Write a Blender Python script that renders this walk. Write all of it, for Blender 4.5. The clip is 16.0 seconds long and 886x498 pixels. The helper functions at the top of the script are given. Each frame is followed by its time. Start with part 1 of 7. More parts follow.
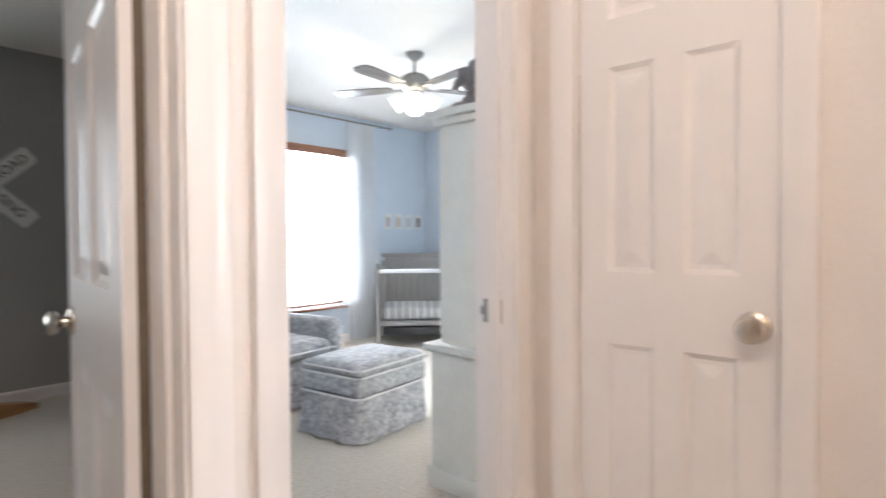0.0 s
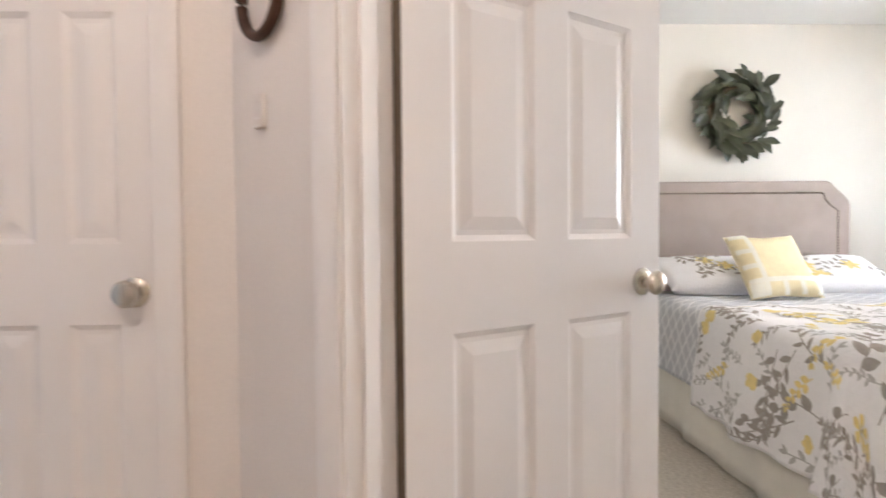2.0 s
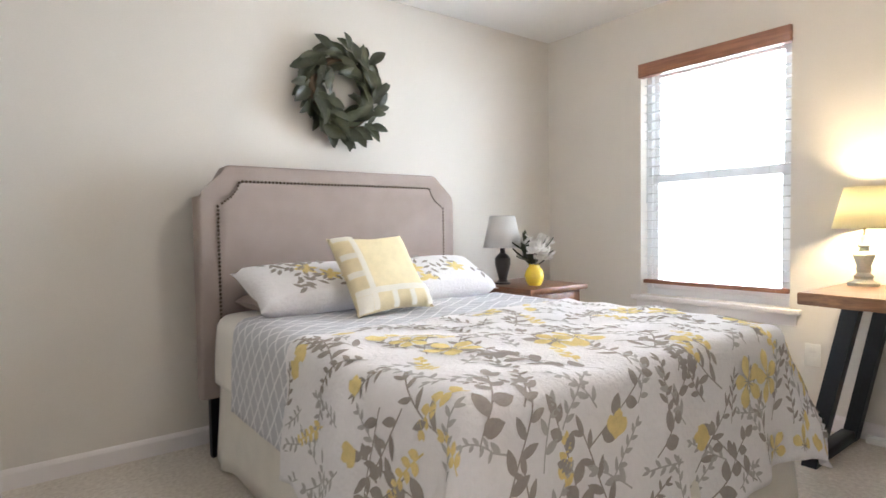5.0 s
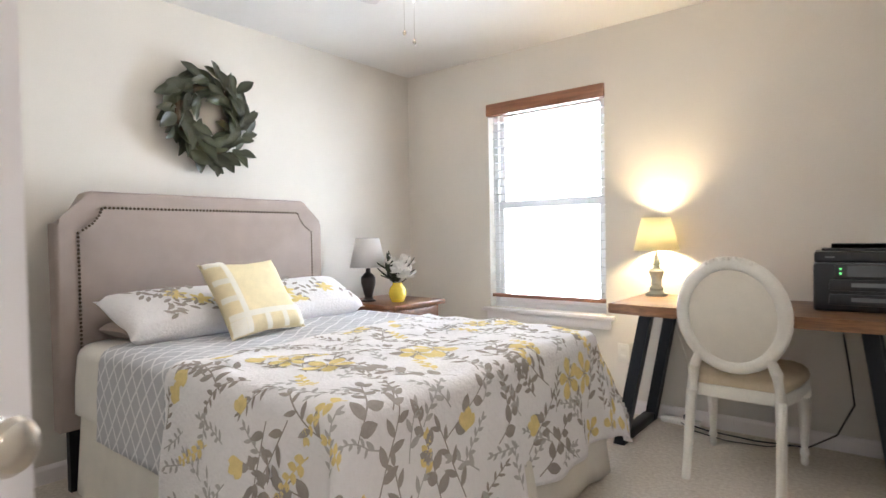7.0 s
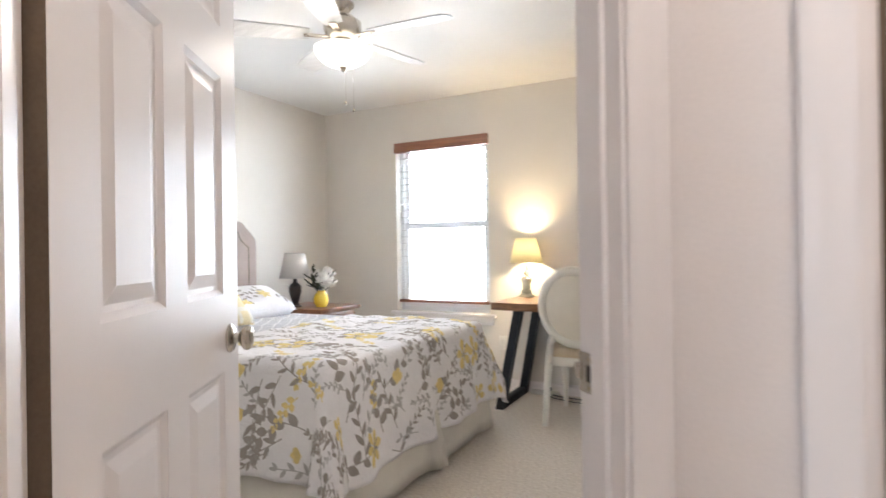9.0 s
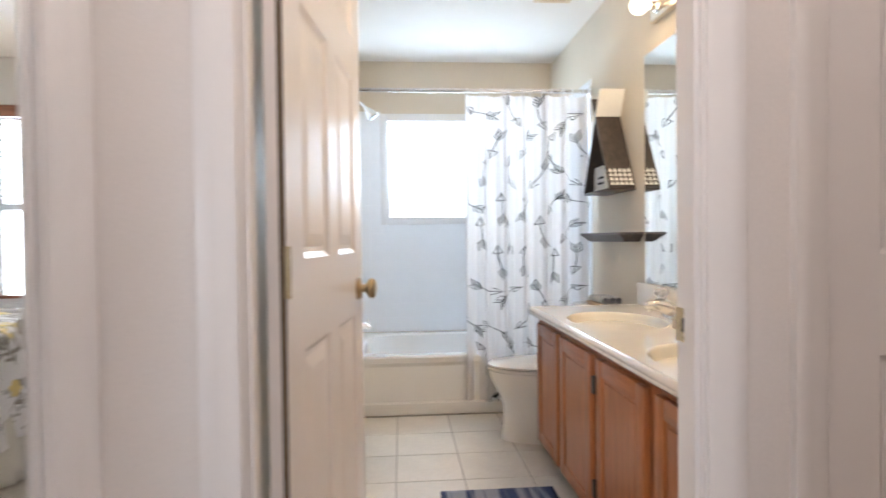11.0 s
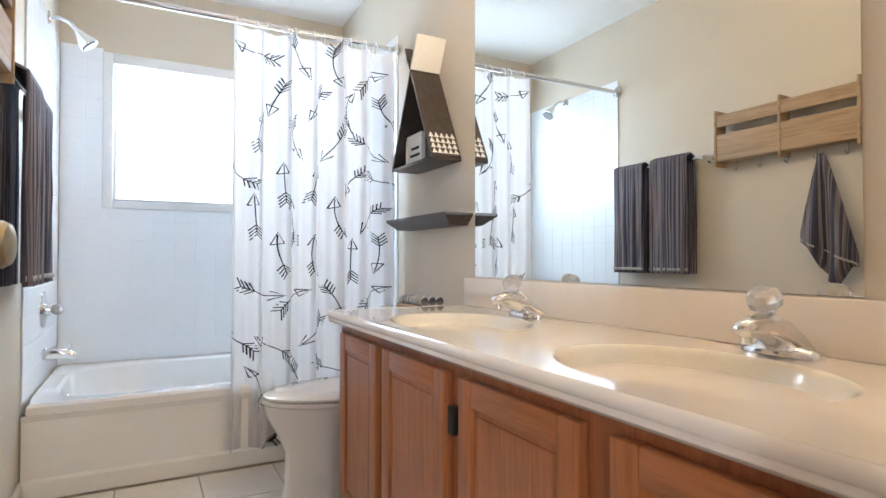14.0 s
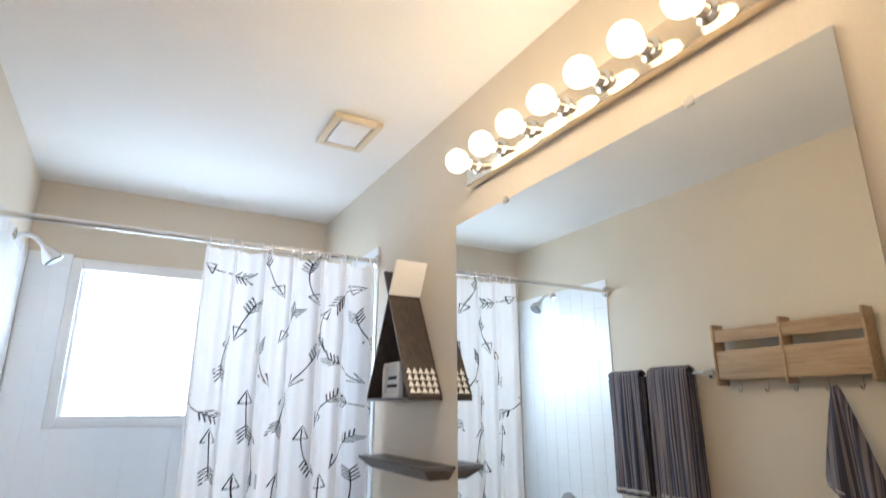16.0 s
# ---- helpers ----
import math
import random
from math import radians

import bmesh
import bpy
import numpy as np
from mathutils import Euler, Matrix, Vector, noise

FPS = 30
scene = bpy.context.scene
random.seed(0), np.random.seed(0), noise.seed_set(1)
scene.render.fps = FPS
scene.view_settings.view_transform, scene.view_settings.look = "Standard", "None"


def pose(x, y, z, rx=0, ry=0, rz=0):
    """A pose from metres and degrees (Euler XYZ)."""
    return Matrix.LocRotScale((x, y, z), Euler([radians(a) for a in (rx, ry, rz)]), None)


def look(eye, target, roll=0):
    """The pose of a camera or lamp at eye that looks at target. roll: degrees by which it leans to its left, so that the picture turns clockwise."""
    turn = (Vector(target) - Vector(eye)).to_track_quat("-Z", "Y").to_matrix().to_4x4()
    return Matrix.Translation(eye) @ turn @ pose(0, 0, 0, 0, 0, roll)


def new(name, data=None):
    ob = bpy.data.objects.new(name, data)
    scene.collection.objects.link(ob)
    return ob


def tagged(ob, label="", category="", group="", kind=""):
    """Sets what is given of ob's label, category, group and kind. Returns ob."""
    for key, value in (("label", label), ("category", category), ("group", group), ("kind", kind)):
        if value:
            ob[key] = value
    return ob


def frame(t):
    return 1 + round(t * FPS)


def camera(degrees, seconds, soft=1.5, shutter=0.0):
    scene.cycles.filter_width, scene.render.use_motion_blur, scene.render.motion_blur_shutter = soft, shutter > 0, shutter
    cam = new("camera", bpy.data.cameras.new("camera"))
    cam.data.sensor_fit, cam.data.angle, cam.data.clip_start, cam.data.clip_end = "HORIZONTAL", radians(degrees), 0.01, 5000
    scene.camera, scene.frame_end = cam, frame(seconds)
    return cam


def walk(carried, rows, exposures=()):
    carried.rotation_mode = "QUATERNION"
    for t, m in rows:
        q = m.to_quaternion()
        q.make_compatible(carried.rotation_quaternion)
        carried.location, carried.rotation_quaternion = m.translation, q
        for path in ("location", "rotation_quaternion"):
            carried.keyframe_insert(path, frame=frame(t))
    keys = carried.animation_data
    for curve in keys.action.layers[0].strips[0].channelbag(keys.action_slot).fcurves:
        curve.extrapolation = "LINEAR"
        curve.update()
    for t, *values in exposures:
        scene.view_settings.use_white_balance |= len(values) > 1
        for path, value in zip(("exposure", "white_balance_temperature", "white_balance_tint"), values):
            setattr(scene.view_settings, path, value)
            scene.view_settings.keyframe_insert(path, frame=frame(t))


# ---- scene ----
cam = camera(77.0, 16.0, shutter=0.5)
PATH = [
    (0, (0.294, 0.301, 1.126), (1.806, 1.609, 1.083), -0.4),
    (0.3, (0.285, 0.312, 1.118), (1.972, 1.386, 1.063), -0.0),
    (0.6, (0.279, 0.3, 1.124), (2.087, 1.153, 1.053), 0.0),
    (1, (0.272, 0.236, 1.092), (2.188, 0.809, 1.043), 0.5),
    (1.5, (0.291, 0.08, 1.087), (2.279, 0.279, 1.015), 0.4),
    (2, (0.368, -0.062, 1.058), (2.367, -0.118, 0.998), -0.5),
    (2.5, (0.5, -0.114, 1.041), (2.471, -0.442, 0.948), -0.4),
    (3, (0.654, -0.147, 1.05), (2.483, -0.95, 0.944), -0.6),
    (3.5, (0.784, -0.225, 1.041), (2.486, -1.272, 0.952), -1.4),
    (3.7, (0.851, -0.3, 1.054), (2.549, -1.351, 0.951), -0.5),
    (5.8, (1.255, -0.723, 1.066), (2.763, -2.036, 1.012), -1.3),
    (6, (1.189, -0.725, 1.078), (2.673, -2.063, 1.024), -1.1),
    (6.5, (1.099, -0.595, 1.115), (2.438, -2.079, 1.057), -1.1),
    (7, (1.005, -0.446, 1.13), (2.251, -2.009, 1.084), -1.0),
    (7.5, (0.953, -0.22, 1.145), (2.137, -1.832, 1.112), -0.8),
    (8, (0.913, 0.002, 1.148), (2.014, -1.667, 1.135), -0.8),
    (8.2, (0.86, 0.071, 1.155), (1.949, -1.606, 1.15), -0.8),
    (10.3, (0.407, 0.597, 1.084), (0.686, -1.383, 1.06), -1.1),
    (10.5, (0.371, 0.564, 1.085), (0.533, -1.429, 1.055), -1.1),
    (11, (0.271, 0.407, 1.074), (0.121, -1.587, 1.039), -0.7),
    (11.5, (0.229, 0.281, 1.054), (-0.194, -1.673, 1.022), -1.0),
    (12, (0.274, 0.074, 1.02), (-0.467, -1.783, 0.994), -0.7),
    (12.5, (0.276, -0.09, 0.961), (-0.633, -1.872, 0.949), -0.6),
    (13, (0.23, -0.263, 0.915), (-0.705, -2.031, 0.936), -0.4),
    (13.5, (0.202, -0.354, 0.901), (-0.736, -2.12, 0.935), -0.1),
    (14, (0.203, -0.386, 0.918), (-0.736, -2.152, 0.953), 0.0),
    (14.5, (0.185, -0.405, 1.003), (-0.749, -2.174, 1.038), -0.2),
    (15, (0.144, -0.427, 1.12), (-0.786, -2.192, 1.258), 0.0),
    (15.5, (0.126, -0.455, 1.201), (-0.802, -2.187, 1.572), 0.4),
    (16, (0.099, -0.504, 1.295), (-0.837, -2.186, 1.837), -0.0),
]
walk(cam, [(t, look(eye, target, roll)) for t, eye, target, roll in PATH],
     [(0.0, 0.33, 6600, 10), (1.0, 0.22, 6600, 10), (2.0, 0.20, 6500, 10), (3.0, 0.16, 6350, 10), (6.0, -0.08, 6320, 10), (7.0, 0.0, 6350, 10), (8.2, 0.06, 6350, 10), (10.5, -0.20, 6250, 10), (11.5, -0.18, 6300, 10), (12.5, -0.18, 6250, 10), (14.3, -0.16, 6080, 10), (15.1, -0.42, 6080, 10), (16.0, -0.42, 6050, 10)])

# ---- world and light ----
world = bpy.data.worlds.new("sky")
scene.world = world
world.use_nodes = True
wn = world.node_tree
sky = wn.nodes.new("ShaderNodeTexSky")
sky.sky_type, sky.sun_disc = "NISHITA", False
sky.sun_elevation, sky.sun_rotation = radians(48), radians(75)
wn.links.new(sky.outputs[0], wn.nodes["Background"].inputs[0])
wn.nodes["Background"].inputs[1].default_value = 0.12
sun = new("sun", bpy.data.lights.new("sun", "SUN"))
sun.data.energy, sun.data.angle, sun.data.color = 2.0, radians(0.6), (1.0, 0.95, 0.88)
sun.matrix_world = look((20, 6, 25), (0, 0, 0))
BED_WIN, BATH_WIN, NURSERY_WIN, GREY_FILL = 94.0, 27.0, 300.0, 13.0
BULB, BED_BOWL, DESK_LAMP, HALL_FILL = 4.3, 27.0, 38.0, 32.0
NURSERY_FAN = 10.0


def window_light(name, place, target, w, h, power, color=(0.78, 0.88, 1.0)):
    ob = new(name, bpy.data.lights.new(name, "AREA"))
    ob.data.shape, ob.data.size, ob.data.size_y = "RECTANGLE", w, h
    ob.data.energy, ob.data.color = power, color
    ob.matrix_world = look(place, target)
    return ob


def bulb_light(name, place, power, color=(1.0, 0.89, 0.79), r=0.05):
    ob = new(name, bpy.data.lights.new(name, "POINT"))
    ob.data.energy, ob.data.color, ob.data.shadow_soft_size = power, color, r
    ob.location = place
    return ob


window_light("bedroom_daylight", (2.865, -4.075, 1.36), (2.865, -1.6, 1.20), 0.82, 1.40, BED_WIN)
window_light("bath_daylight", (-0.12, -3.985, 1.62), (-0.12, 0, 1.4), 0.95, 0.72, BATH_WIN, (0.64, 0.82, 1.0))
window_light("nursery_daylight", (3.72, 5.225, 1.25), (3.5, 0, 1.0), 0.88, 1.6, NURSERY_WIN)
# Added fill for the playroom, behind an assumed opening out of view.
window_light("playroom_fill", (-0.45, 5.225, 1.3), (-0.3, 0, 1.0), 0.8, 1.3, GREY_FILL)

# ---- materials ----


def mat(name, color, rough=0.6, metal=0.0, vary=0.06, scale=6.0, fine=90.0, bump=0.15, depth=0.002, spec=0.5, tint=None, coat=0.0, per_object=0.0):
    """A surface with broad and fine variation of tone, roughness and relief."""
    m = bpy.data.materials.new(name)
    m.use_nodes = True
    nt = m.node_tree
    N, L = nt.nodes, nt.links
    b = N["Principled BSDF"]
    co = N.new("ShaderNodeTexCoord")
    n1, n2 = N.new("ShaderNodeTexNoise"), N.new("ShaderNodeTexNoise")
    n1.inputs["Scale"].default_value, n2.inputs["Scale"].default_value = scale, fine
    n1.inputs["Detail"].default_value, n2.inputs["Detail"].default_value = 4, 3
    L.new(co.outputs["Object"], n1.inputs["Vector"])
    L.new(co.outputs["Object"], n2.inputs["Vector"])
    ramp = N.new("ShaderNodeValToRGB")
    c = Vector(color)
    d = Vector(tint) if tint else c * (1 - 2.2 * vary)
    ramp.color_ramp.elements[0].position, ramp.color_ramp.elements[1].position = 0.32, 0.68
    ramp.color_ramp.elements[0].color = (*d, 1)
    ramp.color_ramp.elements[1].color = (*(c * (1 + 0.5 * vary)), 1)
    mix = N.new("ShaderNodeMath")
    mix.operation = "MULTIPLY_ADD"
    mix.inputs[1].default_value = 0.45
    L.new(n2.outputs[0], mix.inputs[0])
    half = N.new("ShaderNodeMath")
    half.operation, half.inputs[1].default_value = "MULTIPLY", 0.55
    L.new(n1.outputs[0], half.inputs[0])
    L.new(half.outputs[0], mix.inputs[2])
    L.new(mix.outputs[0], ramp.inputs[0])
    out = ramp.outputs[0]
    if per_object:
        info, hsv, mr = N.new("ShaderNodeObjectInfo"), N.new("ShaderNodeHueSaturation"), N.new("ShaderNodeMapRange")
        mr.inputs["To Min"].default_value, mr.inputs["To Max"].default_value = 1 - per_object, 1 + per_object
        L.new(info.outputs["Random"], mr.inputs[0])
        L.new(mr.outputs[0], hsv.inputs["Value"])
        L.new(out, hsv.inputs["Color"])
        out = hsv.outputs[0]
    L.new(out, b.inputs["Base Color"])
    rr = N.new("ShaderNodeMapRange")
    rr.inputs["To Min"].default_value, rr.inputs["To Max"].default_value = max(0.02, rough - 0.06), min(1, rough + 0.06)
    L.new(n1.outputs[0], rr.inputs[0])
    L.new(rr.outputs[0], b.inputs["Roughness"])
    b.inputs["Metallic"].default_value = metal
    b.inputs["Specular IOR Level"].default_value = spec
    b.inputs["Coat Weight"].default_value = coat
    if bump:
        bp = N.new("ShaderNodeBump")
        bp.inputs["Strength"].default_value, bp.inputs["Distance"].default_value = bump, depth
        L.new(n2.outputs[0], bp.inputs["Height"])
        L.new(bp.outputs[0], b.inputs["Normal"])
    return m


def wood(name, light, dark, axis="z", scale=1.0, rough=0.45, coat=0.1, stretch=14.0):
    """Long-grained wood, the grain running along one axis."""
    m = bpy.data.materials.new(name)
    m.use_nodes = True
    nt = m.node_tree
    N, L = nt.nodes, nt.links
    b = N["Principled BSDF"]
    co, mp = N.new("ShaderNodeTexCoord"), N.new("ShaderNodeMapping")
    s = [stretch * scale] * 3
    s["xyz".index(axis)] = 0.9 * scale
    mp.inputs["Scale"].default_value = s
    info = N.new("ShaderNodeObjectInfo")
    add = N.new("ShaderNodeVectorMath")
    add.operation = "ADD"
    L.new(co.outputs["Object"], add.inputs[0])
    L.new(info.outputs["Random"], add.inputs[1])
    L.new(add.outputs[0], mp.inputs[0])
    n, f = N.new("ShaderNodeTexNoise"), N.new("ShaderNodeTexNoise")
    n.inputs["Scale"].default_value, n.inputs["Detail"].default_value, n.inputs["Distortion"].default_value = 2.2, 8, 1.1
    f.inputs["Scale"].default_value, f.inputs["Detail"].default_value = 14, 4
    L.new(mp.outputs[0], n.inputs["Vector"])
    L.new(mp.outputs[0], f.inputs["Vector"])
    ramp = N.new("ShaderNodeValToRGB")
    e = ramp.color_ramp.elements
    e[0].position, e[1].position = 0.34, 0.62
    e[0].color, e[1].color = (*dark, 1), (*light, 1)
    mixer = N.new("ShaderNodeMath")
    mixer.operation, mixer.inputs[1].default_value = "MULTIPLY_ADD", 0.3
    sc = N.new("ShaderNodeMath")
    sc.operation, sc.inputs[1].default_value = "MULTIPLY", 0.7
    L.new(n.outputs[0], sc.inputs[0])
    L.new(f.outputs[0], mixer.inputs[0])
    L.new(sc.outputs[0], mixer.inputs[2])
    L.new(mixer.outputs[0], ramp.inputs[0])
    L.new(ramp.outputs[0], b.inputs["Base Color"])
    bp = N.new("ShaderNodeBump")
    bp.inputs["Strength"].default_value, bp.inputs["Distance"].default_value = 0.25, 0.001
    L.new(f.outputs[0], bp.inputs["Height"])
    L.new(bp.outputs[0], b.inputs["Normal"])
    b.inputs["Roughness"].default_value, b.inputs["Coat Weight"].default_value = rough, coat
    return m


def glow(name, color, strength, base=(0.9, 0.9, 0.88)):
    m = bpy.data.materials.new(name)
    m.use_nodes = True
    b = m.node_tree.nodes["Principled BSDF"]
    b.inputs["Base Color"].default_value = (*base, 1)
    b.inputs["Emission Color"].default_value = (*color, 1)
    b.inputs["Emission Strength"].default_value = strength
    return m


def sheer(name, color, through_share=0.5, clear=0.0):
    """Thin cloth that lets light through."""
    m = bpy.data.materials.new(name)
    m.use_nodes = True
    nt = m.node_tree
    N, L = nt.nodes, nt.links
    b, o = N["Principled BSDF"], N["Material Output"]
    b.inputs["Roughness"].default_value = 0.85
    n = N.new("ShaderNodeTexNoise")
    n.inputs["Scale"].default_value, n.inputs["Detail"].default_value = 240, 2
    co = N.new("ShaderNodeTexCoord")
    L.new(co.outputs["Object"], n.inputs["Vector"])
    ramp = N.new("ShaderNodeValToRGB")
    ramp.color_ramp.elements[0].color = (*[v * 0.9 for v in color], 1)
    ramp.color_ramp.elements[1].color = (*color, 1)
    L.new(n.outputs[0], ramp.inputs[0])
    t, mx = N.new("ShaderNodeBsdfTranslucent"), N.new("ShaderNodeMixShader")
    L.new(ramp.outputs[0], b.inputs["Base Color"])
    L.new(ramp.outputs[0], t.inputs[0])
    mx.inputs[0].default_value = through_share
    L.new(b.outputs[0], mx.inputs[1])
    L.new(t.outputs[0], mx.inputs[2])
    last = mx.outputs[0]
    if clear:
        tr, m2 = N.new("ShaderNodeBsdfTransparent"), N.new("ShaderNodeMixShader")
        m2.inputs[0].default_value = clear
        L.new(last, m2.inputs[1])
        L.new(tr.outputs[0], m2.inputs[2])
        last = m2.outputs[0]
    L.new(last, o.inputs[0])
    return m


def glass_mat(name):
    m = bpy.data.materials.new(name)
    m.use_nodes = True
    b = m.node_tree.nodes["Principled BSDF"]
    b.inputs["Transmission Weight"].default_value, b.inputs["Roughness"].default_value, b.inputs["IOR"].default_value = 1.0, 0.02, 1.45
    return m


def stripes(name, c1, c2, scale, axis=0, rough=0.95):
    """Woven cloth with irregular stripes."""
    m = bpy.data.materials.new(name)
    m.use_nodes = True
    nt = m.node_tree
    N, L = nt.nodes, nt.links
    b = N["Principled BSDF"]
    co, mp = N.new("ShaderNodeTexCoord"), N.new("ShaderNodeMapping")
    s = [1.2, 1.2, 1.2]
    s[axis] = scale
    mp.inputs["Scale"].default_value = s
    n, f = N.new("ShaderNodeTexNoise"), N.new("ShaderNodeTexNoise")
    n.inputs["Scale"].default_value, n.inputs["Detail"].default_value = 1.0, 2
    f.inputs["Scale"].default_value = 500
    ramp = N.new("ShaderNodeValToRGB")
    e = ramp.color_ramp.elements
    e[0].position, e[1].position = 0.44, 0.56
    e[0].color, e[1].color = (*c1, 1), (*c2, 1)
    L.new(co.outputs["Object"], mp.inputs[0])
    L.new(mp.outputs[0], n.inputs["Vector"])
    L.new(co.outputs["Object"], f.inputs["Vector"])
    L.new(n.outputs[0], ramp.inputs[0])
    L.new(ramp.outputs[0], b.inputs["Base Color"])
    bp = N.new("ShaderNodeBump")
    bp.inputs["Strength"].default_value, bp.inputs["Distance"].default_value = 0.5, 0.002
    L.new(f.outputs[0], bp.inputs["Height"])
    L.new(bp.outputs[0], b.inputs["Normal"])
    b.inputs["Roughness"].default_value = rough
    return m


def brick_print(name, base, line, w, h, mortar, rot=0.0, rough=0.95):
    """Cloth with a thin printed lattice."""
    m = bpy.data.materials.new(name)
    m.use_nodes = True
    nt = m.node_tree
    N, L = nt.nodes, nt.links
    b = N["Principled BSDF"]
    co, mp, br = N.new("ShaderNodeTexCoord"), N.new("ShaderNodeMapping"), N.new("ShaderNodeTexBrick")
    mp.inputs["Rotation"].default_value = (radians(45), 0, rot)
    br.offset = 0.0
    br.inputs["Color1"].default_value = br.inputs["Color2"].default_value = (*base, 1)
    br.inputs["Mortar"].default_value = (*line, 1)
    br.inputs["Scale"].default_value, br.inputs["Mortar Size"].default_value = 1.0, mortar
    br.inputs["Brick Width"].default_value, br.inputs["Row Height"].default_value = w, h
    L.new(co.outputs["Object"], mp.inputs[0])
    L.new(mp.outputs[0], br.inputs["Vector"])
    L.new(br.outputs["Color"], b.inputs["Base Color"])
    n, bp = N.new("ShaderNodeTexNoise"), N.new("ShaderNodeBump")
    n.inputs["Scale"].default_value = 120
    L.new(co.outputs["Object"], n.inputs["Vector"])
    bp.inputs["Strength"].default_value, bp.inputs["Distance"].default_value = 0.4, 0.003
    L.new(n.outputs[0], bp.inputs["Height"])
    L.new(bp.outputs[0], b.inputs["Normal"])
    b.inputs["Roughness"].default_value = rough
    return m


M_HALL = mat("hall_paint", (0.775, 0.71, 0.675), 0.55, vary=0.03, scale=2.5, fine=160, bump=0.12, depth=0.0015)
M_BED = mat("cream_wall_paint", (0.70, 0.652, 0.585), 0.6, vary=0.03, scale=2.5, fine=160, bump=0.12, depth=0.0015)
M_BATH = mat("greige_wall_paint", (0.64, 0.57, 0.465), 0.55, vary=0.03, scale=2.5, fine=160, bump=0.12, depth=0.0015)
M_NURS = mat("blue_wall_paint", (0.56, 0.62, 0.69), 0.6, vary=0.03, scale=2.5, fine=160, bump=0.12, depth=0.0015)
M_GREY = mat("grey_wall_paint", (0.36, 0.35, 0.34), 0.6, vary=0.03, scale=2.5, fine=160, bump=0.12, depth=0.0015)
M_CEIL = mat("ceiling_paint", (0.82, 0.80, 0.77), 0.8, vary=0.02, scale=3, fine=120, bump=0.3, depth=0.002)
M_TRIM = mat("trim_paint", (0.81, 0.76, 0.74), 0.32, vary=0.006, scale=4, fine=60, bump=0.0, depth=0.001)
M_DOOR = mat("door_paint", (0.81, 0.76, 0.745), 0.30, vary=0.004, scale=5, fine=130, bump=0.0, depth=0.0008)
M_CARPET = mat("carpet", (0.88, 0.81, 0.72), 0.98, vary=0.10, scale=55, fine=230, bump=1.0, depth=0.010, spec=0.1, tint=(0.64, 0.56, 0.47))
M_TILE = mat("floor_tile", (0.75, 0.70, 0.63), 0.3, vary=0.05, scale=7, fine=50, bump=0.06, per_object=0.04)
M_GROUT = mat("grout", (0.42, 0.38, 0.33), 0.9, vary=0.08, scale=20, fine=200, bump=0.4)
M_WTILE = mat("white_wall_tile", (0.87, 0.895, 0.925), 0.20, vary=0.006, scale=6, fine=30, bump=0.0, per_object=0.004)
M_WGROUT = mat("white_grout", (0.85, 0.875, 0.905), 0.3, vary=0.03, scale=20, fine=200)
M_TUB = mat("tub_enamel", (0.86, 0.85, 0.83), 0.12, vary=0.01, bump=0.0, coat=0.5)
M_PORC = mat("porcelain", (0.85, 0.83, 0.80), 0.1, vary=0.01, bump=0.0, coat=0.6)
M_MARBLE = mat("cultured_marble", (0.87, 0.795, 0.71), 0.06, vary=0.03, scale=4, fine=12, bump=0.0, coat=0.6, tint=(0.82, 0.745, 0.655))
M_BASIN = mat("bone_basin", (0.83, 0.77, 0.65), 0.1, vary=0.02, bump=0.0, coat=0.6)
M_OAK = wood("honey_oak", (0.42, 0.142, 0.044), (0.26, 0.078, 0.022), "z", 1.6, 0.38, 0.25)
M_OAKH = wood("honey_oak_rail", (0.42, 0.142, 0.044), (0.26, 0.078, 0.022), "y", 1.6, 0.38, 0.25)
M_OAKF = wood("honey_oak_frame", (0.36, 0.115, 0.036), (0.22, 0.064, 0.018), "z", 1.6, 0.42, 0.2)
M_DESK = wood("walnut_desk", (0.27, 0.130, 0.058), (0.10, 0.044, 0.020), "x", 1.2, 0.4, 0.15)
M_NS = wood("nightstand_wood", (0.24, 0.10, 0.045), (0.10, 0.04, 0.02), "x", 1.4, 0.35, 0.2)
M_DARKW = wood("espresso_wood", (0.055, 0.038, 0.030), (0.020, 0.014, 0.012), "z", 1.4, 0.4, 0.1)
M_PINE = wood("weathered_pine", (0.45, 0.32, 0.20), (0.30, 0.20, 0.12), "y", 1.4, 0.7, 0.0)
M_VAL = wood("valance_wood", (0.30, 0.13, 0.07), (0.17, 0.065, 0.035), "x", 1.3, 0.4, 0.1)
M_BLACK = mat("black_steel", (0.022, 0.024, 0.030), 0.45, 0.6, vary=0.1, bump=0.1)
M_PLAST = mat("black_plastic", (0.018, 0.019, 0.023), 0.3, vary=0.1, bump=0.05)
M_PLASTG = mat("grey_plastic", (0.16, 0.17, 0.18), 0.35, vary=0.05, bump=0.03)
M_NICKEL = mat("satin_nickel", (0.62, 0.57, 0.50), 0.26, 1.0, vary=0.05, bump=0.0)
M_BRASS = mat("antique_brass", (0.46, 0.36, 0.22), 0.3, 1.0, vary=0.08, bump=0.0)
M_POLISHED = mat("polished_pale_brass", (0.88, 0.78, 0.62), 0.14, 1.0, vary=0.02, bump=0.0)
M_CHROME = mat("chrome", (0.80, 0.80, 0.80), 0.07, 1.0, vary=0.02, bump=0.0)
M_MIRROR = mat("mirror_silver", (0.86, 0.88, 0.86), 0.01, 1.0, vary=0.0, bump=0.0)
_m = M_MIRROR.node_tree
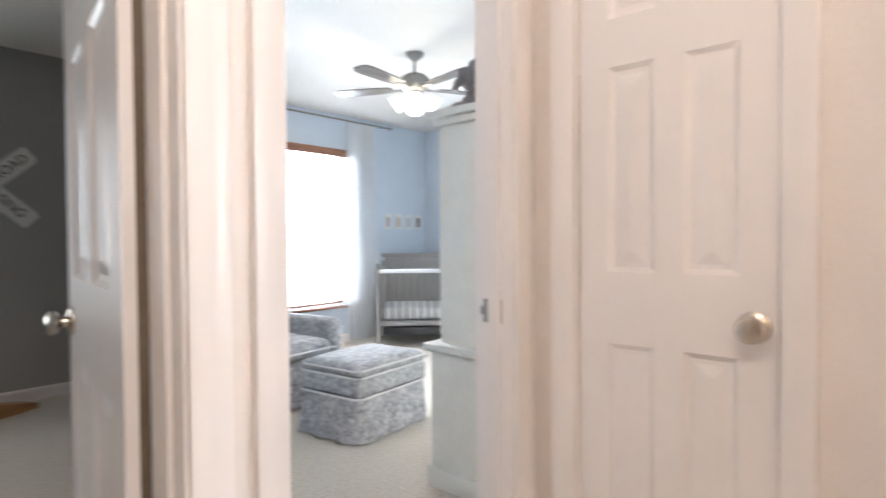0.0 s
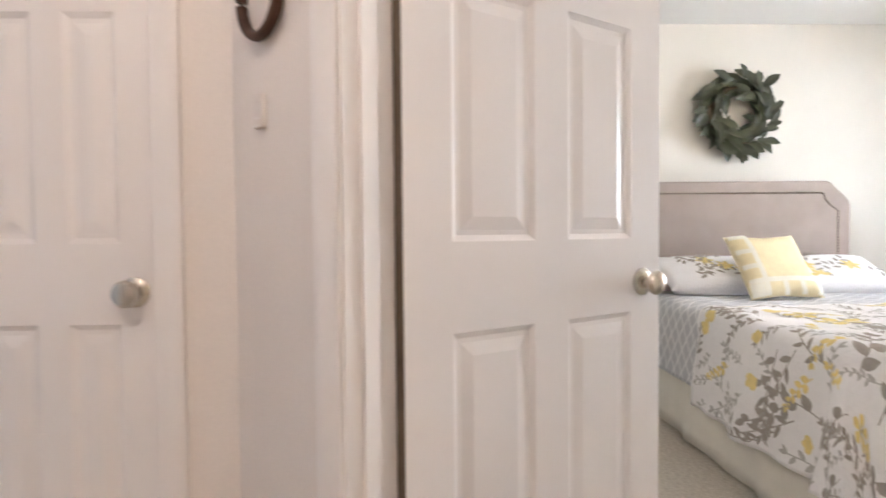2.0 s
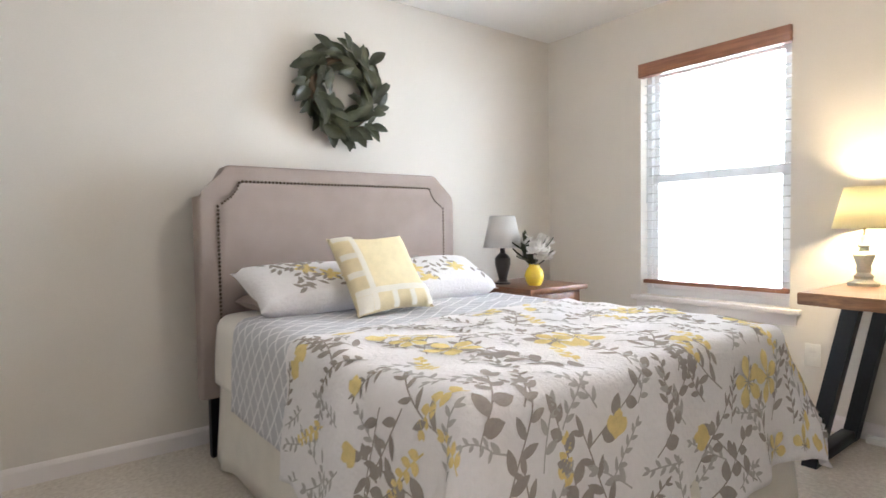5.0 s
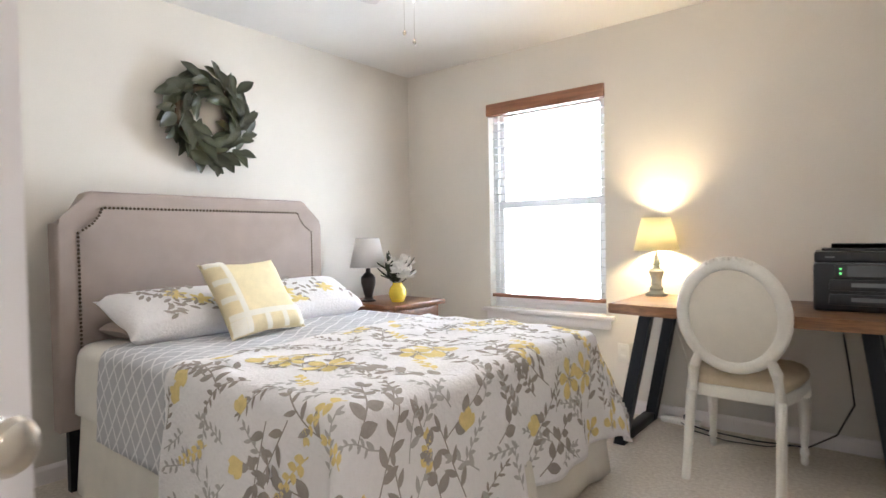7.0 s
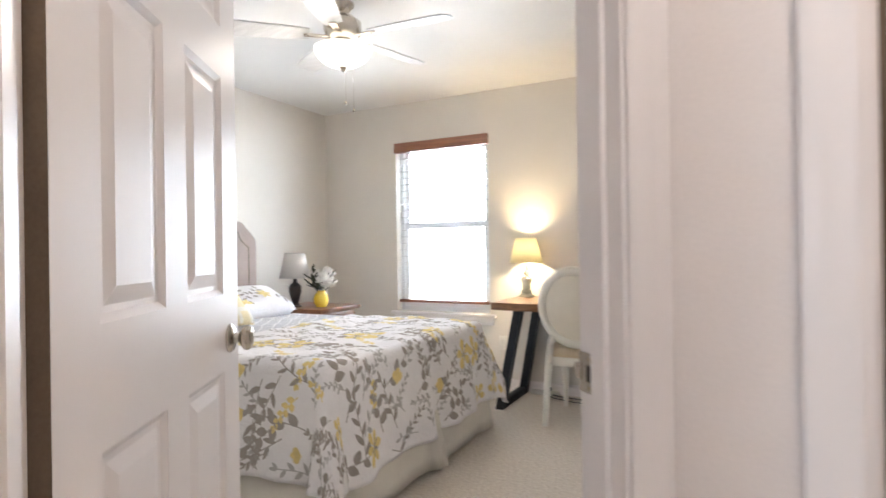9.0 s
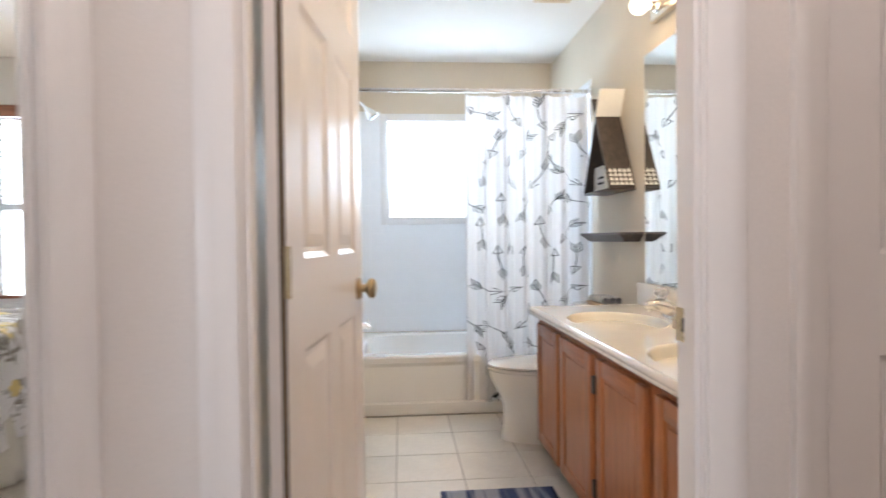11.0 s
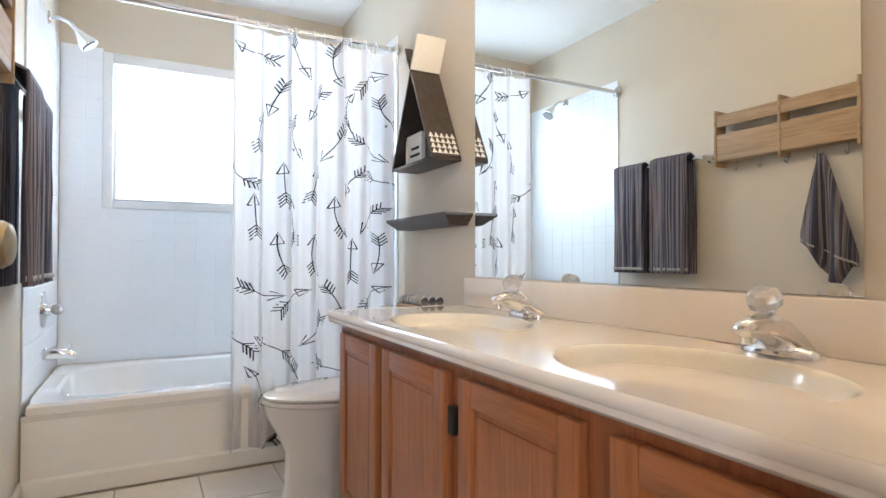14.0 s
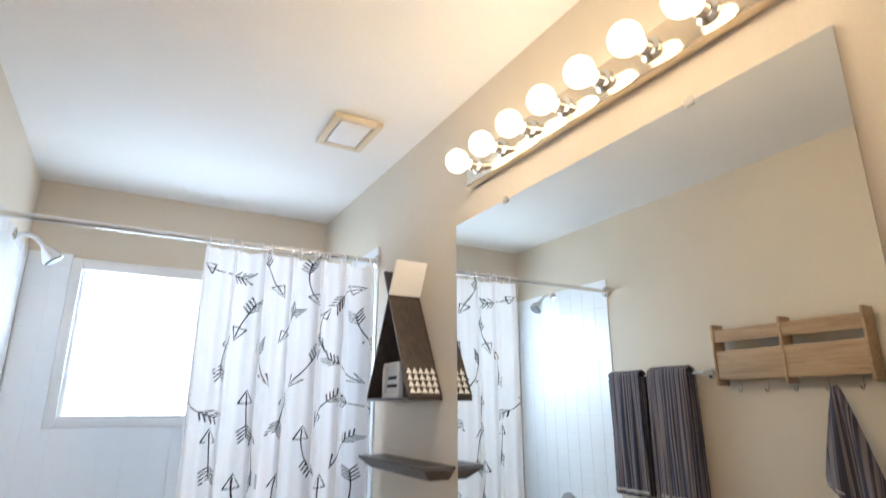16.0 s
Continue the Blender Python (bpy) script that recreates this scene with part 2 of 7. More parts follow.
_m.links.remove(_m.nodes["Principled BSDF"].inputs["Roughness"].links[0])
_m.nodes["Principled BSDF"].inputs["Roughness"].default_value = 0.0
M_ACRYL = glass_mat("clear_acrylic")
M_ACRYL.node_tree.nodes["Principled BSDF"].inputs["Transmission Weight"].default_value = 0.72
M_ACRYL.node_tree.nodes["Principled BSDF"].inputs["Base Color"].default_value = (0.92, 0.90, 0.88, 1)
M_ACRYL.node_tree.nodes["Principled BSDF"].inputs["Roughness"].default_value = 0.12
M_GLASS = glass_mat("window_glass")
# Dark brown that stands in for the shadowed gap beside a door's hinges.
M_GAP_SHADE = mat("hinge_gap_shade", (0.15, 0.108, 0.075), 0.8, vary=0.12, scale=12, fine=160)
M_HINGE = mat("dark_hinge", (0.05, 0.04, 0.035), 0.45, 0.7, vary=0.1)
M_WHITE = mat("white_painted_wood", (0.80, 0.77, 0.70), 0.45, vary=0.04, scale=9, fine=90, bump=0.15, depth=0.001)
M_VINYL = mat("white_vinyl", (0.80, 0.80, 0.80), 0.35, vary=0.02, bump=0.02)
M_BLIND = mat("white_blind_slat", (0.56, 0.55, 0.54), 0.4, vary=0.02, bump=0.02)
M_LINEN = mat("taupe_linen", (0.36, 0.295, 0.265), 0.95, vary=0.06, scale=8, fine=520, bump=0.5, depth=0.002, spec=0.2)
M_NAIL = mat("nailhead_bronze", (0.10, 0.075, 0.05), 0.35, 0.9, vary=0.1, bump=0.0)
M_QUILT = mat("white_quilt", (0.87, 0.85, 0.86), 0.95, vary=0.02, scale=22, fine=70, bump=0.45, depth=0.010, spec=0.1)
M_LEAFG = mat("grey_print", (0.40, 0.36, 0.33), 0.95, vary=0.10, scale=30, fine=300, bump=0.2, spec=0.1)
M_LEAFL = mat("pale_grey_print", (0.52, 0.50, 0.49), 0.95, vary=0.08, scale=30, fine=300, bump=0.2, spec=0.1)
M_YELLOW = mat("yellow_print", (0.84, 0.69, 0.32), 0.95, vary=0.10, scale=30, fine=300, bump=0.2, spec=0.1)
M_BLANKET = brick_print("grey_lattice_blanket", (0.52, 0.52, 0.55), (0.78, 0.775, 0.785), 0.060, 0.060, 0.0045, radians(45))
M_SHEET = mat("ivory_sheet", (0.82, 0.79, 0.74), 0.95, vary=0.03, scale=10, fine=260, bump=0.3)
M_SKIRT = mat("cream_bedskirt", (0.78, 0.745, 0.68), 0.95, vary=0.05, scale=8, fine=320, bump=0.35, depth=0.002)
M_CUSH = mat("yellow_cushion_cloth", (0.80, 0.69, 0.44), 0.95, vary=0.06, scale=20, fine=240, bump=0.5)
M_CUSHW = mat("white_cushion_band", (0.80, 0.76, 0.66), 0.95, vary=0.04, scale=20, fine=240, bump=0.5)
M_SEAT = mat("cream_seat_cloth", (0.60, 0.50, 0.36), 0.95, vary=0.10, scale=10, fine=300, bump=0.5, tint=(0.48, 0.38, 0.26))
M_OVAL = mat("ivory_back_cloth", (0.76, 0.71, 0.62), 0.95, vary=0.05, scale=8, fine=300, bump=0.5)
M_GREENL = mat("magnolia_leaf", (0.050, 0.056, 0.026), 0.36, vary=0.25, scale=14, fine=60, bump=0.15, per_object=0.35)
M_TWIG = mat("twig", (0.10, 0.065, 0.035), 0.85, vary=0.15, bump=0.4)
M_LAMPG = mat("greige_shade", (0.58, 0.555, 0.53), 0.9, vary=0.03, fine=300, bump=0.3)
M_LAMPD = mat("dark_lamp_base", (0.030, 0.022, 0.020), 0.3, vary=0.1, bump=0.05)
M_SAGE = mat("distressed_sage", (0.40, 0.44, 0.36), 0.6, vary=0.15, scale=18, fine=120, bump=0.3, tint=(0.62, 0.60, 0.50))
M_VASE = mat("yellow_ceramic", (0.80, 0.58, 0.06), 0.15, vary=0.03, bump=0.0, coat=0.5)
M_PETAL = mat("white_petal", (0.80, 0.77, 0.72), 0.8, vary=0.04, bump=0.2)
M_TOWEL = stripes("charcoal_striped_towel", (0.036, 0.038, 0.064), (0.205, 0.175, 0.185), 105, 1)
M_TOWELH = mat("towel_hem", (0.42, 0.40, 0.37), 0.95, vary=0.1, fine=300, bump=0.5)
M_MAT = stripes("navy_bath_mat", (0.030, 0.045, 0.12), (0.26, 0.28, 0.34), 22, 0)
M_CURTAIN = sheer("white_shower_cloth", (0.88, 0.87, 0.88), 0.46)
M_SHEERC = sheer("sheer_window_curtain", (0.92, 0.92, 0.92), 0.55, 0.30)
M_INK = mat("black_ink", (0.015, 0.015, 0.018), 0.9, vary=0.05, bump=0.0)
M_FRAMEW = mat("white_frame", (0.78, 0.76, 0.72), 0.5, vary=0.03)
M_PAPER = mat("print_paper", (0.70, 0.69, 0.67), 0.8, vary=0.02)
M_TOILE = mat("grey_toile_cloth", (0.60, 0.59, 0.59), 0.95, vary=0.2, scale=30, fine=62, bump=0.3, tint=(0.15, 0.15, 0.165))
M_PIPING = mat("white_piping", (0.76, 0.75, 0.73), 0.9, vary=0.03)
M_CRIB = mat("grey_crib_paint", (0.25, 0.235, 0.225), 0.5, vary=0.05)
M_CRIBM = mat("white_crib_sheet", (0.76, 0.76, 0.77), 0.95, vary=0.05, scale=40)
M_PLUSHG = mat("grey_plush", (0.50, 0.44, 0.42), 1.0, vary=0.15, scale=30, fine=300, bump=1.0, depth=0.01)
M_PLUSHC = mat("cream_plush", (0.62, 0.50, 0.38), 1.0, vary=0.12, scale=30, fine=300, bump=1.0, depth=0.01)
M_BLADE = wood("fan_blade_white", (0.72, 0.70, 0.68), (0.60, 0.58, 0.56), "x", 1.0, 0.4, 0.1)
M_BLADED = wood("fan_blade_grey", (0.16, 0.14, 0.13), (0.09, 0.078, 0.07), "x", 1.0, 0.35, 0.2)
M_PEWTER = mat("brushed_pewter", (0.34, 0.32, 0.29), 0.32, 1.0, vary=0.05, bump=0.0)
M_BRONZE = mat("horseshoe_bronze", (0.085, 0.040, 0.026), 0.5, 0.5, vary=0.2, scale=30, bump=0.3)
M_CORD = mat("black_cord", (0.02, 0.02, 0.022), 0.5, vary=0.05)
M_OUTLET = mat("white_outlet", (0.78, 0.75, 0.69), 0.35, vary=0.02)
M_BOWL = glow("lit_bowl_glass", (1.0, 0.90, 0.74), 2.6)
M_TULIP = glow("lit_tulip_glass", (1.0, 0.93, 0.82), 2.8)
M_GLOBE = glow("lit_globe_bulb", (1.0, 0.88, 0.68), 3.2)
M_BACK = glow("daylight_backdrop", (0.93, 0.97, 1.0), 3.0)
M_SCREEN = mat("printer_screen", (0.10, 0.11, 0.12), 0.12, vary=0.05, bump=0.0)
M_LED = glow("green_led", (0.2, 1.0, 0.3), 2.0, (0.1, 0.5, 0.1))

# ---- building helpers ----
BASE = {}


def thing(name, at, label, category, group="", kind="", rz=0.0):
    """An Empty at a thing's base; its parts are built round the world's origin when local, else at their world places."""
    e = new(name)
    e.empty_display_size = 0.1
    e.matrix_basis = pose(at[0], at[1], at[2], 0, 0, rz)
    BASE[e] = Vector((0, 0, 0))
    return tagged(e, label, category, group, kind)


def placed(name, at, label, category, group="", kind=""):
    """Like thing(), for parts whose meshes are given in world places."""
    e = thing(name, at, label, category, group, kind)
    BASE[e] = Vector(at)
    return e


def finish(name, bm, material, smooth=0.0):
    me = bpy.data.meshes.new(name)
    bmesh.ops.recalc_face_normals(bm, faces=bm.faces)
    bm.to_mesh(me)
    bm.free()
    for m in material if isinstance(material, (list, tuple)) else [material]:
        me.materials.append(m)
    if smooth:
        me.shade_smooth()
        me.set_sharp_from_angle(angle=radians(smooth))
    return me


def part(name, bm, material, parent, label="", smooth=35.0):
    b = BASE.get(parent, Vector((0, 0, 0)))
    if b.length:
        bmesh.ops.translate(bm, verts=bm.verts, vec=-b)
    ob = new(name, finish(name, bm, material, smooth))
    ob.parent = parent
    BASE[ob] = b
    return tagged(ob, label)


def solid(name, bm, material, label, category, group="", kind="", smooth=35.0):
    ob = new(name, finish(name, bm, material, smooth))
    BASE[ob] = Vector((0, 0, 0))
    return tagged(ob, label, category, group, kind)


def box(bm, x0, x1, y0, y1, z0, z1, bevel=0.0, seg=2, m=None):
    vs = [bm.verts.new(p) for p in ((x0, y0, z0), (x1, y0, z0), (x1, y1, z0), (x0, y1, z0), (x0, y0, z1), (x1, y0, z1), (x1, y1, z1), (x0, y1, z1))]
    fs = [bm.faces.new([vs[i] for i in f]) for f in ((0, 3, 2, 1), (4, 5, 6, 7), (0, 1, 5, 4), (1, 2, 6, 5), (2, 3, 7, 6), (3, 0, 4, 7))]
    if bevel:
        es = list({e for f in fs for e in f.edges})
        r = bmesh.ops.bevel(bm, geom=es, offset=bevel, segments=seg, affect="EDGES", profile=0.5)
        vs = list({v for f in r["faces"] for v in f.verts} | {v for v in vs if v.is_valid})
    if m is not None:
        bmesh.ops.transform(bm, matrix=m, verts=[v for v in vs if v.is_valid])
    return vs


def bx(*a, **k):
    bm = bmesh.new()
    box(bm, *a, **k)
    return bm


def lathe(bm, profile, n=24, m=None):
    """A turned body: (radius, z) pairs from bottom to top."""
    rings = []
    for r, z in profile:
        if r < 1e-5:
            rings.append([bm.verts.new((0, 0, z))])
        else:
            rings.append([bm.verts.new((r * math.cos(2 * math.pi * i / n), r * math.sin(2 * math.pi * i / n), z)) for i in range(n)])
    for a, b in zip(rings, rings[1:]):
        for i in range(n):
            q = [a[i % len(a)], a[(i + 1) % len(a)], b[(i + 1) % len(b)], b[i % len(b)]]
            q = list(dict.fromkeys(q))
            if len(q) > 2:
                bm.faces.new(q)
    for ring in (rings[0], rings[-1]):
        if len(ring) > 2:
            bm.faces.new(ring)
    if m is not None:
        bmesh.ops.transform(bm, matrix=m, verts=[v for r in rings for v in r])
    return bm


def tube(bm, pts, r, n=10, flat=1.0):
    """A round bar along points; r may be one radius or one for each point."""
    pts = [Vector(p) for p in pts]
    rings = []
    up = Vector((0, 0, 1))
    for i, p in enumerate(pts):
        d = (pts[min(i + 1, len(pts) - 1)] - pts[max(i - 1, 0)]).normalized()
        a = d.cross(up)
        a = a.normalized() if a.length > 0.05 else d.cross(Vector((1, 0, 0))).normalized()
        c = d.cross(a).normalized()
        rr = r[i] if isinstance(r, (list, tuple)) else r
        rings.append([bm.verts.new(p + a * rr * math.cos(2 * math.pi * k / n) + c * rr * flat * math.sin(2 * math.pi * k / n)) for k in range(n)])
    for a, b in zip(rings, rings[1:]):
        for k in range(n):
            bm.faces.new((a[k], a[(k + 1) % n], b[(k + 1) % n], b[k]))
    bm.faces.new(rings[0])
    bm.faces.new(rings[-1])
    return bm


def prism(bm, poly, axis, a, b):
    """A polygon drawn out along an axis; the polygon's pairs are the other two axes in order."""
    def at(p, w):
        q = [p[0], p[1]]
        q.insert("xyz".index(axis), w)
        return q
    lo, hi = [bm.verts.new(at(p, a)) for p in poly], [bm.verts.new(at(p, b)) for p in poly]
    bm.faces.new(lo)
    bm.faces.new(hi)
    n = len(poly)
    for i in range(n):
        bm.faces.new((lo[i], lo[(i + 1) % n], hi[(i + 1) % n], hi[i]))
    return lo + hi


def grid(bm, f, nu, nv, closed=False):
    """A sheet of f(i / nu, j / nv)."""
    vs = [[bm.verts.new(f(i / nu, j / nv)) for j in range(nv + 1)] for i in range(nu + 1)]
    for i in range(nu):
        for j in range(nv):
            bm.faces.new((vs[i][j], vs[i + 1][j], vs[i + 1][j + 1], vs[i][j + 1]))
    return vs


def pillow_mesh(w, d, h, seed, n=18, power=0.32):
    """A stuffed cushion, flat on z = 0, w along x, d along y."""
    bm = bmesh.new()
    rnd = random.Random(seed)
    ph = [rnd.uniform(0, 6.3) for _ in range(4)]

    def f(side):
        def g(u, v):
            a, b = 2 * u - 1, 2 * v - 1
            full = max(0.0, (1 - a ** 4) * (1 - b ** 4)) ** power * (1 - 0.10 * (a * a + b * b))
            pull = 1 - 0.06 * (1 - abs(a)) * b * b - 0.06 * (1 - abs(b)) * a * a
            wob = 0.02 * h * math.sin(5 * a + ph[0]) * math.cos(4 * b + ph[1])
            return (a * w / 2 * (1 - 0.05 * (1 - b * b)) * pull, b * d / 2 * (1 - 0.05 * (1 - a * a)) * pull, h / 2 + side * (h / 2 * full + wob * full))
        return g
    grid(bm, f(1), n, n)
    grid(bm, f(-1), n, n)
    bmesh.ops.remove_doubles(bm, verts=bm.verts, dist=0.002)
    return bm

# ---- large structure ----
H = 2.44


def wall(name, p0, p1, thick, front, back, openings=(), label="", z1=H):
    """A wall from p0 to p1; its front face lies on that line, its body to the right of the way. Openings: (from, to, bottom, top) along it."""
    d = Vector((p1[0] - p0[0], p1[1] - p0[1], 0))
    length = d.length
    d.normalize()
    n = Vector((d.y, -d.x, 0))
    bm = bmesh.new()
    cuts, at = [], 0.0
    for a, b, lo, hi in sorted(openings):
        cuts += [(at, a, 0, z1), (a, b, 0, lo), (a, b, hi, z1)]
        at = b
    cuts.append((at, length, 0, z1))
    for a, b, lo, hi in cuts:
        if b - a > 1e-4 and hi - lo > 1e-4:
            box(bm, a, b, 0, thick, lo, hi)
    m = Matrix(((d.x, n.x, 0, p0[0]), (d.y, n.y, 0, p0[1]), (0, 0, 1, 0), (0, 0, 0, 1)))
    bmesh.ops.recalc_face_normals(bm, faces=bm.faces)
    for f in bm.faces:
        f.material_index = 1 if abs(f.normal.y) > 0.5 and abs(f.calc_center_median().y) > 0.01 else 0
    bmesh.ops.transform(bm, matrix=m, verts=bm.verts)
    return solid(name, bm, [front, back], label, "wall", kind="structure", smooth=0)


wall("wall_hall_south", (0.745, -0.475), (-2.3, -0.475), -0.085, M_HALL, M_BATH, ((0.212, 0.987, 0, 2.058), (1.167, 1.88, 0, 2.058)), "warm white hall wall with two doorways")
wall("wall_diagonal", (1.565, 0.345), (0.745, -0.475), -0.11, M_HALL, M_BED, ((0.362, 1.120, 0, 2.058),), "warm white angled hall wall with a bedroom doorway")
wall("wall_hall_east", (1.565, 1.08), (1.565, 0.345), -0.11, M_HALL, M_HALL, ((0.105, 0.58, 0, 2.058),), "warm white hall end wall with a closet doorway")
wall("wall_hall_north", (-2.3, 1.08), (5.6, 1.08), -0.11, M_HALL, M_NURS, ((2.2, 2.958, 0, 2.058), (3.092, 3.778, 0, 2.058)), "warm white hall wall with two bedroom doorways")
wall("wall_hall_west", (-2.3, -0.6), (-2.3, 1.2), -0.12, M_HALL, M_HALL, (), "plain warm white hall end wall")
wall("wall_between_baths", (0.83, -0.62), (0.83, -3.9), 0.21, M_BED, M_BATH, (), "wall between the bedroom and the bathroom, painted cream")
bm = bmesh.new()
prism(bm, [(0.62, -0.562), (0.735, -0.558), (0.742, -0.482), (0.748, -0.480), (0.822, -0.554), (0.83, -0.62), (0.62, -0.62)], "z", 0, H)
solid("wall_corner", bm, M_BED, "wall corner beside the bedroom doorway", "wall", kind="structure", smooth=0)
wall("wall_bedroom_north", (4.1, 0.27), (1.58, 0.27), 0.11, M_BED, M_HALL, (), "plain cream bedroom wall")
wall("wall_bedroom_east", (4.10, -3.9), (4.10, 0.38), 0.12, M_BED, M_BED, (), "cream bedroom wall behind the bed")
wall("wall_south", (0.725, -3.9), (4.22, -3.9), 0.15, M_BED, M_BED, ((1.695, 2.585, 0.60, 2.09),), "cream exterior wall with a window")
wall("wall_bath_south", (-1.04, -3.9), (0.725, -3.9), 0.15, M_BATH, M_BATH, ((0.36, 1.46, 1.19, 2.04),), "greige bathroom wall with a window over the tub")
wall("wall_bath_west", (-0.92, -0.56), (-0.92, -3.9), 0.12, M_BATH, M_BATH, (), "greige bathroom wall behind the vanity")
# The second opening is unseen, added to let light into the playroom.
wall("wall_north", (5.6, 5.05), (-1.6, 5.05), 0.15, M_NURS, M_NURS, ((1.43, 2.35, 0.40, 2.06), (5.65, 6.45, 0.55, 2.06)), "blue exterior wall with a window and an added unseen opening")
wall("wall_nursery_east", (5.45, 5.05), (5.45, 1.19), -0.12, M_NURS, M_NURS, (), "plain blue nursery wall")
wall("wall_playroom_west", (-1.5, 1.19), (-1.5, 5.05), -0.12, M_GREY, M_GREY, (), "plain grey playroom wall")
wall("wall_partition", (2.06, 5.049), (0.78, 1.191), 0.10, M_NURS, M_GREY, (), "partition wall, grey on one side and blue on the other")
solid("wall_playroom_north", bx(-1.499, 1.94, 5.043, 5.0495, 0.0, 0.55), M_GREY, "grey playroom wall below the added unseen opening", "wall", kind="structure", smooth=0)
solid("wall_playroom_north_side", bx(-0.04, 1.95, 5.043, 5.0495, 0.55, H), M_GREY, "grey playroom wall beside the added unseen opening", "wall", kind="structure", smooth=0)
solid("floor", bx(-2.4, 5.7, -4.05, 5.2, -0.12, 0.0), M_CARPET, "beige flecked cut-pile carpet", "carpet", kind="structure", smooth=0)
solid("ceiling", bx(-2.4, 5.7, -4.05, 5.2, H, H + 0.1), M_CEIL, "plain white ceiling", "ceiling", kind="structure", smooth=0)
solid("ground", bx(-400, 400, -400, 400, -0.62, -0.5), mat("lawn", (0.08, 0.11, 0.05), 0.95, vary=0.2, scale=2), "grass ground outside the house", "ground", kind="structure", smooth=0)
for n, y in (("backdrop", -7.5), ("backdrop_north", 8.5)):
    solid(n, bx(-14, 16, y - 0.02, y, -0.5, 9), M_BACK, "bright hazy daylight outside the windows", "backdrop", kind="structure", smooth=0)


def baseboard(p0, p1, name="baseboard"):
    """A skirting board along a wall's face; the room lies to the left of the way."""
    d = Vector((p1[0] - p0[0], p1[1] - p0[1], 0))
    length = d.length
    d.normalize()
    bm = bmesh.new()
    prism(bm, [(0.001, 0.0), (0.014, 0.0), (0.014, 0.066), (0.010, 0.078), (0.005, 0.085), (0.001, 0.085)], "x", 0, length)
    m = Matrix(((d.x, -d.y, 0, p0[0]), (d.y, d.x, 0, p0[1]), (0, 0, 1, 0), (0, 0, 0, 1)))
    bmesh.ops.transform(bm, matrix=m, verts=bm.verts)
    return solid(name, bm, M_TRIM, "white painted baseboard", "baseboard", kind="structure", smooth=0)


for a, b in (((4.1, -3.9), (4.1, 0.27)), ((0.83, -3.9), (4.086, -3.9)), ((0.83, -0.65), (0.83, -3.886)), ((4.086, 0.27), (1.66, 0.27)),
             ((5.45, 5.05), (2.12, 5.05)), ((1.9, 5.043), (-1.5, 5.043)), ((1.5, 1.19), (2.12, 1.19)), ((-0.31, -0.475), (-0.37, -0.475)), ((0.62, -2.96), (0.62, -0.62))):
    baseboard(a, b)


def door_frame(name, m, w, wall_t, label, h=2.04):
    """Jambs, stops and moulded casings. Local: x along the wall, y into it, opening 0 to w."""
    e = thing(name, (0, 0, 0), label, "door frame", kind="structure")
    e.matrix_basis = m
    for x0, x1 in ((-0.018, 0.0), (w, w + 0.018)):
        part("jamb", bx(x0, x1, 0.0, wall_t, 0, h + 0.018), M_TRIM, e)
    part("head_jamb", bx(0, w, 0.0, wall_t, h, h + 0.018), M_TRIM, e)
    for x0, x1 in ((0.0005, 0.009), (w - 0.009, w - 0.0005)):
        part("stop", bx(x0, x1, wall_t - 0.075, wall_t - 0.040, 0, h), M_TRIM, e)
    prof = [(0.0, 0.0), (0.0, -0.009), (0.008, -0.012), (0.022, -0.012), (0.034, -0.016), (0.050, -0.018), (0.060, -0.016), (0.060, 0.0)]
    for side in (0, 1):
        yy, sg = (-0.0005, 1) if side == 0 else (wall_t + 0.0005, -1)
        for right in (False, True):
            bm = bmesh.new()
            prism(bm, [((w + 0.005 + a) if right else (-0.005 - a), yy + sg * b) for a, b in prof], "z", 0, h + 0.064)
            part("casing", bm, M_TRIM, e)
        bm = bmesh.new()
        prism(bm, [(yy + sg * b, h + 0.005 + a) for a, b in prof], "x", -0.004, w + 0.004)
        part("head_casing", bm, M_TRIM, e)
    return e


def along(p0, p1, t=0.0):
    """Local frame of an opening: x from p0 towards p1, y to the left of the way."""
    d = Vector((p1[0] - p0[0], p1[1] - p0[1], 0)).normalized()
    return Matrix(((d.x, -d.y, 0, p0[0] + d.x * t), (d.y, d.x, 0, p0[1] + d.y * t), (0, 0, 1, 0), (0, 0, 0, 1)))


door_frame("door_frame_bedroom", along((0.745, -0.475), (1.565, 0.345), 0.058) @ Matrix.Diagonal((1, -1, 1, 1)), 0.722, 0.11, "white moulded casing round the bedroom doorway")
door_frame("door_frame_bath", along((0.745, -0.475), (-2.3, -0.475), 0.230), 0.739, 0.085, "white moulded casing round the bathroom doorway")
door_frame("door_frame_linen", along((0.745, -0.475), (-2.3, -0.475), 1.185), 0.677, 0.085, "white moulded casing round a hall door")
door_frame("door_frame_closet", along((1.565, 1.08), (1.565, 0.345), 0.105 + 0.018), 0.439, 0.11, "white moulded casing round the narrow closet door")
door_frame("door_frame_nursery", along((-2.3, 1.08), (5.6, 1.08), 3.11), 0.65, 0.11, "white moulded casing round the nursery doorway")
door_frame("door_frame_playroom", along((-2.3, 1.08), (5.6, 1.08), 2.2 + 0.018), 0.722, 0.11, "white moulded casing round the playroom doorway")

PANEL_MESH = {}


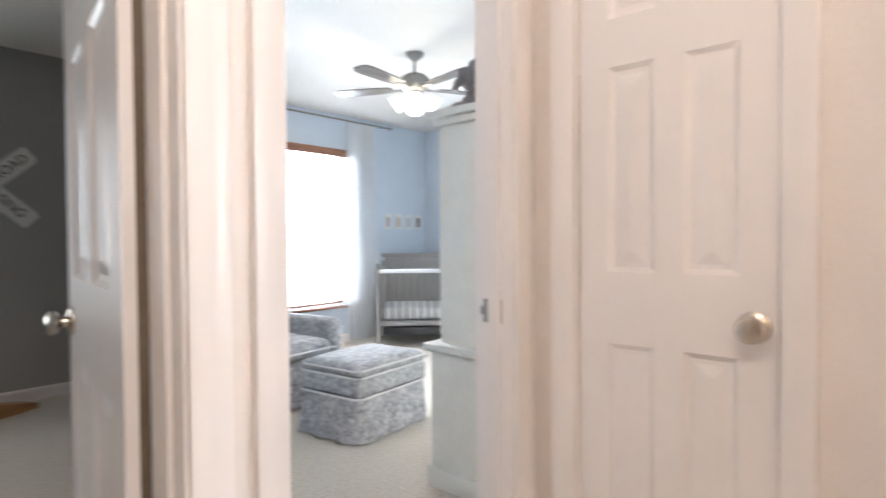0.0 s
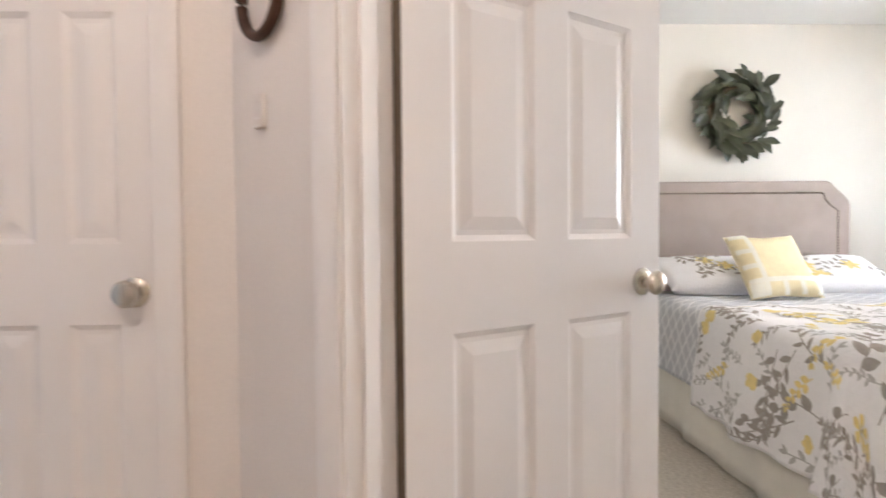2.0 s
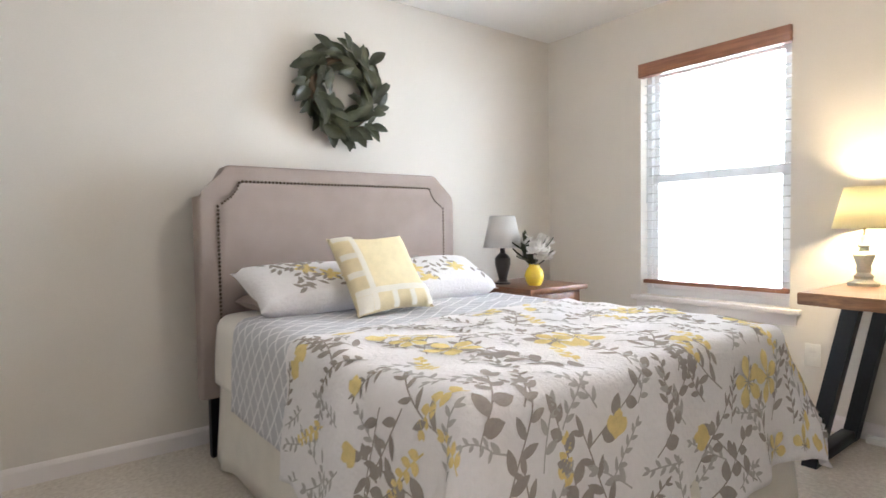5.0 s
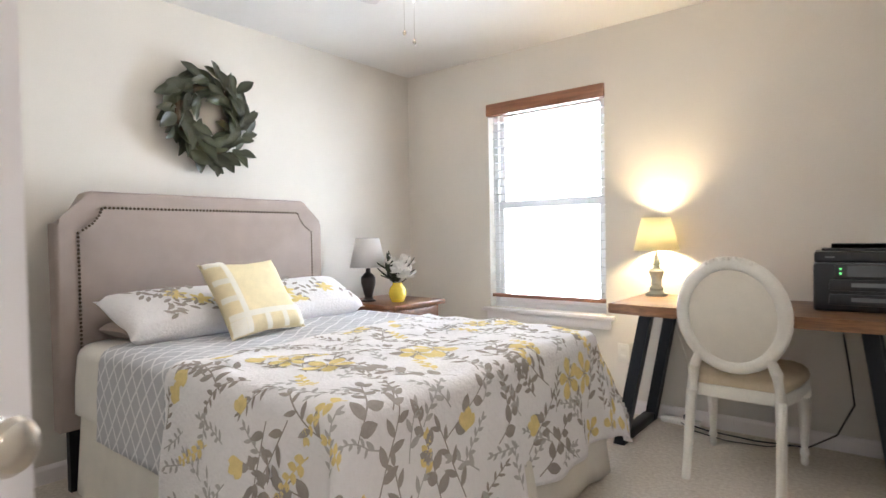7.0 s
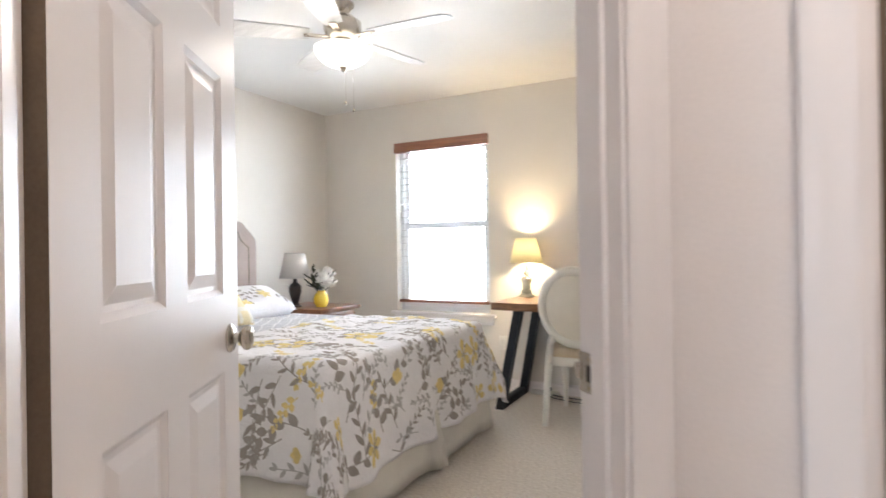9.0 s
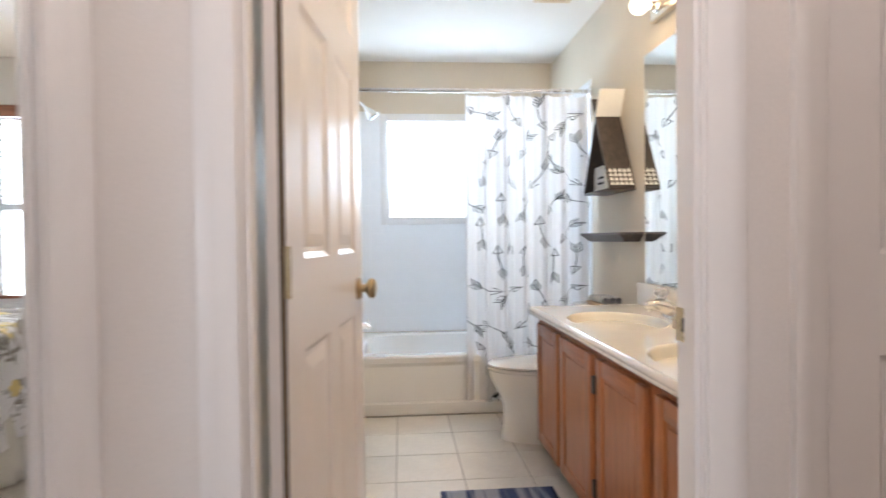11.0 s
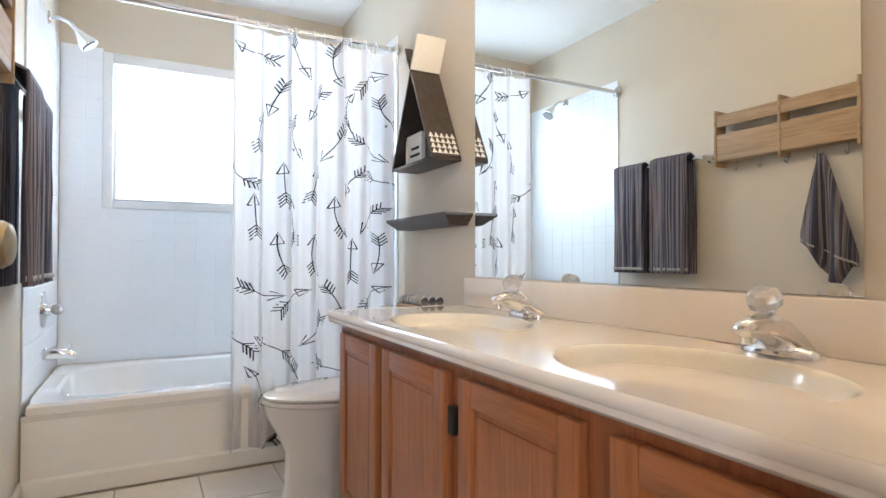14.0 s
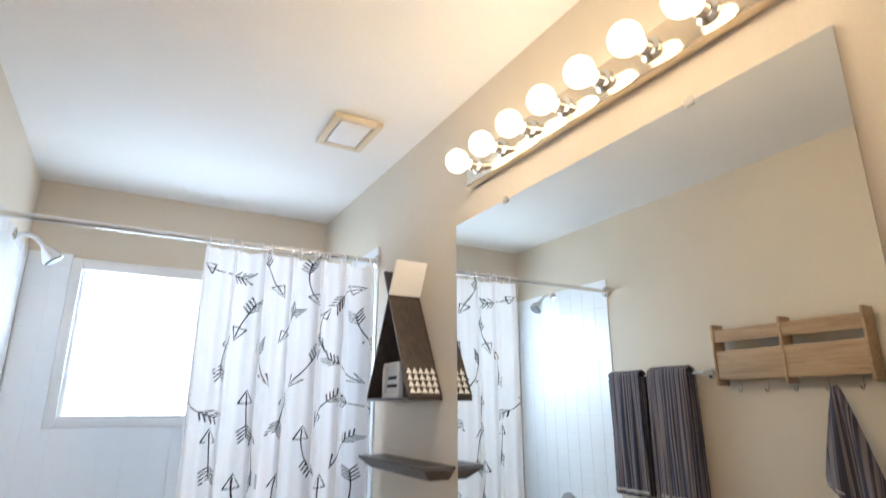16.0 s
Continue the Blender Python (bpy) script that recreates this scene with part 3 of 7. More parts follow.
def door(name, m, w, label, knob_mat=M_NICKEL, hinges=True, h=2.03, t=0.035, backset=0.065, edge=None, hinge_z=(0.24, 1.02, 1.80), hinge_y=0.038, hinge_mat=None):
    """A six-panel door. Local: hinge line at x = 0, leaf to x = w, thickness 0 to t in y."""
    e = thing(name, (0, 0, 0), label, "door", kind="structure")
    e.matrix_basis = m
    st, mu = 0.105 * min(1, w / 0.62), 0.095 * min(1, w / 0.62)
    pw = (w - 2 * st - mu) / 2
    xs = [(st, st + pw), (st + pw + mu, w - st)]
    zs = [(0.22, 0.866), (1.04, 1.53), (1.645, 1.905)]
    for x0, x1 in ((0, st), (st + pw, st + pw + mu), (w - st, w)):
        part("stile", bx(x0, x1, 0, t, 0.008, h), M_DOOR, e, smooth=0)
    for z0, z1 in ((0.008, 0.22), (0.866, 1.04), (1.53, 1.645), (1.905, h)):
        for x0, x1 in xs:
            part("rail", bx(x0, x1, 0, t, z0, z1), M_DOOR, e, smooth=0)
    for x0, x1 in xs:
        for z0, z1 in zs:
            bm = bmesh.new()
            for y, s in ((0.009, -1), (t - 0.009, 1)):
                # ovolo slope down to a flat, then the raised field
                loops = []
                for inset, lift in ((0.0, 0.0085), (0.012, 0.001), (0.022, 0.001), (0.048, 0.0065), (0.052, 0.0065)):
                    loops.append([bm.verts.new((a, y + s * lift, b)) for a, b in ((x0 + inset, z0 + inset), (x1 - inset, z0 + inset), (x1 - inset, z1 - inset), (x0 + inset, z1 - inset))])
                for p, q in zip(loops, loops[1:]):
                    for i in range(4):
                        bm.faces.new((p[i], p[(i + 1) % 4], q[(i + 1) % 4], q[i]))
                bm.faces.new(loops[-1])
            part("panel", bm, M_DOOR, e, smooth=0)
    for s, y in ((-1, 0.0), (1, t)):
        turn = pose(w - backset, y, 0.935, 90 if s < 0 else -90)
        k = part("knob", lathe(bmesh.new(), [(0.0, 0.0), (0.033, 0.0), (0.033, 0.004), (0.027, 0.009), (0.012, 0.012), (0.011, 0.022), (0.018, 0.027), (0.027, 0.034), (0.029, 0.042), (0.024, 0.050), (0.010, 0.054), (0.0, 0.054)], 28, turn), knob_mat, e, "round metal door knob")
    part("latch_plate", bx(w - 0.001, w + 0.0015, t / 2 - 0.012, t / 2 + 0.012, 0.905, 0.965), knob_mat, e)
    # Strip on the leaf that paints in the shade of the hinge gap.
    if edge:
        part("hinge_edge", bx(-0.0012, 0.0, edge[0], edge[1], 0.010, h - 0.002), M_GAP_SHADE, e, "dark brown strip painted for the shaded hinge gap", smooth=0)
    if hinges:
        for z in hinge_z:
            part("hinge", lathe(bmesh.new(), [(0.0, z - 0.045), (0.006, z - 0.045), (0.006, z + 0.045), (0.0, z + 0.045)], 10, pose(-0.004, hinge_y, 0)), hinge_mat or knob_mat, e)
    return e


def leaf_at(hx, hy, dx, dy, flip=False):
    """Hinge place and the way of the leaf; flip puts its thickness on the other side."""
    d = Vector((dx, dy, 0)).normalized()
    s = -1 if flip else 1
    return Matrix(((d.x, -d.y * s, 0, hx), (d.y, d.x * s, 0, hy), (0, 0, 1, 0), (0, 0, 0, 1)))


door("door_bedroom", leaf_at(1.3580, -0.0195, 0.518, -0.855), 0.7198, "white six-panel bedroom door standing open into the room", edge=(0.001, 0.034))
door("door_bath", leaf_at(0.503, -0.574, -0.108, -0.994, True), 0.722, "white six-panel bathroom door standing open into the room", M_BRASS, edge=(0.023, 0.034))
door("door_closet", leaf_at(1.577, 0.954, 0, -1), 0.433, "white six-panel narrow closet door, closed", backset=0.044, hinge_z=(0.50, 1.57), hinge_y=-0.004, hinge_mat=M_TRIM)
door("door_linen", leaf_at(-0.441, -0.487, -1, 0), 0.671, "white six-panel hall door, closed")
door("door_playroom", leaf_at(0.607, 1.204, 0.168, 0.986, True), 0.68, "white six-panel playroom door standing open into the room", edge=(0.020, 0.0345))


def strike_plate(name, m, material):
    e = thing(name, (0, 0, 0), "metal strike plate let into the door jamb", "strike plate")
    e.matrix_basis = m
    bm = bmesh.new()
    box(bm, 0, 0.003, 0, 0.058, -0.030, 0.030)
    part("plate", bm, material, e)
    # No hole is cut; a dark patch gives its shade.
    part("latch_hole", bx(0.003, 0.0042, 0.022, 0.037, -0.012, 0.012), M_HINGE, e, "dark patch for the shaded latch hole")
    part("lip", bx(0.0, 0.006, -0.009, 0.004, -0.012, 0.012, bevel=0.002), material, e)
    for z in (-0.022, 0.022):
        part("screw", lathe(bmesh.new(), [(0.0, 0.0), (0.004, 0.0), (0.003, 0.0014), (0.0, 0.0014)], 10, pose(0.003, 0.029, z, 0, 90)), M_BRASS, e)
    return e


strike_plate("strike_plate", pose(-0.2238, -0.560, 0.918), M_POLISHED)
strike_plate("strike_plate", pose(1.4595, 1.17, 0.935, 0, 0, 180), M_NICKEL)
strike_plate("strike_plate", Matrix.Translation((0.8423, -0.4879, 0.945)) @ pose(0, 0, 0, 0, 0, 45) @ pose(0, -0.03, 0), M_NICKEL)

# ---- bathroom ----
tile_base = solid("bath_floor", bx(-0.92, 0.62, -2.975, -0.52, 0.0005, 0.003), M_GROUT, "cream ceramic bathroom floor tiles with grey grout", "tile floor", kind="structure", smooth=0)


def bathtub():
    e = placed("bathtub", (-0.15, -3.43, 0), "white built-in enamel bathtub with a plain apron", "bathtub")
    x0, x1, y0, y1, zt = -0.915, 0.615, -3.893, -2.975, 0.365
    bm = bmesh.new()
    n = 40

    def ring(inset, z, p):
        out = []
        for i in range(n):
            a = 2 * math.pi * i / n
            c, s = math.cos(a), math.sin(a)
            r = (abs(c) ** p + abs(s) ** p) ** (-1 / p)
            out.append(bm.verts.new(((x0 + x1) / 2 + c * r * ((x1 - x0) / 2 - inset), (y0 + y1) / 2 + s * r * ((y1 - y0) / 2 - inset), z)))
        return out
    rings = [ring(0.0, 0.325, 40), ring(0.0, zt - 0.012, 40), ring(0.012, zt, 40), ring(0.075, zt, 8), ring(0.09, zt - 0.012, 6), ring(0.12, 0.20, 5), ring(0.17, 0.075, 4), ring(0.28, 0.06, 3)]
    for a, b in zip(rings, rings[1:]):
        for i in range(n):
            bm.faces.new((a[i], a[(i + 1) % n], b[(i + 1) % n], b[i]))
    bm.faces.new(rings[-1])
    part("basin", bm, M_TUB, e)
    bm = bmesh.new()
    prism(bm, [(-3.02, 0.008), (-2.967, 0.008), (-2.967, 0.075), (-2.982, 0.085), (-2.982, 0.30), (-2.972, 0.325), (-3.02, 0.325)], "x", x0, x1)
    part("apron", bm, M_TUB, e, smooth=20)
    part("drain_overflow", lathe(bmesh.new(), [(0.0, 0.0), (0.035, 0.0), (0.032, 0.006), (0.0, 0.008)], 20, pose(0.512, -3.45, 0.27, 0, -80)), M_CHROME, e, "round chrome overflow plate")
    return e


bathtub()


def tile_wall(name, m, w, h, hole=None, label=""):
    """Glazed tiles on a wall. Local: x along the wall, y out of it, z up from the tub's rim."""
    e = thing(name, (0, 0, 0), label, "tile surround", kind="structure")
    e.matrix_basis = m
    p = 0.1085
    bm = bmesh.new()
    if hole:
        a, b, c, d = hole
        for q in ((0, a, 0, h), (b, w, 0, h), (a, b, 0, c), (a, b, d, h)):
            if q[1] > q[0] and q[3] > q[2]:
                box(bm, q[0], q[1], 0.001, 0.006, q[2], q[3])
    else:
        box(bm, 0, w, 0.001, 0.006, 0, h)
    part("grout_bed", bm, M_WGROUT, e, smooth=0)
    meshes = {}
    for i in range(math.ceil(w / p)):
        for j in range(math.ceil(h / p)):
            x0, z0 = i * p, j * p
            x1, z1 = min(w, x0 + p), min(h, z0 + p)
            if hole:
                a, b, c, d = hole
                if x1 > a + 0.02 and x0 < b - 0.02 and z1 > c + 0.02 and z0 < d - 0.02:
                    if x0 < a - 0.02:
                        x1 = a
                    elif x1 > b + 0.02:
                        x0 = b
                    elif z0 < c - 0.02:
                        z1 = c
                    elif z1 > d + 0.02:
                        z0 = d
                    else:
                        continue
            dx, dz = round(x1 - x0 - 0.0016, 4), round(z1 - z0 - 0.0016, 4)
            if dx < 0.015 or dz < 0.015:
                continue
            if (dx, dz) not in meshes:
                meshes[dx, dz] = finish("tile", bx(0, dx, 0.004, 0.0075, 0, dz, bevel=0.0007, seg=1), M_WTILE)
            ob = new("tile", meshes[dx, dz])
            ob.location = (x0 + 0.0008, 0, z0 + 0.0008)
            ob.parent = e
    return e


tile_wall("tile_surround_back", Matrix.Translation((-0.911, -3.9, 0.366)), 1.522, 1.69, (0.231, 1.331, 0.824, 1.70), "white glazed square tiles behind the tub")
tile_wall("tile_surround_east", Matrix.Translation((0.62, -2.985, 0.366)) @ pose(0, 0, 0, 0, 0, -90) @ Matrix.Diagonal((1, -1, 1, 1)), 0.905, 1.69, None, "white glazed square tiles beside the shower head")
tile_wall("tile_surround_west", Matrix.Translation((-0.92, -3.889, 0.366)) @ pose(0, 0, 0, 0, 0, 90) @ Matrix.Diagonal((1, -1, 1, 1)), 0.905, 1.69, None, "white glazed square tiles behind the shower curtain")


def bath_window():
    e = placed("window_bath", (-0.13, -3.95, 1.19), "white vinyl window with frosted bright glass above the tub", "window", kind="structure")
    x0, x1, z0, z1 = -0.68, 0.42, 1.19, 2.04
    for a, b, c, d in ((x0, x0 + 0.05, z0, z1), (x1 - 0.05, x1, z0, z1), (x0 + 0.05, x1 - 0.05, z0, z0 + 0.045), (x0 + 0.05, x1 - 0.05, z1 - 0.06, z1)):
        part("frame", bx(a, b, -3.97, -3.884, c, d, bevel=0.006), M_VINYL, e)
    for a, b, c, d in ((x0 + 0.05, x0 + 0.068, z0 + 0.045, z1 - 0.06), (x1 - 0.068, x1 - 0.05, z0 + 0.045, z1 - 0.06)):
        part("sash", bx(a, b, -3.965, -3.93, c, d, bevel=0.004), M_VINYL, e)
    part("sill", bx(x0 + 0.05, x1 - 0.05, -3.95, -3.887, z0 + 0.045, z0 + 0.056, bevel=0.003), M_VINYL, e)
    # The pane emits its own glow to imitate daylight behind it.
    p = part("pane", bx(x0 + 0.06, x1 - 0.06, -4.0, -3.996, z0 + 0.05, z1 - 0.065), glow("frosted_pane_glow", (0.93, 0.97, 1.0), 2.2), e, "frosted glass glowing by itself in place of daylight")
    return e


bath_window()


def vanity():
    e = placed("vanity_cabinet", (-0.65, -1.45, 0), "honey oak bathroom vanity cabinet with four raised doors", "vanity")
    bm = bmesh.new()
    box(bm, -0.918, -0.39, -2.24, -0.570, 0.09, 0.697)
    part("body", bm, M_OAKF, e)
    part("toe_kick", bx(-0.90, -0.46, -2.22, -0.61, 0.007, 0.09), M_DARKW, e)
    for y0, y1 in ((-2.195, -1.868), (-1.822, -1.455), (-1.396, -1.030), (-0.968, -0.64)):
        d = part("door", bx(-0.389, -0.378, y0 + 0.05, y1 - 0.05, 0.17, 0.620), M_OAK, e)
        for a, b in ((y0, y0 + 0.052), (y1 - 0.052, y1)):
            part("stile", bx(-0.3895, -0.368, a, b, 0.115, 0.672, bevel=0.004), M_OAK, d)
        for a, b in ((0.115, 0.167), (0.620, 0.672)):
            part("rail", bx(-0.3895, -0.3685, y0 + 0.052, y1 - 0.052, a, b, bevel=0.004), M_OAKH, d)
        bm = bmesh.new()
        loops = []
        for i, x in ((0.0, -0.3775), (0.012, -0.3775), (0.014, -0.3735)):
            loops.append([bm.verts.new((x, yy, zz)) for yy, zz in ((y0 + 0.052 + i, 0.168 + i), (y1 - 0.052 - i, 0.168 + i), (y1 - 0.052 - i, 0.619 - i), (y0 + 0.052 + i, 0.619 - i))])
        for p, q in zip(loops, loops[1:]):
            for i in range(4):
                bm.faces.new((p[i], p[(i + 1) % 4], q[(i + 1) % 4], q[i]))
        bm.faces.new(loops[-1])
        part("field", bm, M_OAK, d, smooth=0)
    for y in (-1.425,):
        for z in (0.575, 0.22):
            part("hinge", bx(-0.39, -0.366, y - 0.012, y + 0.012, z - 0.03, z + 0.03, bevel=0.003), M_HINGE, e, "dark metal hinge")
    return e


vanity()


def vanity_top():
    e = placed("countertop", (-0.64, -1.45, 0.70), "glossy cream cultured marble vanity top with two oval basins", "countertop")
    x0, x1, y0, y1, zt = -0.918, -0.352, -2.285, -0.566, 0.737
    cs = ((-0.60, -1.80), (-0.60, -1.03))
    A, B = 0.19, 0.255
    bm = bmesh.new()
    n = 72
    split = (cs[0][1] + cs[1][1]) / 2
    for k, (cx, cy) in enumerate(cs):
        ya, yb = (y0, split) if k == 0 else (split, y1)
        rim, outer = [], []
        for i in range(n):
            a = 2 * math.pi * i / n
            c, s = math.cos(a), math.sin(a)
            rim.append(bm.verts.new((cx + A * c, cy + B * s, zt)))
            tx = ((x1 - 0.016 if c > 0 else x0) - cx) / c if abs(c) > 1e-6 else 1e9
            ty = ((yb if s > 0 else ya) - cy) / s if abs(s) > 1e-6 else 1e9
            t = min(abs(tx), abs(ty))
            outer.append(bm.verts.new((cx + c * t, cy + s * t, zt)))
        for cx2, cy2 in ((x0, ya), (x0, yb), (x1 - 0.016, ya), (x1 - 0.016, yb)):
            near = min(outer, key=lambda v: (v.co.x - cx2) ** 2 + (v.co.y - cy2) ** 2)
            near.co.x, near.co.y = cx2, cy2
        for i in range(n):
            bm.faces.new((rim[i], rim[(i + 1) % n], outer[(i + 1) % n], outer[i]))
    bmesh.ops.remove_doubles(bm, verts=bm.verts, dist=0.0005)
    part("top", bm, M_MARBLE, e, smooth=0)
    bm = bmesh.new()
    prism(bm, [(x1 - 0.016, 0.698), (x1 - 0.016, zt), (x1 - 0.008, zt + 0.002), (x1, zt - 0.006), (x1, 0.720), (x1 - 0.006, 0.714), (x1 - 0.004, 0.705), (x1 - 0.010, 0.698)], "y", y0, y1)
    part("front_edge", bm, M_MARBLE, e, smooth=50)
    part("end_edge", bx(x0, x1 - 0.016, y0 - 0.006, y0, 0.698, zt + 0.001, bevel=0.002), M_MARBLE, e)
    part("underside", bx(x0, x1 - 0.017, y0, y1, 0.6975, 0.700), M_MARBLE, e)
    part("backsplash", bx(x0, x0 + 0.02, y0, y1, zt, 0.846, bevel=0.004), M_MARBLE, e)
    part("side_splash", bx(x0 + 0.021, x1 - 0.02, y1 - 0.018, y1, zt, 0.846, bevel=0.004), M_MARBLE, e)
    for cx, cy in cs:
        bm = bmesh.new()
        rings = []
        for q, z in ((1.0, zt), (0.985, zt - 0.0012), (0.968, zt - 0.0045), (0.952, zt - 0.011), (0.93, zt - 0.022), (0.87, zt - 0.048), (0.75, zt - 0.080), (0.56, zt - 0.104), (0.32, zt - 0.118), (0.10, zt - 0.124)):
            rings.append([bm.verts.new((cx + A * q * math.cos(2 * math.pi * i / n), cy + B * q * math.sin(2 * math.pi * i / n), z)) for i in range(n)])
        for a, b in zip(rings, rings[1:]):
            for i in range(n):
                bm.faces.new((a[i], a[(i + 1) % n], b[(i + 1) % n], b[i]))
        bm.faces.new(rings[-1])
        bs = part("basin", bm, M_BASIN, e, "bone-coloured oval basin", smooth=80)
        part("drain", lathe(bmesh.new(), [(0.0, zt - 0.1235), (0.024, zt - 0.1235), (0.02, zt - 0.119), (0.0, zt - 0.119)], 20, pose(cx, cy, 0)), M_CHROME, bs)
    return e


vanity_top()


def faucet(y):
    e = thing("faucet", (-0.845, y, 0.7385), "chrome single-lever basin faucet with a clear acrylic knob", "faucet", "vanity faucets")
    bm = bmesh.new()
    n = 24
    prof = []
    for i in range(n):
        a = 2 * math.pi * i / n
        prof.append((0.027 * math.cos(a), 0.078 * math.sin(a)))
    rings = [[bm.verts.new((p[0] * k, p[1] * k, z)) for p in prof] for k, z in ((1.0, 0.0), (1.0, 0.008), (0.9, 0.014), (0.4, 0.024))]
    for a, b in zip(rings, rings[1:]):
        for i in range(n):
            bm.faces.new((a[i], a[(i + 1) % n], b[(i + 1) % n], b[i]))
    bm.faces.new(rings[0])
    bm.faces.new(rings[-1])
    part("base", bm, M_CHROME, e)
    bm = bmesh.new()
    rings = []
    for x, hw, lo, hi in ((0.118, 0.015, 0.046, 0.060), (0.112, 0.019, 0.040, 0.068), (0.07, 0.022, 0.034, 0.080), (0.03, 0.027, 0.012, 0.080), (0.0, 0.033, 0.008, 0.066), (-0.03, 0.038, 0.006, 0.036), (-0.052, 0.036, 0.004, 0.014)):
        mid, hh = (lo + hi) / 2, (hi - lo) / 2
        rings.append([bm.verts.new((x, hw * math.cos(2 * math.pi * i / 16), mid + hh * (abs(math.sin(2 * math.pi * i / 16)) ** 0.7) * (1 if math.sin(2 * math.pi * i / 16) > 0 else -1))) for i in range(16)])
    for p, q in zip(rings, rings[1:]):
        for i in range(16):
            bm.faces.new((p[i], p[(i + 1) % 16], q[(i + 1) % 16], q[i]))
    bm.faces.new(rings[0])
    bm.faces.new(rings[-1])
    part("spout", bm, M_CHROME, e, smooth=60)
    part("aerator", lathe(bmesh.new(), [(0.0, 0.028), (0.011, 0.028), (0.011, 0.042), (0.0, 0.042)], 16, pose(0.098, 0, 0)), M_CHROME, e)
    k0 = pose(0.034, 0, 0.070, 0, 22) @ Matrix.Scale(0.84, 4)
    part("knob_neck", lathe(bmesh.new(), [(0.0, 0.0), (0.016, 0.0), (0.014, 0.010), (0.0, 0.010)], 18, k0), M_CHROME, e)
    part("knob", lathe(bmesh.new(), [(0.0, 0.010), (0.014, 0.010), (0.020, 0.020), (0.033, 0.030), (0.037, 0.046), (0.033, 0.062), (0.022, 0.070), (0.0, 0.071)], 10, k0), M_ACRYL, e, "clear faceted acrylic knob", smooth=0)
    part("knob_cap", lathe(bmesh.new(), [(0.0, 0.071), (0.008, 0.0712), (0.007, 0.074), (0.0, 0.0745)], 12, k0), M_CHROME, e)
    return e


faucet(-1.81)
faucet(-1.012)


def mirror():
    e = placed("mirror", (-0.915, -1.56, 0.85), "large frameless wall mirror above the vanity", "mirror")
    part("glass", bx(-0.919, -0.914, -2.222, -0.905, 0.850, 1.946), M_MIRROR, e, smooth=0)
    for y in (-1.9, -1.2):
        part("clip", bx(-0.9135, -0.909, y - 0.012, y + 0.012, 1.935, 1.955, bevel=0.002), M_ACRYL, e)
    return e


mirror()


def light_bar():
    e = placed("vanity_light", (-0.90, -1.49, 2.05), "brass-backed vanity light bar with eight lit globe bulbs", "vanity light")
    part("back_plate", bx(-0.919, -0.885, -2.10, -0.88, 2.052, 2.160, bevel=0.006), M_POLISHED, e)
    for i in range(8):
        y = -2.022 + i * 0.152
        part("socket", lathe(bmesh.new(), [(0.030, 0.0), (0.030, 0.006), (0.020, 0.012), (0.020, 0.035), (0.0, 0.035)], 20, pose(-0.885, y, 2.106, 0, 90)), M_CHROME, e)
        bm = bmesh.new()
        prof = [(0.014, 0.0), (0.016, 0.012)] + [(0.041 * math.sin(a), 0.050 - 0.041 * math.cos(a)) for a in [0.4 + k * 0.228 for k in range(12)]] + [(0.0, 0.091)]
        lathe(bm, prof, 24, pose(-0.852, y, 2.106, 0, 90))
        b = part("bulb", bm, M_GLOBE, e, "lit white globe bulb")
        b.visible_shadow = False
        bulb_light("globe_bulb_light", (-0.797, y, 2.106), BULB, (1.0, 0.74, 0.45), 0.046)
    return e


light_bar()


def toilet():
    e = thing("toilet", (-0.905, -2.52, 0.007), "white porcelain toilet with the lid down beside the vanity", "toilet")
    bm = bmesh.new()
    n = 32

    def egg(cx, a, b, z, back=0.0):
        out = []
        for i in range(n):
            t = 2 * math.pi * i / n
            c, s = math.cos(t), math.sin(t)
            out.append((cx + (a if c > 0 else a * 0.85) * c, b * s * (1 - 0.10 * c), z))
        return out

    def loft(rings):
        b = bmesh.new()
        vs = [[b.verts.new(p) for p in r] for r in rings]
        for p, q in zip(vs, vs[1:]):
            for i in range(n):
                b.faces.new((p[i], p[(i + 1) % n], q[(i + 1) % n], q[i]))
        b.faces.new(vs[0])
        b.faces.new(vs[-1])
        return b
    bm.free()
    part("bowl", loft([egg(0.42, 0.235, 0.118, 0.0), egg(0.42, 0.235, 0.118, 0.03), egg(0.42, 0.225, 0.108, 0.08), egg(0.42, 0.225, 0.112, 0.19), egg(0.435, 0.245, 0.145, 0.265), egg(0.448, 0.268, 0.174, 0.335), egg(0.45, 0.272, 0.178, 0.372)]), M_PORC, e, smooth=60)
    part("seat", loft([egg(0.452, 0.274, 0.182, 0.374), egg(0.452, 0.280, 0.187, 0.380), egg(0.452, 0.278, 0.185, 0.392)]), M_PORC, e, smooth=50)
    part("lid", loft([egg(0.450, 0.274, 0.182, 0.396), egg(0.450, 0.276, 0.183, 0.404), egg(0.448, 0.258, 0.167, 0.414), egg(0.443, 0.14, 0.10, 0.418)]), M_PORC, e, smooth=50)
    part("tank", bx(0.0, 0.185, -0.20, 0.20, 0.385, 0.668, bevel=0.018, seg=3), M_PORC, e)
    part("tank_lid", bx(-0.003, 0.197, -0.21, 0.21, 0.670, 0.701, bevel=0.010, seg=3), M_PORC, e)
    part("flush_lever", bx(0.186, 0.200, 0.10, 0.16, 0.60, 0.615, bevel=0.004), M_CHROME, e)
    for s in (-1, 1):
        part("seat_hinge", lathe(bmesh.new(), [(0.0, 0.395), (0.014, 0.395), (0.012, 0.412), (0.0, 0.414)], 12, pose(0.205, 0.07 * s, 0)), M_PORC, e)
    return e


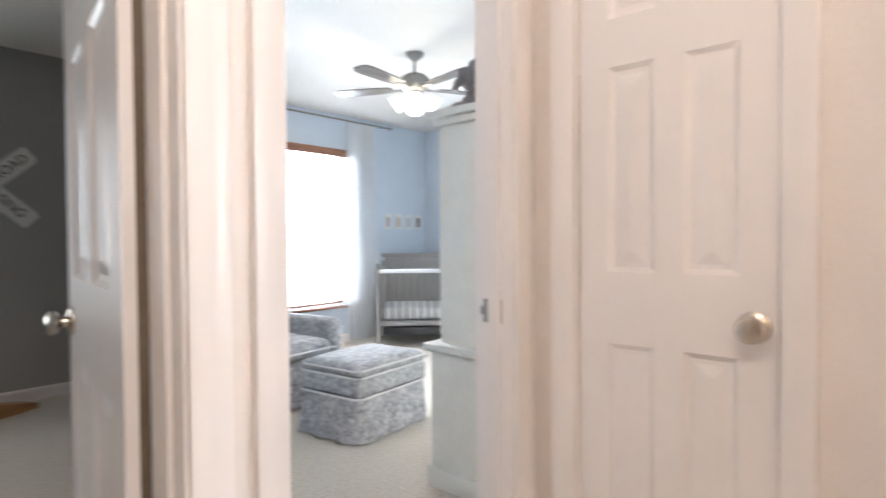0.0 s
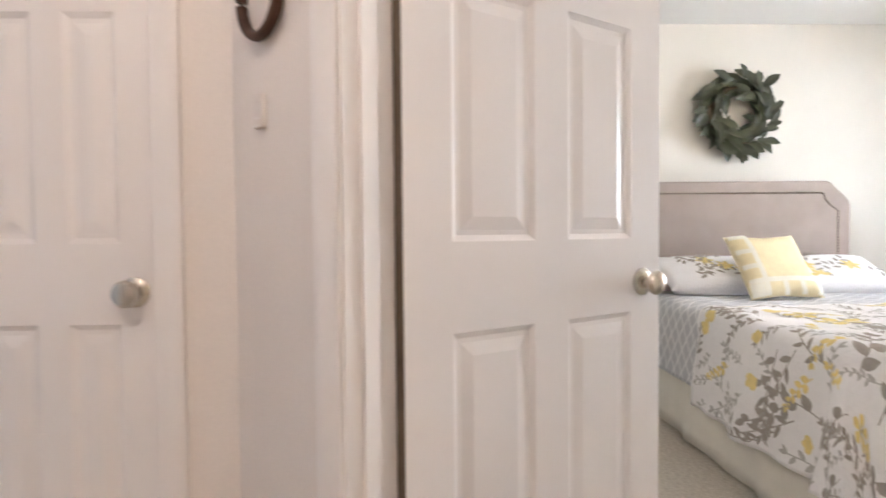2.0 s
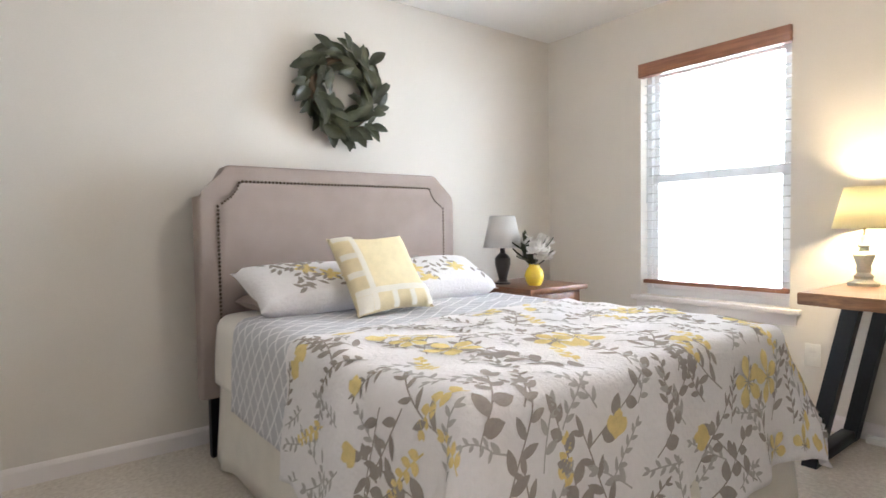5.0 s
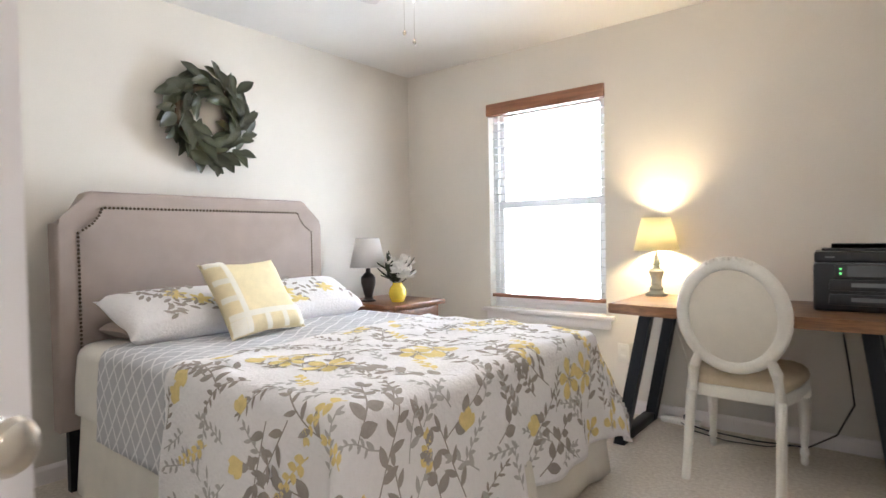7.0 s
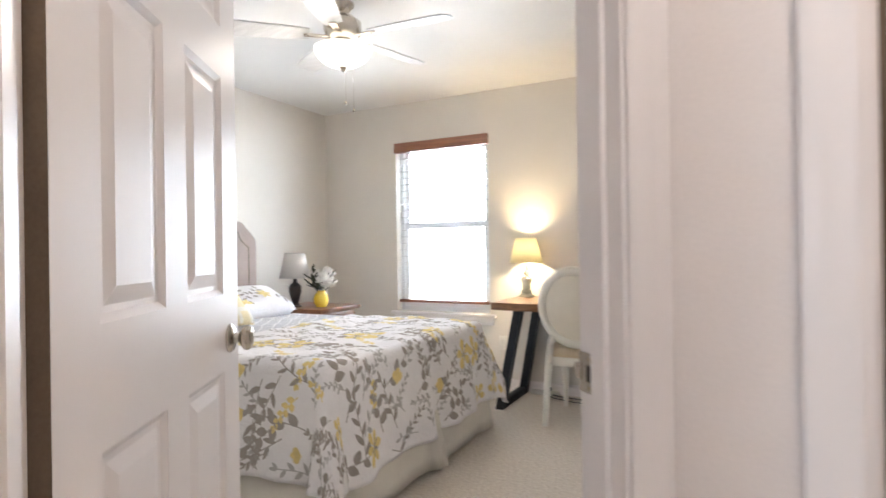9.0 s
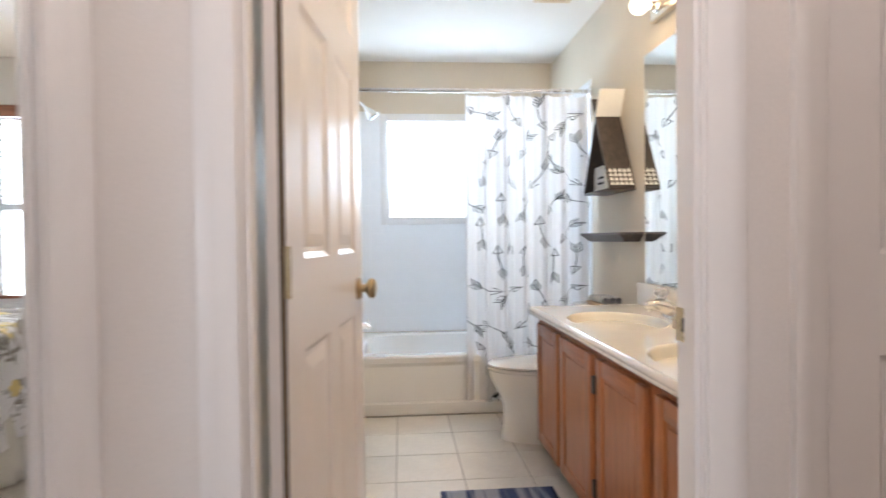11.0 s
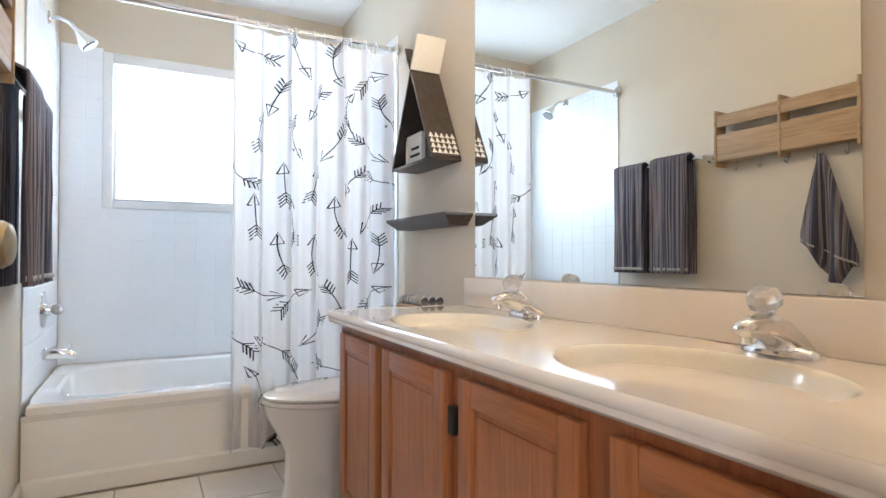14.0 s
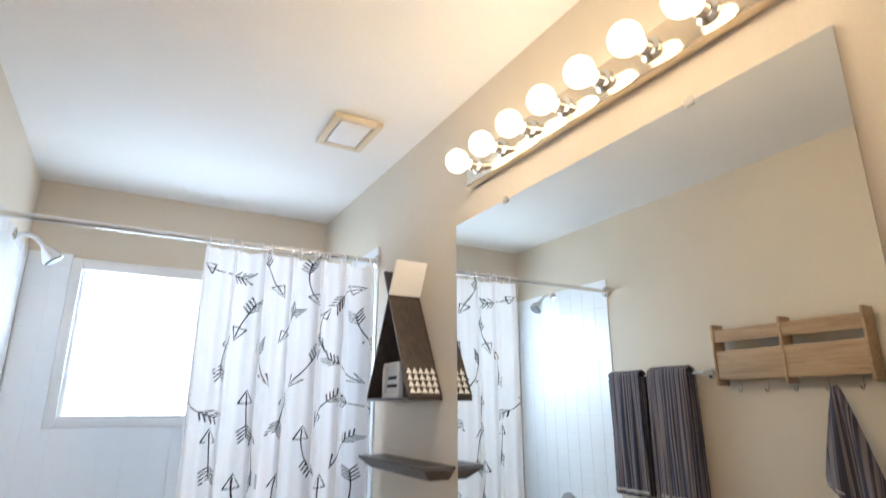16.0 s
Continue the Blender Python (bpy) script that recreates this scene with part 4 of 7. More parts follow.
toilet()


def curtain_surface(u, z, x0=-0.895, x1=-0.112, amp=0.024):
    """Hanging cloth with soft folds: u 0 to 1 across."""
    k = 0.35 + 0.65 * (1 - (z - 0.08) / 1.86)
    ph = u * 2 * math.pi * 6.3
    y = -2.955 + amp * (0.75 + 0.5 * k) * math.sin(ph + 0.5 * math.sin(2.1 * ph)) + 0.012 * math.sin(3.1 * u * 6.28 + z)
    x = x0 + (x1 - x0) * u + 0.012 * math.cos(ph) - (0.012 * u) * (1 - k)
    return Vector((x, y, z))


def draw(bm, surf, pts, w, off):
    """A painted line on a sheet: flat quads along points of the sheet's own two measures, set proud of it."""
    last = None
    for i, p in enumerate(pts):
        a, b = pts[max(0, i - 1)], pts[min(len(pts) - 1, i + 1)]
        t = Vector((b[0] - a[0], b[1] - a[1]))
        t = t.normalized() if t.length > 1e-9 else Vector((1, 0))
        nn = Vector((-t.y, t.x)) * w
        q = [bm.verts.new(surf(p[0] + nn.x, p[1] + nn.y, off)), bm.verts.new(surf(p[0] - nn.x, p[1] - nn.y, off))]
        if last:
            bm.faces.new((last[0], last[1], q[1], q[0]))
        last = q


def shower_curtain():
    e = placed("shower_curtain", (-0.5, -2.955, 0.08), "white shower curtain printed with black hand-drawn arrows, drawn to one side", "shower curtain")
    bm = bmesh.new()
    grid(bm, lambda u, v: curtain_surface(u, 0.085 + 1.855 * v), 150, 30)
    part("cloth", bm, M_CURTAIN, e, smooth=80)
    bm = bmesh.new()
    rnd = random.Random(5)
    W = 0.783

    def surf(x, z, off):
        p = curtain_surface(min(1, max(0, x / W)), z)
        return p + Vector((0, off, 0))
    for r in range(10):
        for c in range(5):
            cx = 0.06 + c * 0.175 + (0.085 if r % 2 else 0) + rnd.uniform(-0.025, 0.025)
            cz = 0.19 + r * 0.182 + rnd.uniform(-0.03, 0.03)
            if cx > 0.76:
                continue
            ang = rnd.choice((25, 40, 100, 115, -60, 75, 205, 150, -85, -110)) + rnd.uniform(-12, 12)
            L = rnd.uniform(0.145, 0.195)
            ca, sa = math.cos(radians(ang)), math.sin(radians(ang))
            curl = rnd.uniform(-0.5, 0.5)

            def P(a, b):
                bend = curl * (a * a) / L
                return (cx + a * ca - (b + bend) * sa, cz + a * sa + (b + bend) * ca)
            draw(bm, surf, [P(-L / 2 + L * i / 8, 0) for i in range(9)], 0.0021, 0.004)
            hd, hw = 0.040, 0.021
            draw(bm, surf, [P(L / 2 - hd, hw), P(L / 2 + 0.012, 0.0), P(L / 2 - hd, -hw)], 0.0025, 0.0044)
            if rnd.random() < 0.75:
                draw(bm, surf, [P(L / 2 - hd, hw), P(L / 2 - hd, -hw)], 0.0021, 0.0044)
            for k in range(4):
                a = -L / 2 + 0.014 * k
                for s in (-1, 1):
                    draw(bm, surf, [P(a, 0.001 * s), P(a - 0.024, 0.026 * s)], 0.0023, 0.0044)
    tagged(part("arrow_print", bm, M_INK, e, "black printed arrows", smooth=0), "black printed arrows", kind="stuff")
    for i in range(12):
        u = (i + 0.5) / 12
        p = curtain_surface(u, 1.94)
        bm = bmesh.new()
        tube(bm, [(p.x, -2.985 + 0.030 * math.cos(a), 1.962 + 0.030 * math.sin(a)) for a in [k * math.pi / 6 for k in range(13)]], 0.003, 6)
        part("ring", bm, M_VINYL, e)
    return e


shower_curtain()


def curtain_rod():
    e = placed("curtain_rod", (-0.15, -2.985, 1.978), "chrome shower curtain rod between two tiled walls", "curtain rod")
    part("rod", tube(bmesh.new(), [(-0.905, -2.985, 1.978), (0.605, -2.985, 1.978)], 0.0125, 16), M_CHROME, e)
    for x, a in ((-0.912, 90), (0.612, -90)):
        part("flange", lathe(bmesh.new(), [(0.033, 0.0), (0.033, 0.006), (0.018, 0.018), (0.0, 0.018)], 20, pose(x, -2.985, 1.978, 0, a)), M_CHROME, e)
    return e


curtain_rod()

# ---- bedroom ----


def bed():
    e = placed("bed", (3.0, -2.14, 0), "queen bed with a gathered cream bedskirt under a mattress", "bed")
    part("mattress", bx(2.06, 3.83, -2.90, -1.375, 0.36, 0.655, bevel=0.05, seg=4), M_SHEET, e)
    part("box_spring", bx(2.10, 3.82, -2.86, -1.41, 0.16, 0.36, bevel=0.02), M_SHEET, e)
    bm = bmesh.new()
    path = []
    for i in range(60):
        path.append((3.84 - 1.78 * i / 59, -1.372))
    for i in range(50):
        path.append((2.052, -1.372 - 1.535 * (i + 1) / 50))
    for i in range(60):
        path.append((2.06 + 1.78 * (i + 1) / 60, -2.912))
    rings = []
    s = 0
    for i, (x, y) in enumerate(path):
        col = []
        for j in range(7):
            v = j / 6
            fl = v * (0.022 + 0.005 * math.sin(i * 0.53) + 0.007 * math.sin(i * 0.21 + 1) + 0.022 * max(0, math.sin(i * 0.31)) ** 9)
            nx, ny = (0, 1) if i < 60 else ((-1, 0) if i < 110 else (0, -1))
            if 56 < i < 62 or 107 < i < 113:
                nx, ny = -0.7, (0.7 if i < 80 else -0.7)
                fl += 0.03 * v
            if 83 < i < 88:
                fl += 0.035 * v * (1 if i % 2 else 0.3)
            col.append(bm.verts.new((x + nx * fl, y + ny * fl, 0.40 - 0.385 * v)))
        rings.append(col)
    for a, b in zip(rings, rings[1:]):
        for j in range(6):
            bm.faces.new((a[j], a[j + 1], b[j + 1], b[j]))
    sk = part("bedskirt", bm, M_SKIRT, e, "gathered cream cotton bedskirt", smooth=60)
    md = sk.modifiers.new("thickness", "SOLIDIFY")
    md.thickness = 0.004
    part("frame_leg", bx(3.78, 3.82, -1.42, -1.38, 0, 0.36), M_BLACK, e)
    part("frame_leg", bx(3.78, 3.82, -2.89, -2.85, 0, 0.36), M_BLACK, e)
    return e


bed()


def headboard():
    e = placed("headboard", (3.9, -2.03, 0), "taupe linen headboard with clipped corners and nailhead trim", "headboard")
    y0, y1, zt, zs = -2.775, -1.295, 1.366, 1.215
    outline = [(y0, 0.28), (y0, zs), (y0 + 0.03, zs + 0.010), (y0 + 0.075, zs + 0.055), (y0 + 0.105, zs + 0.105), (y0 + 0.125, zt - 0.012), (y0 + 0.150, zt)]
    full = outline + [(y0 + y1 - a, b) for a, b in reversed(outline)]
    bm = bmesh.new()
    prism(bm, full, "x", 3.86, 3.945)
    es = [ed for ed in bm.edges if all(abs(v.co.x - 3.86) < 1e-6 for v in ed.verts)]
    bmesh.ops.bevel(bm, geom=es, offset=0.018, segments=3, affect="EDGES", profile=0.5)
    part("panel", bm, M_LINEN, e, smooth=40)
    inset = [(y0 + 0.090, 0.60), (y0 + 0.090, 1.172), (y0 + 0.110, 1.186), (y0 + 0.150, 1.215), (y0 + 0.178, 1.252), (y0 + 0.190, 1.283), (y0 + 0.205, 1.289)]
    line = inset + [(y0 + y1 - a, b) for a, b in reversed(inset)]
    bm = bmesh.new()
    prism(bm, line, "x", 3.852, 3.862)
    es = [ed for ed in bm.edges if all(abs(v.co.x - 3.852) < 1e-6 for v in ed.verts)]
    bmesh.ops.bevel(bm, geom=es, offset=0.008, segments=2, affect="EDGES", profile=0.5)
    part("inner_panel", bm, M_LINEN, e, smooth=40)
    nail = finish("nailhead", lathe(bmesh.new(), [(0.0068, 0.0), (0.0057, 0.0026), (0.0026, 0.0041), (0.0, 0.0045)], 8), M_NAIL, 60)
    for (a, b), (c, d) in zip(line, line[1:]):
        n = max(1, round(math.hypot(c - a, d - b) / 0.0185))
        for i in range(n):
            ob = new("nailhead", nail)
            ob.parent = e
            ob.matrix_basis = Matrix.Translation(Vector((3.8535, a + (c - a) * i / n, b + (d - b) * i / n)) - BASE[e]) @ pose(0, 0, 0, 0, -90)
    for y in (y0 + 0.07, y1 - 0.07):
        part("leg", bx(3.885, 3.925, y - 0.03, y + 0.03, 0, 0.30), M_BLACK, e)
    return e


headboard()

Q_X, Q_W, Q_C, Q_T, Q_R = 3.17, 1.555, -2.137, 0.692, 0.062
Q_L = Q_X - 2.045


def quilt_at(u, v, off=0.0, top=Q_T):
    """The draped quilt: u metres from its upper edge to the foot and down, v metres from the middle to either side."""
    a = max(0.0, u - (Q_L - Q_R))
    b = max(0.0, abs(v) - (Q_W / 2 - Q_R))
    o = math.hypot(a, b)
    sg = 1 if v > 0 else -1
    x, y = Q_X - min(u, Q_L - Q_R), Q_C + sg * min(abs(v), Q_W / 2 - Q_R)
    puff = 0.007 * math.sin(9 * u + 2) * math.sin(7 * v) + 0.006 * math.sin(23 * u) * math.cos(19 * v + 1)
    if o < 1e-9:
        return Vector((x, y, top + puff + off))
    ang = min(o / Q_R, math.pi / 2)
    hor, drop = Q_R * math.sin(ang), Q_R * (1 - math.cos(ang))
    rest = max(0.0, o - Q_R * math.pi / 2)
    flare = 0.30 * min(a, b) / max(a, b, 1e-6)
    rest *= 1 - 0.85 * flare
    run = u * (b > a) + v * (a >= b)
    hor += rest * (0.11 + flare + 0.05 * math.sin(run * 11 + sg) + 0.03 * math.sin(run * 23)) + off * math.sin(ang) + puff * 0.7 * math.sin(ang)
    drop += rest * 0.985 - off * math.cos(ang) - puff * math.cos(ang)
    return Vector((x - a / o * hor, y + sg * b / o * hor, top - drop))


def quilt():
    e = placed("quilt", (2.6, -2.14, 0.69), "white quilt printed with grey leaves and yellow flowers on a bed", "quilt")
    hang = 0.475

    def edge(v):
        return 0.150 + 0.03 * max(-0.8, min(0.8, v))
    bm = bmesh.new()
    U, V = Q_L + hang, Q_W / 2 + hang - 0.02
    grid(bm, lambda s, t: quilt_at(edge((2 * t - 1) * V) + s * (U - edge((2 * t - 1) * V)), (2 * t - 1) * V), 70, 110)
    ob = part("cloth", bm, M_QUILT, e, smooth=80)
    md = ob.modifiers.new("thickness", "SOLIDIFY")
    md.thickness, md.offset = 0.012, -1
    dark, pale, yel = bmesh.new(), bmesh.new(), bmesh.new()
    rnd = random.Random(11)

    def inside(u, v):
        return edge(v) + 0.012 < u < U - 0.012 and abs(v) < V - 0.012

    def leaf(bm, u, v, ang, L, w, off=0.0017, n=5, skew=0.85):
        ca, sa = math.cos(ang), math.sin(ang)
        tip = (u + L * ca, v + L * sa)
        if not (inside(u, v) and inside(*tip)):
            return
        rows = []
        for i in range(n + 1):
            t = i / n
            hw = w * math.sin(math.pi * t ** skew) ** 0.7 if 0 < t < 1 else 0.0008
            rows.append([bm.verts.new(quilt_at(u + L * t * ca - k * hw * sa, v + L * t * sa + k * hw * ca, off)) for k in (1, 0, -1)])
        for a, b in zip(rows, rows[1:]):
            for k in (0, 1):
                bm.faces.new((a[k], a[k + 1], b[k + 1], b[k]))

    def stem(bm, pts, w):
        pts = [p for p in pts if inside(*p)]
        if len(pts) > 1:
            draw(bm, lambda a, b, o: quilt_at(a, b, o), pts, w, 0.0015)

    def sprig(bm, u, v, ang, L, leaf_l, leaf_w, step, curl):
        pts, a = [], ang
        n = max(3, round(L / 0.02))
        for i in range(n):
            pts.append((u, v))
            u, v = u + L / n * math.cos(a), v + L / n * math.sin(a)
            a += curl * L / n
        stem(bm, pts, 0.0023)
        k = max(1, round(step / (L / n)))
        for i in range(k, n, k):
            side = 1 if (i // k) % 2 else -1
            d = math.atan2(pts[i][1] - pts[i - 1][1], pts[i][0] - pts[i - 1][0])
            q = 0.7 + 0.5 * (1 - i / n)
            leaf(bm, *pts[i], d + side * rnd.uniform(0.6, 0.95), leaf_l * q, leaf_w * q)
        leaf(bm, *pts[-1], a, leaf_l * 0.9, leaf_w * 0.8)

    def petal(bm, u, v, ang, L, w, off):
        leaf(bm, u, v, ang, L, w, off, 7, 1.7)

    def flower(u, v, R):
        k = rnd.choice((5, 5, 6))
        a0 = rnd.uniform(0, 6.3)
        for i in range(k):
            petal(yel, u, v, a0 + 2 * math.pi * i / k, R * rnd.uniform(0.85, 1.1), R * 1.45 / k, 0.0018 + 0.0002 * i)
        for i in range(9):
            leaf(dark, u, v, a0 + 2 * math.pi * i / 9, R * 0.34, R * 0.025, 0.0042, 2)

    def bud(u, v, ang, R):
        for i in (-1, 0, 1):
            petal(yel, u, v, ang + 0.55 * i, R * (1.0 if i else 1.15), R * 0.30, 0.0018 + 0.0003 * (i + 1))
    spots = []
    tries = 0
    while len(spots) < 430 and tries < 12000:
        tries += 1
        p = (rnd.uniform(0.16, U - 0.02), rnd.uniform(-V + 0.02, V - 0.02))
        if all((p[0] - q[0]) ** 2 + (p[1] - q[1]) ** 2 > 0.094 ** 2 for q in spots):
            spots.append(p)
    for i, (u, v) in enumerate(spots):
        ang = rnd.gauss(math.pi, 0.85)
        foot = u > Q_L - 0.25
        k = i % 13
        if k == 0:
            flower(u, v, rnd.uniform(0.068, 0.098))
        elif k == 6:
            bud(u, v, ang, rnd.uniform(0.05, 0.07))
        elif k in (1, 7):
            sprig(dark, u, v, ang, rnd.uniform(0.24, 0.34), rnd.uniform(0.058, 0.064), rnd.uniform(0.010, 0.013), 0.040, rnd.uniform(-2, 2))
        elif k in (2, 9) and foot:
            sprig(dark, u, v, ang, rnd.uniform(0.26, 0.36), 0.060, 0.019, 0.050, rnd.uniform(-1.5, 1.5))
        elif k in (2, 3, 8):
            sprig(dark, u, v, ang, rnd.uniform(0.15, 0.22), rnd.uniform(0.034, 0.046), rnd.uniform(0.006, 0.009), 0.026, rnd.uniform(-3, 3))
        elif k == 4:
            sprig(yel, u, v, ang, rnd.uniform(0.13, 0.20), 0.034, 0.012, 0.026, rnd.uniform(-3, 3))
        elif k == 10:
            sprig(pale, u, v, ang, rnd.uniform(0.16, 0.24), 0.05, 0.011, 0.034, rnd.uniform(-3, 3))
        else:
            sprig(pale, u, v, ang, rnd.uniform(0.14, 0.20), 0.034, 0.007, 0.018, rnd.uniform(-3, 3))
    tagged(part("leaf_print", dark, M_LEAFG, e, "taupe grey printed leaves", smooth=0), "taupe grey printed leaves", kind="stuff")
    tagged(part("sprig_print", pale, M_LEAFL, e, "pale grey printed sprigs", smooth=0), "pale grey printed sprigs", kind="stuff")
    tagged(part("flower_print", yel, M_YELLOW, e, "yellow printed flowers", smooth=0), "yellow printed flowers", kind="stuff")
    return e


quilt()


def blanket():
    e = placed("blanket", (3.35, -2.14, 0.68), "grey quilted blanket with a pale lattice print under the quilt", "blanket")
    bm = bmesh.new()

    def f(s, t):
        u = -0.42 + s * 0.60
        v = (2 * t - 1) * (Q_W / 2 + 0.36)
        p = quilt_at(max(u, 0) * 0 + 0.3, v, 0.0, 0.680)
        return (Q_X - u, p.y, p.z + 0.003 * math.sin(31 * u) * math.sin(17 * v))
    grid(bm, f, 30, 90)
    ob = part("cloth", bm, M_BLANKET, e, smooth=80)
    md = ob.modifiers.new("thickness", "SOLIDIFY")
    md.thickness, md.offset = 0.008, -1
    return e


blanket()


def top_sheet():
    e = placed("bed_sheet", (3.65, -2.14, 0.68), "ivory bed sheet over the mattress under the pillows", "sheet")
    bm = bmesh.new()

    def f(s, t):
        v = (2 * t - 1) * (Q_W / 2 + 0.28)
        p = quilt_at(0.3, v, 0.0, 0.668)
        return (3.84 - s * 0.35, p.y, p.z + 0.002 * math.sin(40 * s) * math.sin(25 * v))
    grid(bm, f, 16, 80)
    ob = part("cloth", bm, M_SHEET, e, smooth=80)
    md = ob.modifiers.new("thickness", "SOLIDIFY")
    md.thickness, md.offset = 0.006, -1
    return e


top_sheet()


# ---- bathroom things ----
def towel(y0, y1, zt, zb, seed, x=0.548):
    e = placed("towel", (x, (y0 + y1) / 2, zt), "charcoal striped bath towel folded over the chrome bar", "towel", "towels on the bar")
    rnd = random.Random(seed)
    p = rnd.uniform(0, 6)

    def f(s, t):
        y = y0 + (y1 - y0) * t
        L = 2 * (zt - zb) + 0.05
        d = s * L
        w = (0.012 * math.sin(9 * t + p) + 0.006 * math.sin(23 * t + 2 * p)) * min(1, abs(d - L / 2) * 3)
        r = 0.030
        if d < L / 2 - 0.03:
            return (x - r + w - 0.012 * math.sin(math.pi * t * 3 + p) * (1 - d / (L / 2)), y + 0.012 * (1 - d / (L / 2)) * (t - 0.5), zb + d)
        if d > L / 2 + 0.03:
            return (x + r + w * 0.4, y, zb + (L - d))
        a = (d - (L / 2 - 0.03)) / 0.06 * math.pi
        return (x - r * math.cos(a), y, zb + L / 2 - 0.03 + 0.022 * math.sin(a))
    bm = bmesh.new()
    grid(bm, f, 60, 24)
    ob = part("cloth", bm, M_TOWEL, e, smooth=80)
    md = ob.modifiers.new("thickness", "SOLIDIFY")
    md.thickness = 0.009
    bm = bmesh.new()
    grid(bm, lambda s, t: Vector(f(0.012 + 0.012 * s, t)) + Vector((-0.0065, 0, 0)), 2, 24)
    ob = part("hem", bm, M_TOWELH, e, "pale woven hem", smooth=80)
    md = ob.modifiers.new("thickness", "SOLIDIFY")
    md.thickness = 0.003
    return e


def towel_bar():
    e = placed("towel_bar", (0.58, -2.64, 1.45), "chrome towel bar on the greige wall", "towel bar")
    part("bar", tube(bmesh.new(), [(0.548, -2.96, 1.452), (0.548, -2.32, 1.452)], 0.009, 14), M_CHROME, e)
    for y in (-2.955, -2.325):
        part("post", tube(bmesh.new(), [(0.619, y, 1.452), (0.548, y, 1.452)], [0.016, 0.012], 14), M_CHROME, e)
        part("flange", lathe(bmesh.new(), [(0.026, 0.0), (0.026, 0.006), (0.016, 0.012), (0.0, 0.012)], 18, pose(0.6195, y, 1.452, 0, -90)), M_CHROME, e)
    return e


towel_bar()
towel(-2.93, -2.705, 1.468, 0.835, 1)
towel(-2.64, -2.40, 1.468, 0.835, 2)


def wall_rack():
    e = placed("wall_rack", (0.59, -1.93, 1.38), "weathered pine wall rack with slats and metal hooks", "wall rack")
    y0, y1 = -2.24, -1.575
    part("slat", bx(0.525, 0.541, y0 + 0.012, y1 - 0.012, 1.412, 1.545, bevel=0.003), M_PINE, e)
    part("slat", bx(0.525, 0.541, y0 + 0.012, y1 - 0.012, 1.585, 1.645, bevel=0.003), M_PINE, e)
    part("back_slat", bx(0.604, 0.619, y0 + 0.012, y1 - 0.012, 1.605, 1.65, bevel=0.003), M_PINE, e)
    part("bottom_board", bx(0.5415, 0.6035, y0 + 0.012, y1 - 0.012, 1.412, 1.426, bevel=0.003), M_PINE, e)
    for y in (y0, (y0 + y1) / 2 - 0.007, y1 - 0.015):
        part("upright", bx(0.520, 0.6035, y, y + 0.0115, 1.385, 1.672, bevel=0.003), M_PINE, e)
    for i in range(5):
        y = y0 + 0.10 + i * 0.125
        bm = bmesh.new()
        tube(bm, [(0.56, y, 1.405), (0.56, y, 1.375), (0.552, y, 1.358), (0.538, y, 1.357), (0.530, y, 1.370)], 0.0028, 8)
        part("hook", bm, M_PEWTER, e, "small metal hook")
    return e


wall_rack()


def hand_towel():
    e = placed("hand_towel", (0.55, -1.74, 1.37), "charcoal striped hand towel hanging from a rack hook", "towel")
    bm = bmesh.new()

    def f(s, t):
        z = 1.372 - s * (0.47 + 0.14 * t) + (0.10 * (t - 0.35) ** 2 if s > 0.8 else 0)
        w = 0.012 + 0.215 * min(1, s / 0.72) ** 0.8 * (1 if s < 0.80 else 1 - 0.75 * (s - 0.80) / 0.2)
        return (0.545 + 0.014 * math.sin(13 * t + 2 * s) * (0.3 + s), -1.742 + w * (t - 0.5) + 0.03 * s, z)
    grid(bm, f, 40, 24)
    ob = part("cloth", bm, M_TOWEL, e, smooth=80)
    md = ob.modifiers.new("thickness", "SOLIDIFY")
    md.thickness = 0.010
    bm = bmesh.new()
    grid(bm, lambda s, t: Vector(f(0.775 + 0.018 * s, t)) + Vector((-0.008, 0, 0)), 2, 24)
    ob = part("hem", bm, M_TOWELH, e, "pale woven hem", smooth=80)
    md = ob.modifiers.new("thickness", "SOLIDIFY")
    md.thickness = 0.003
    return e


hand_towel()


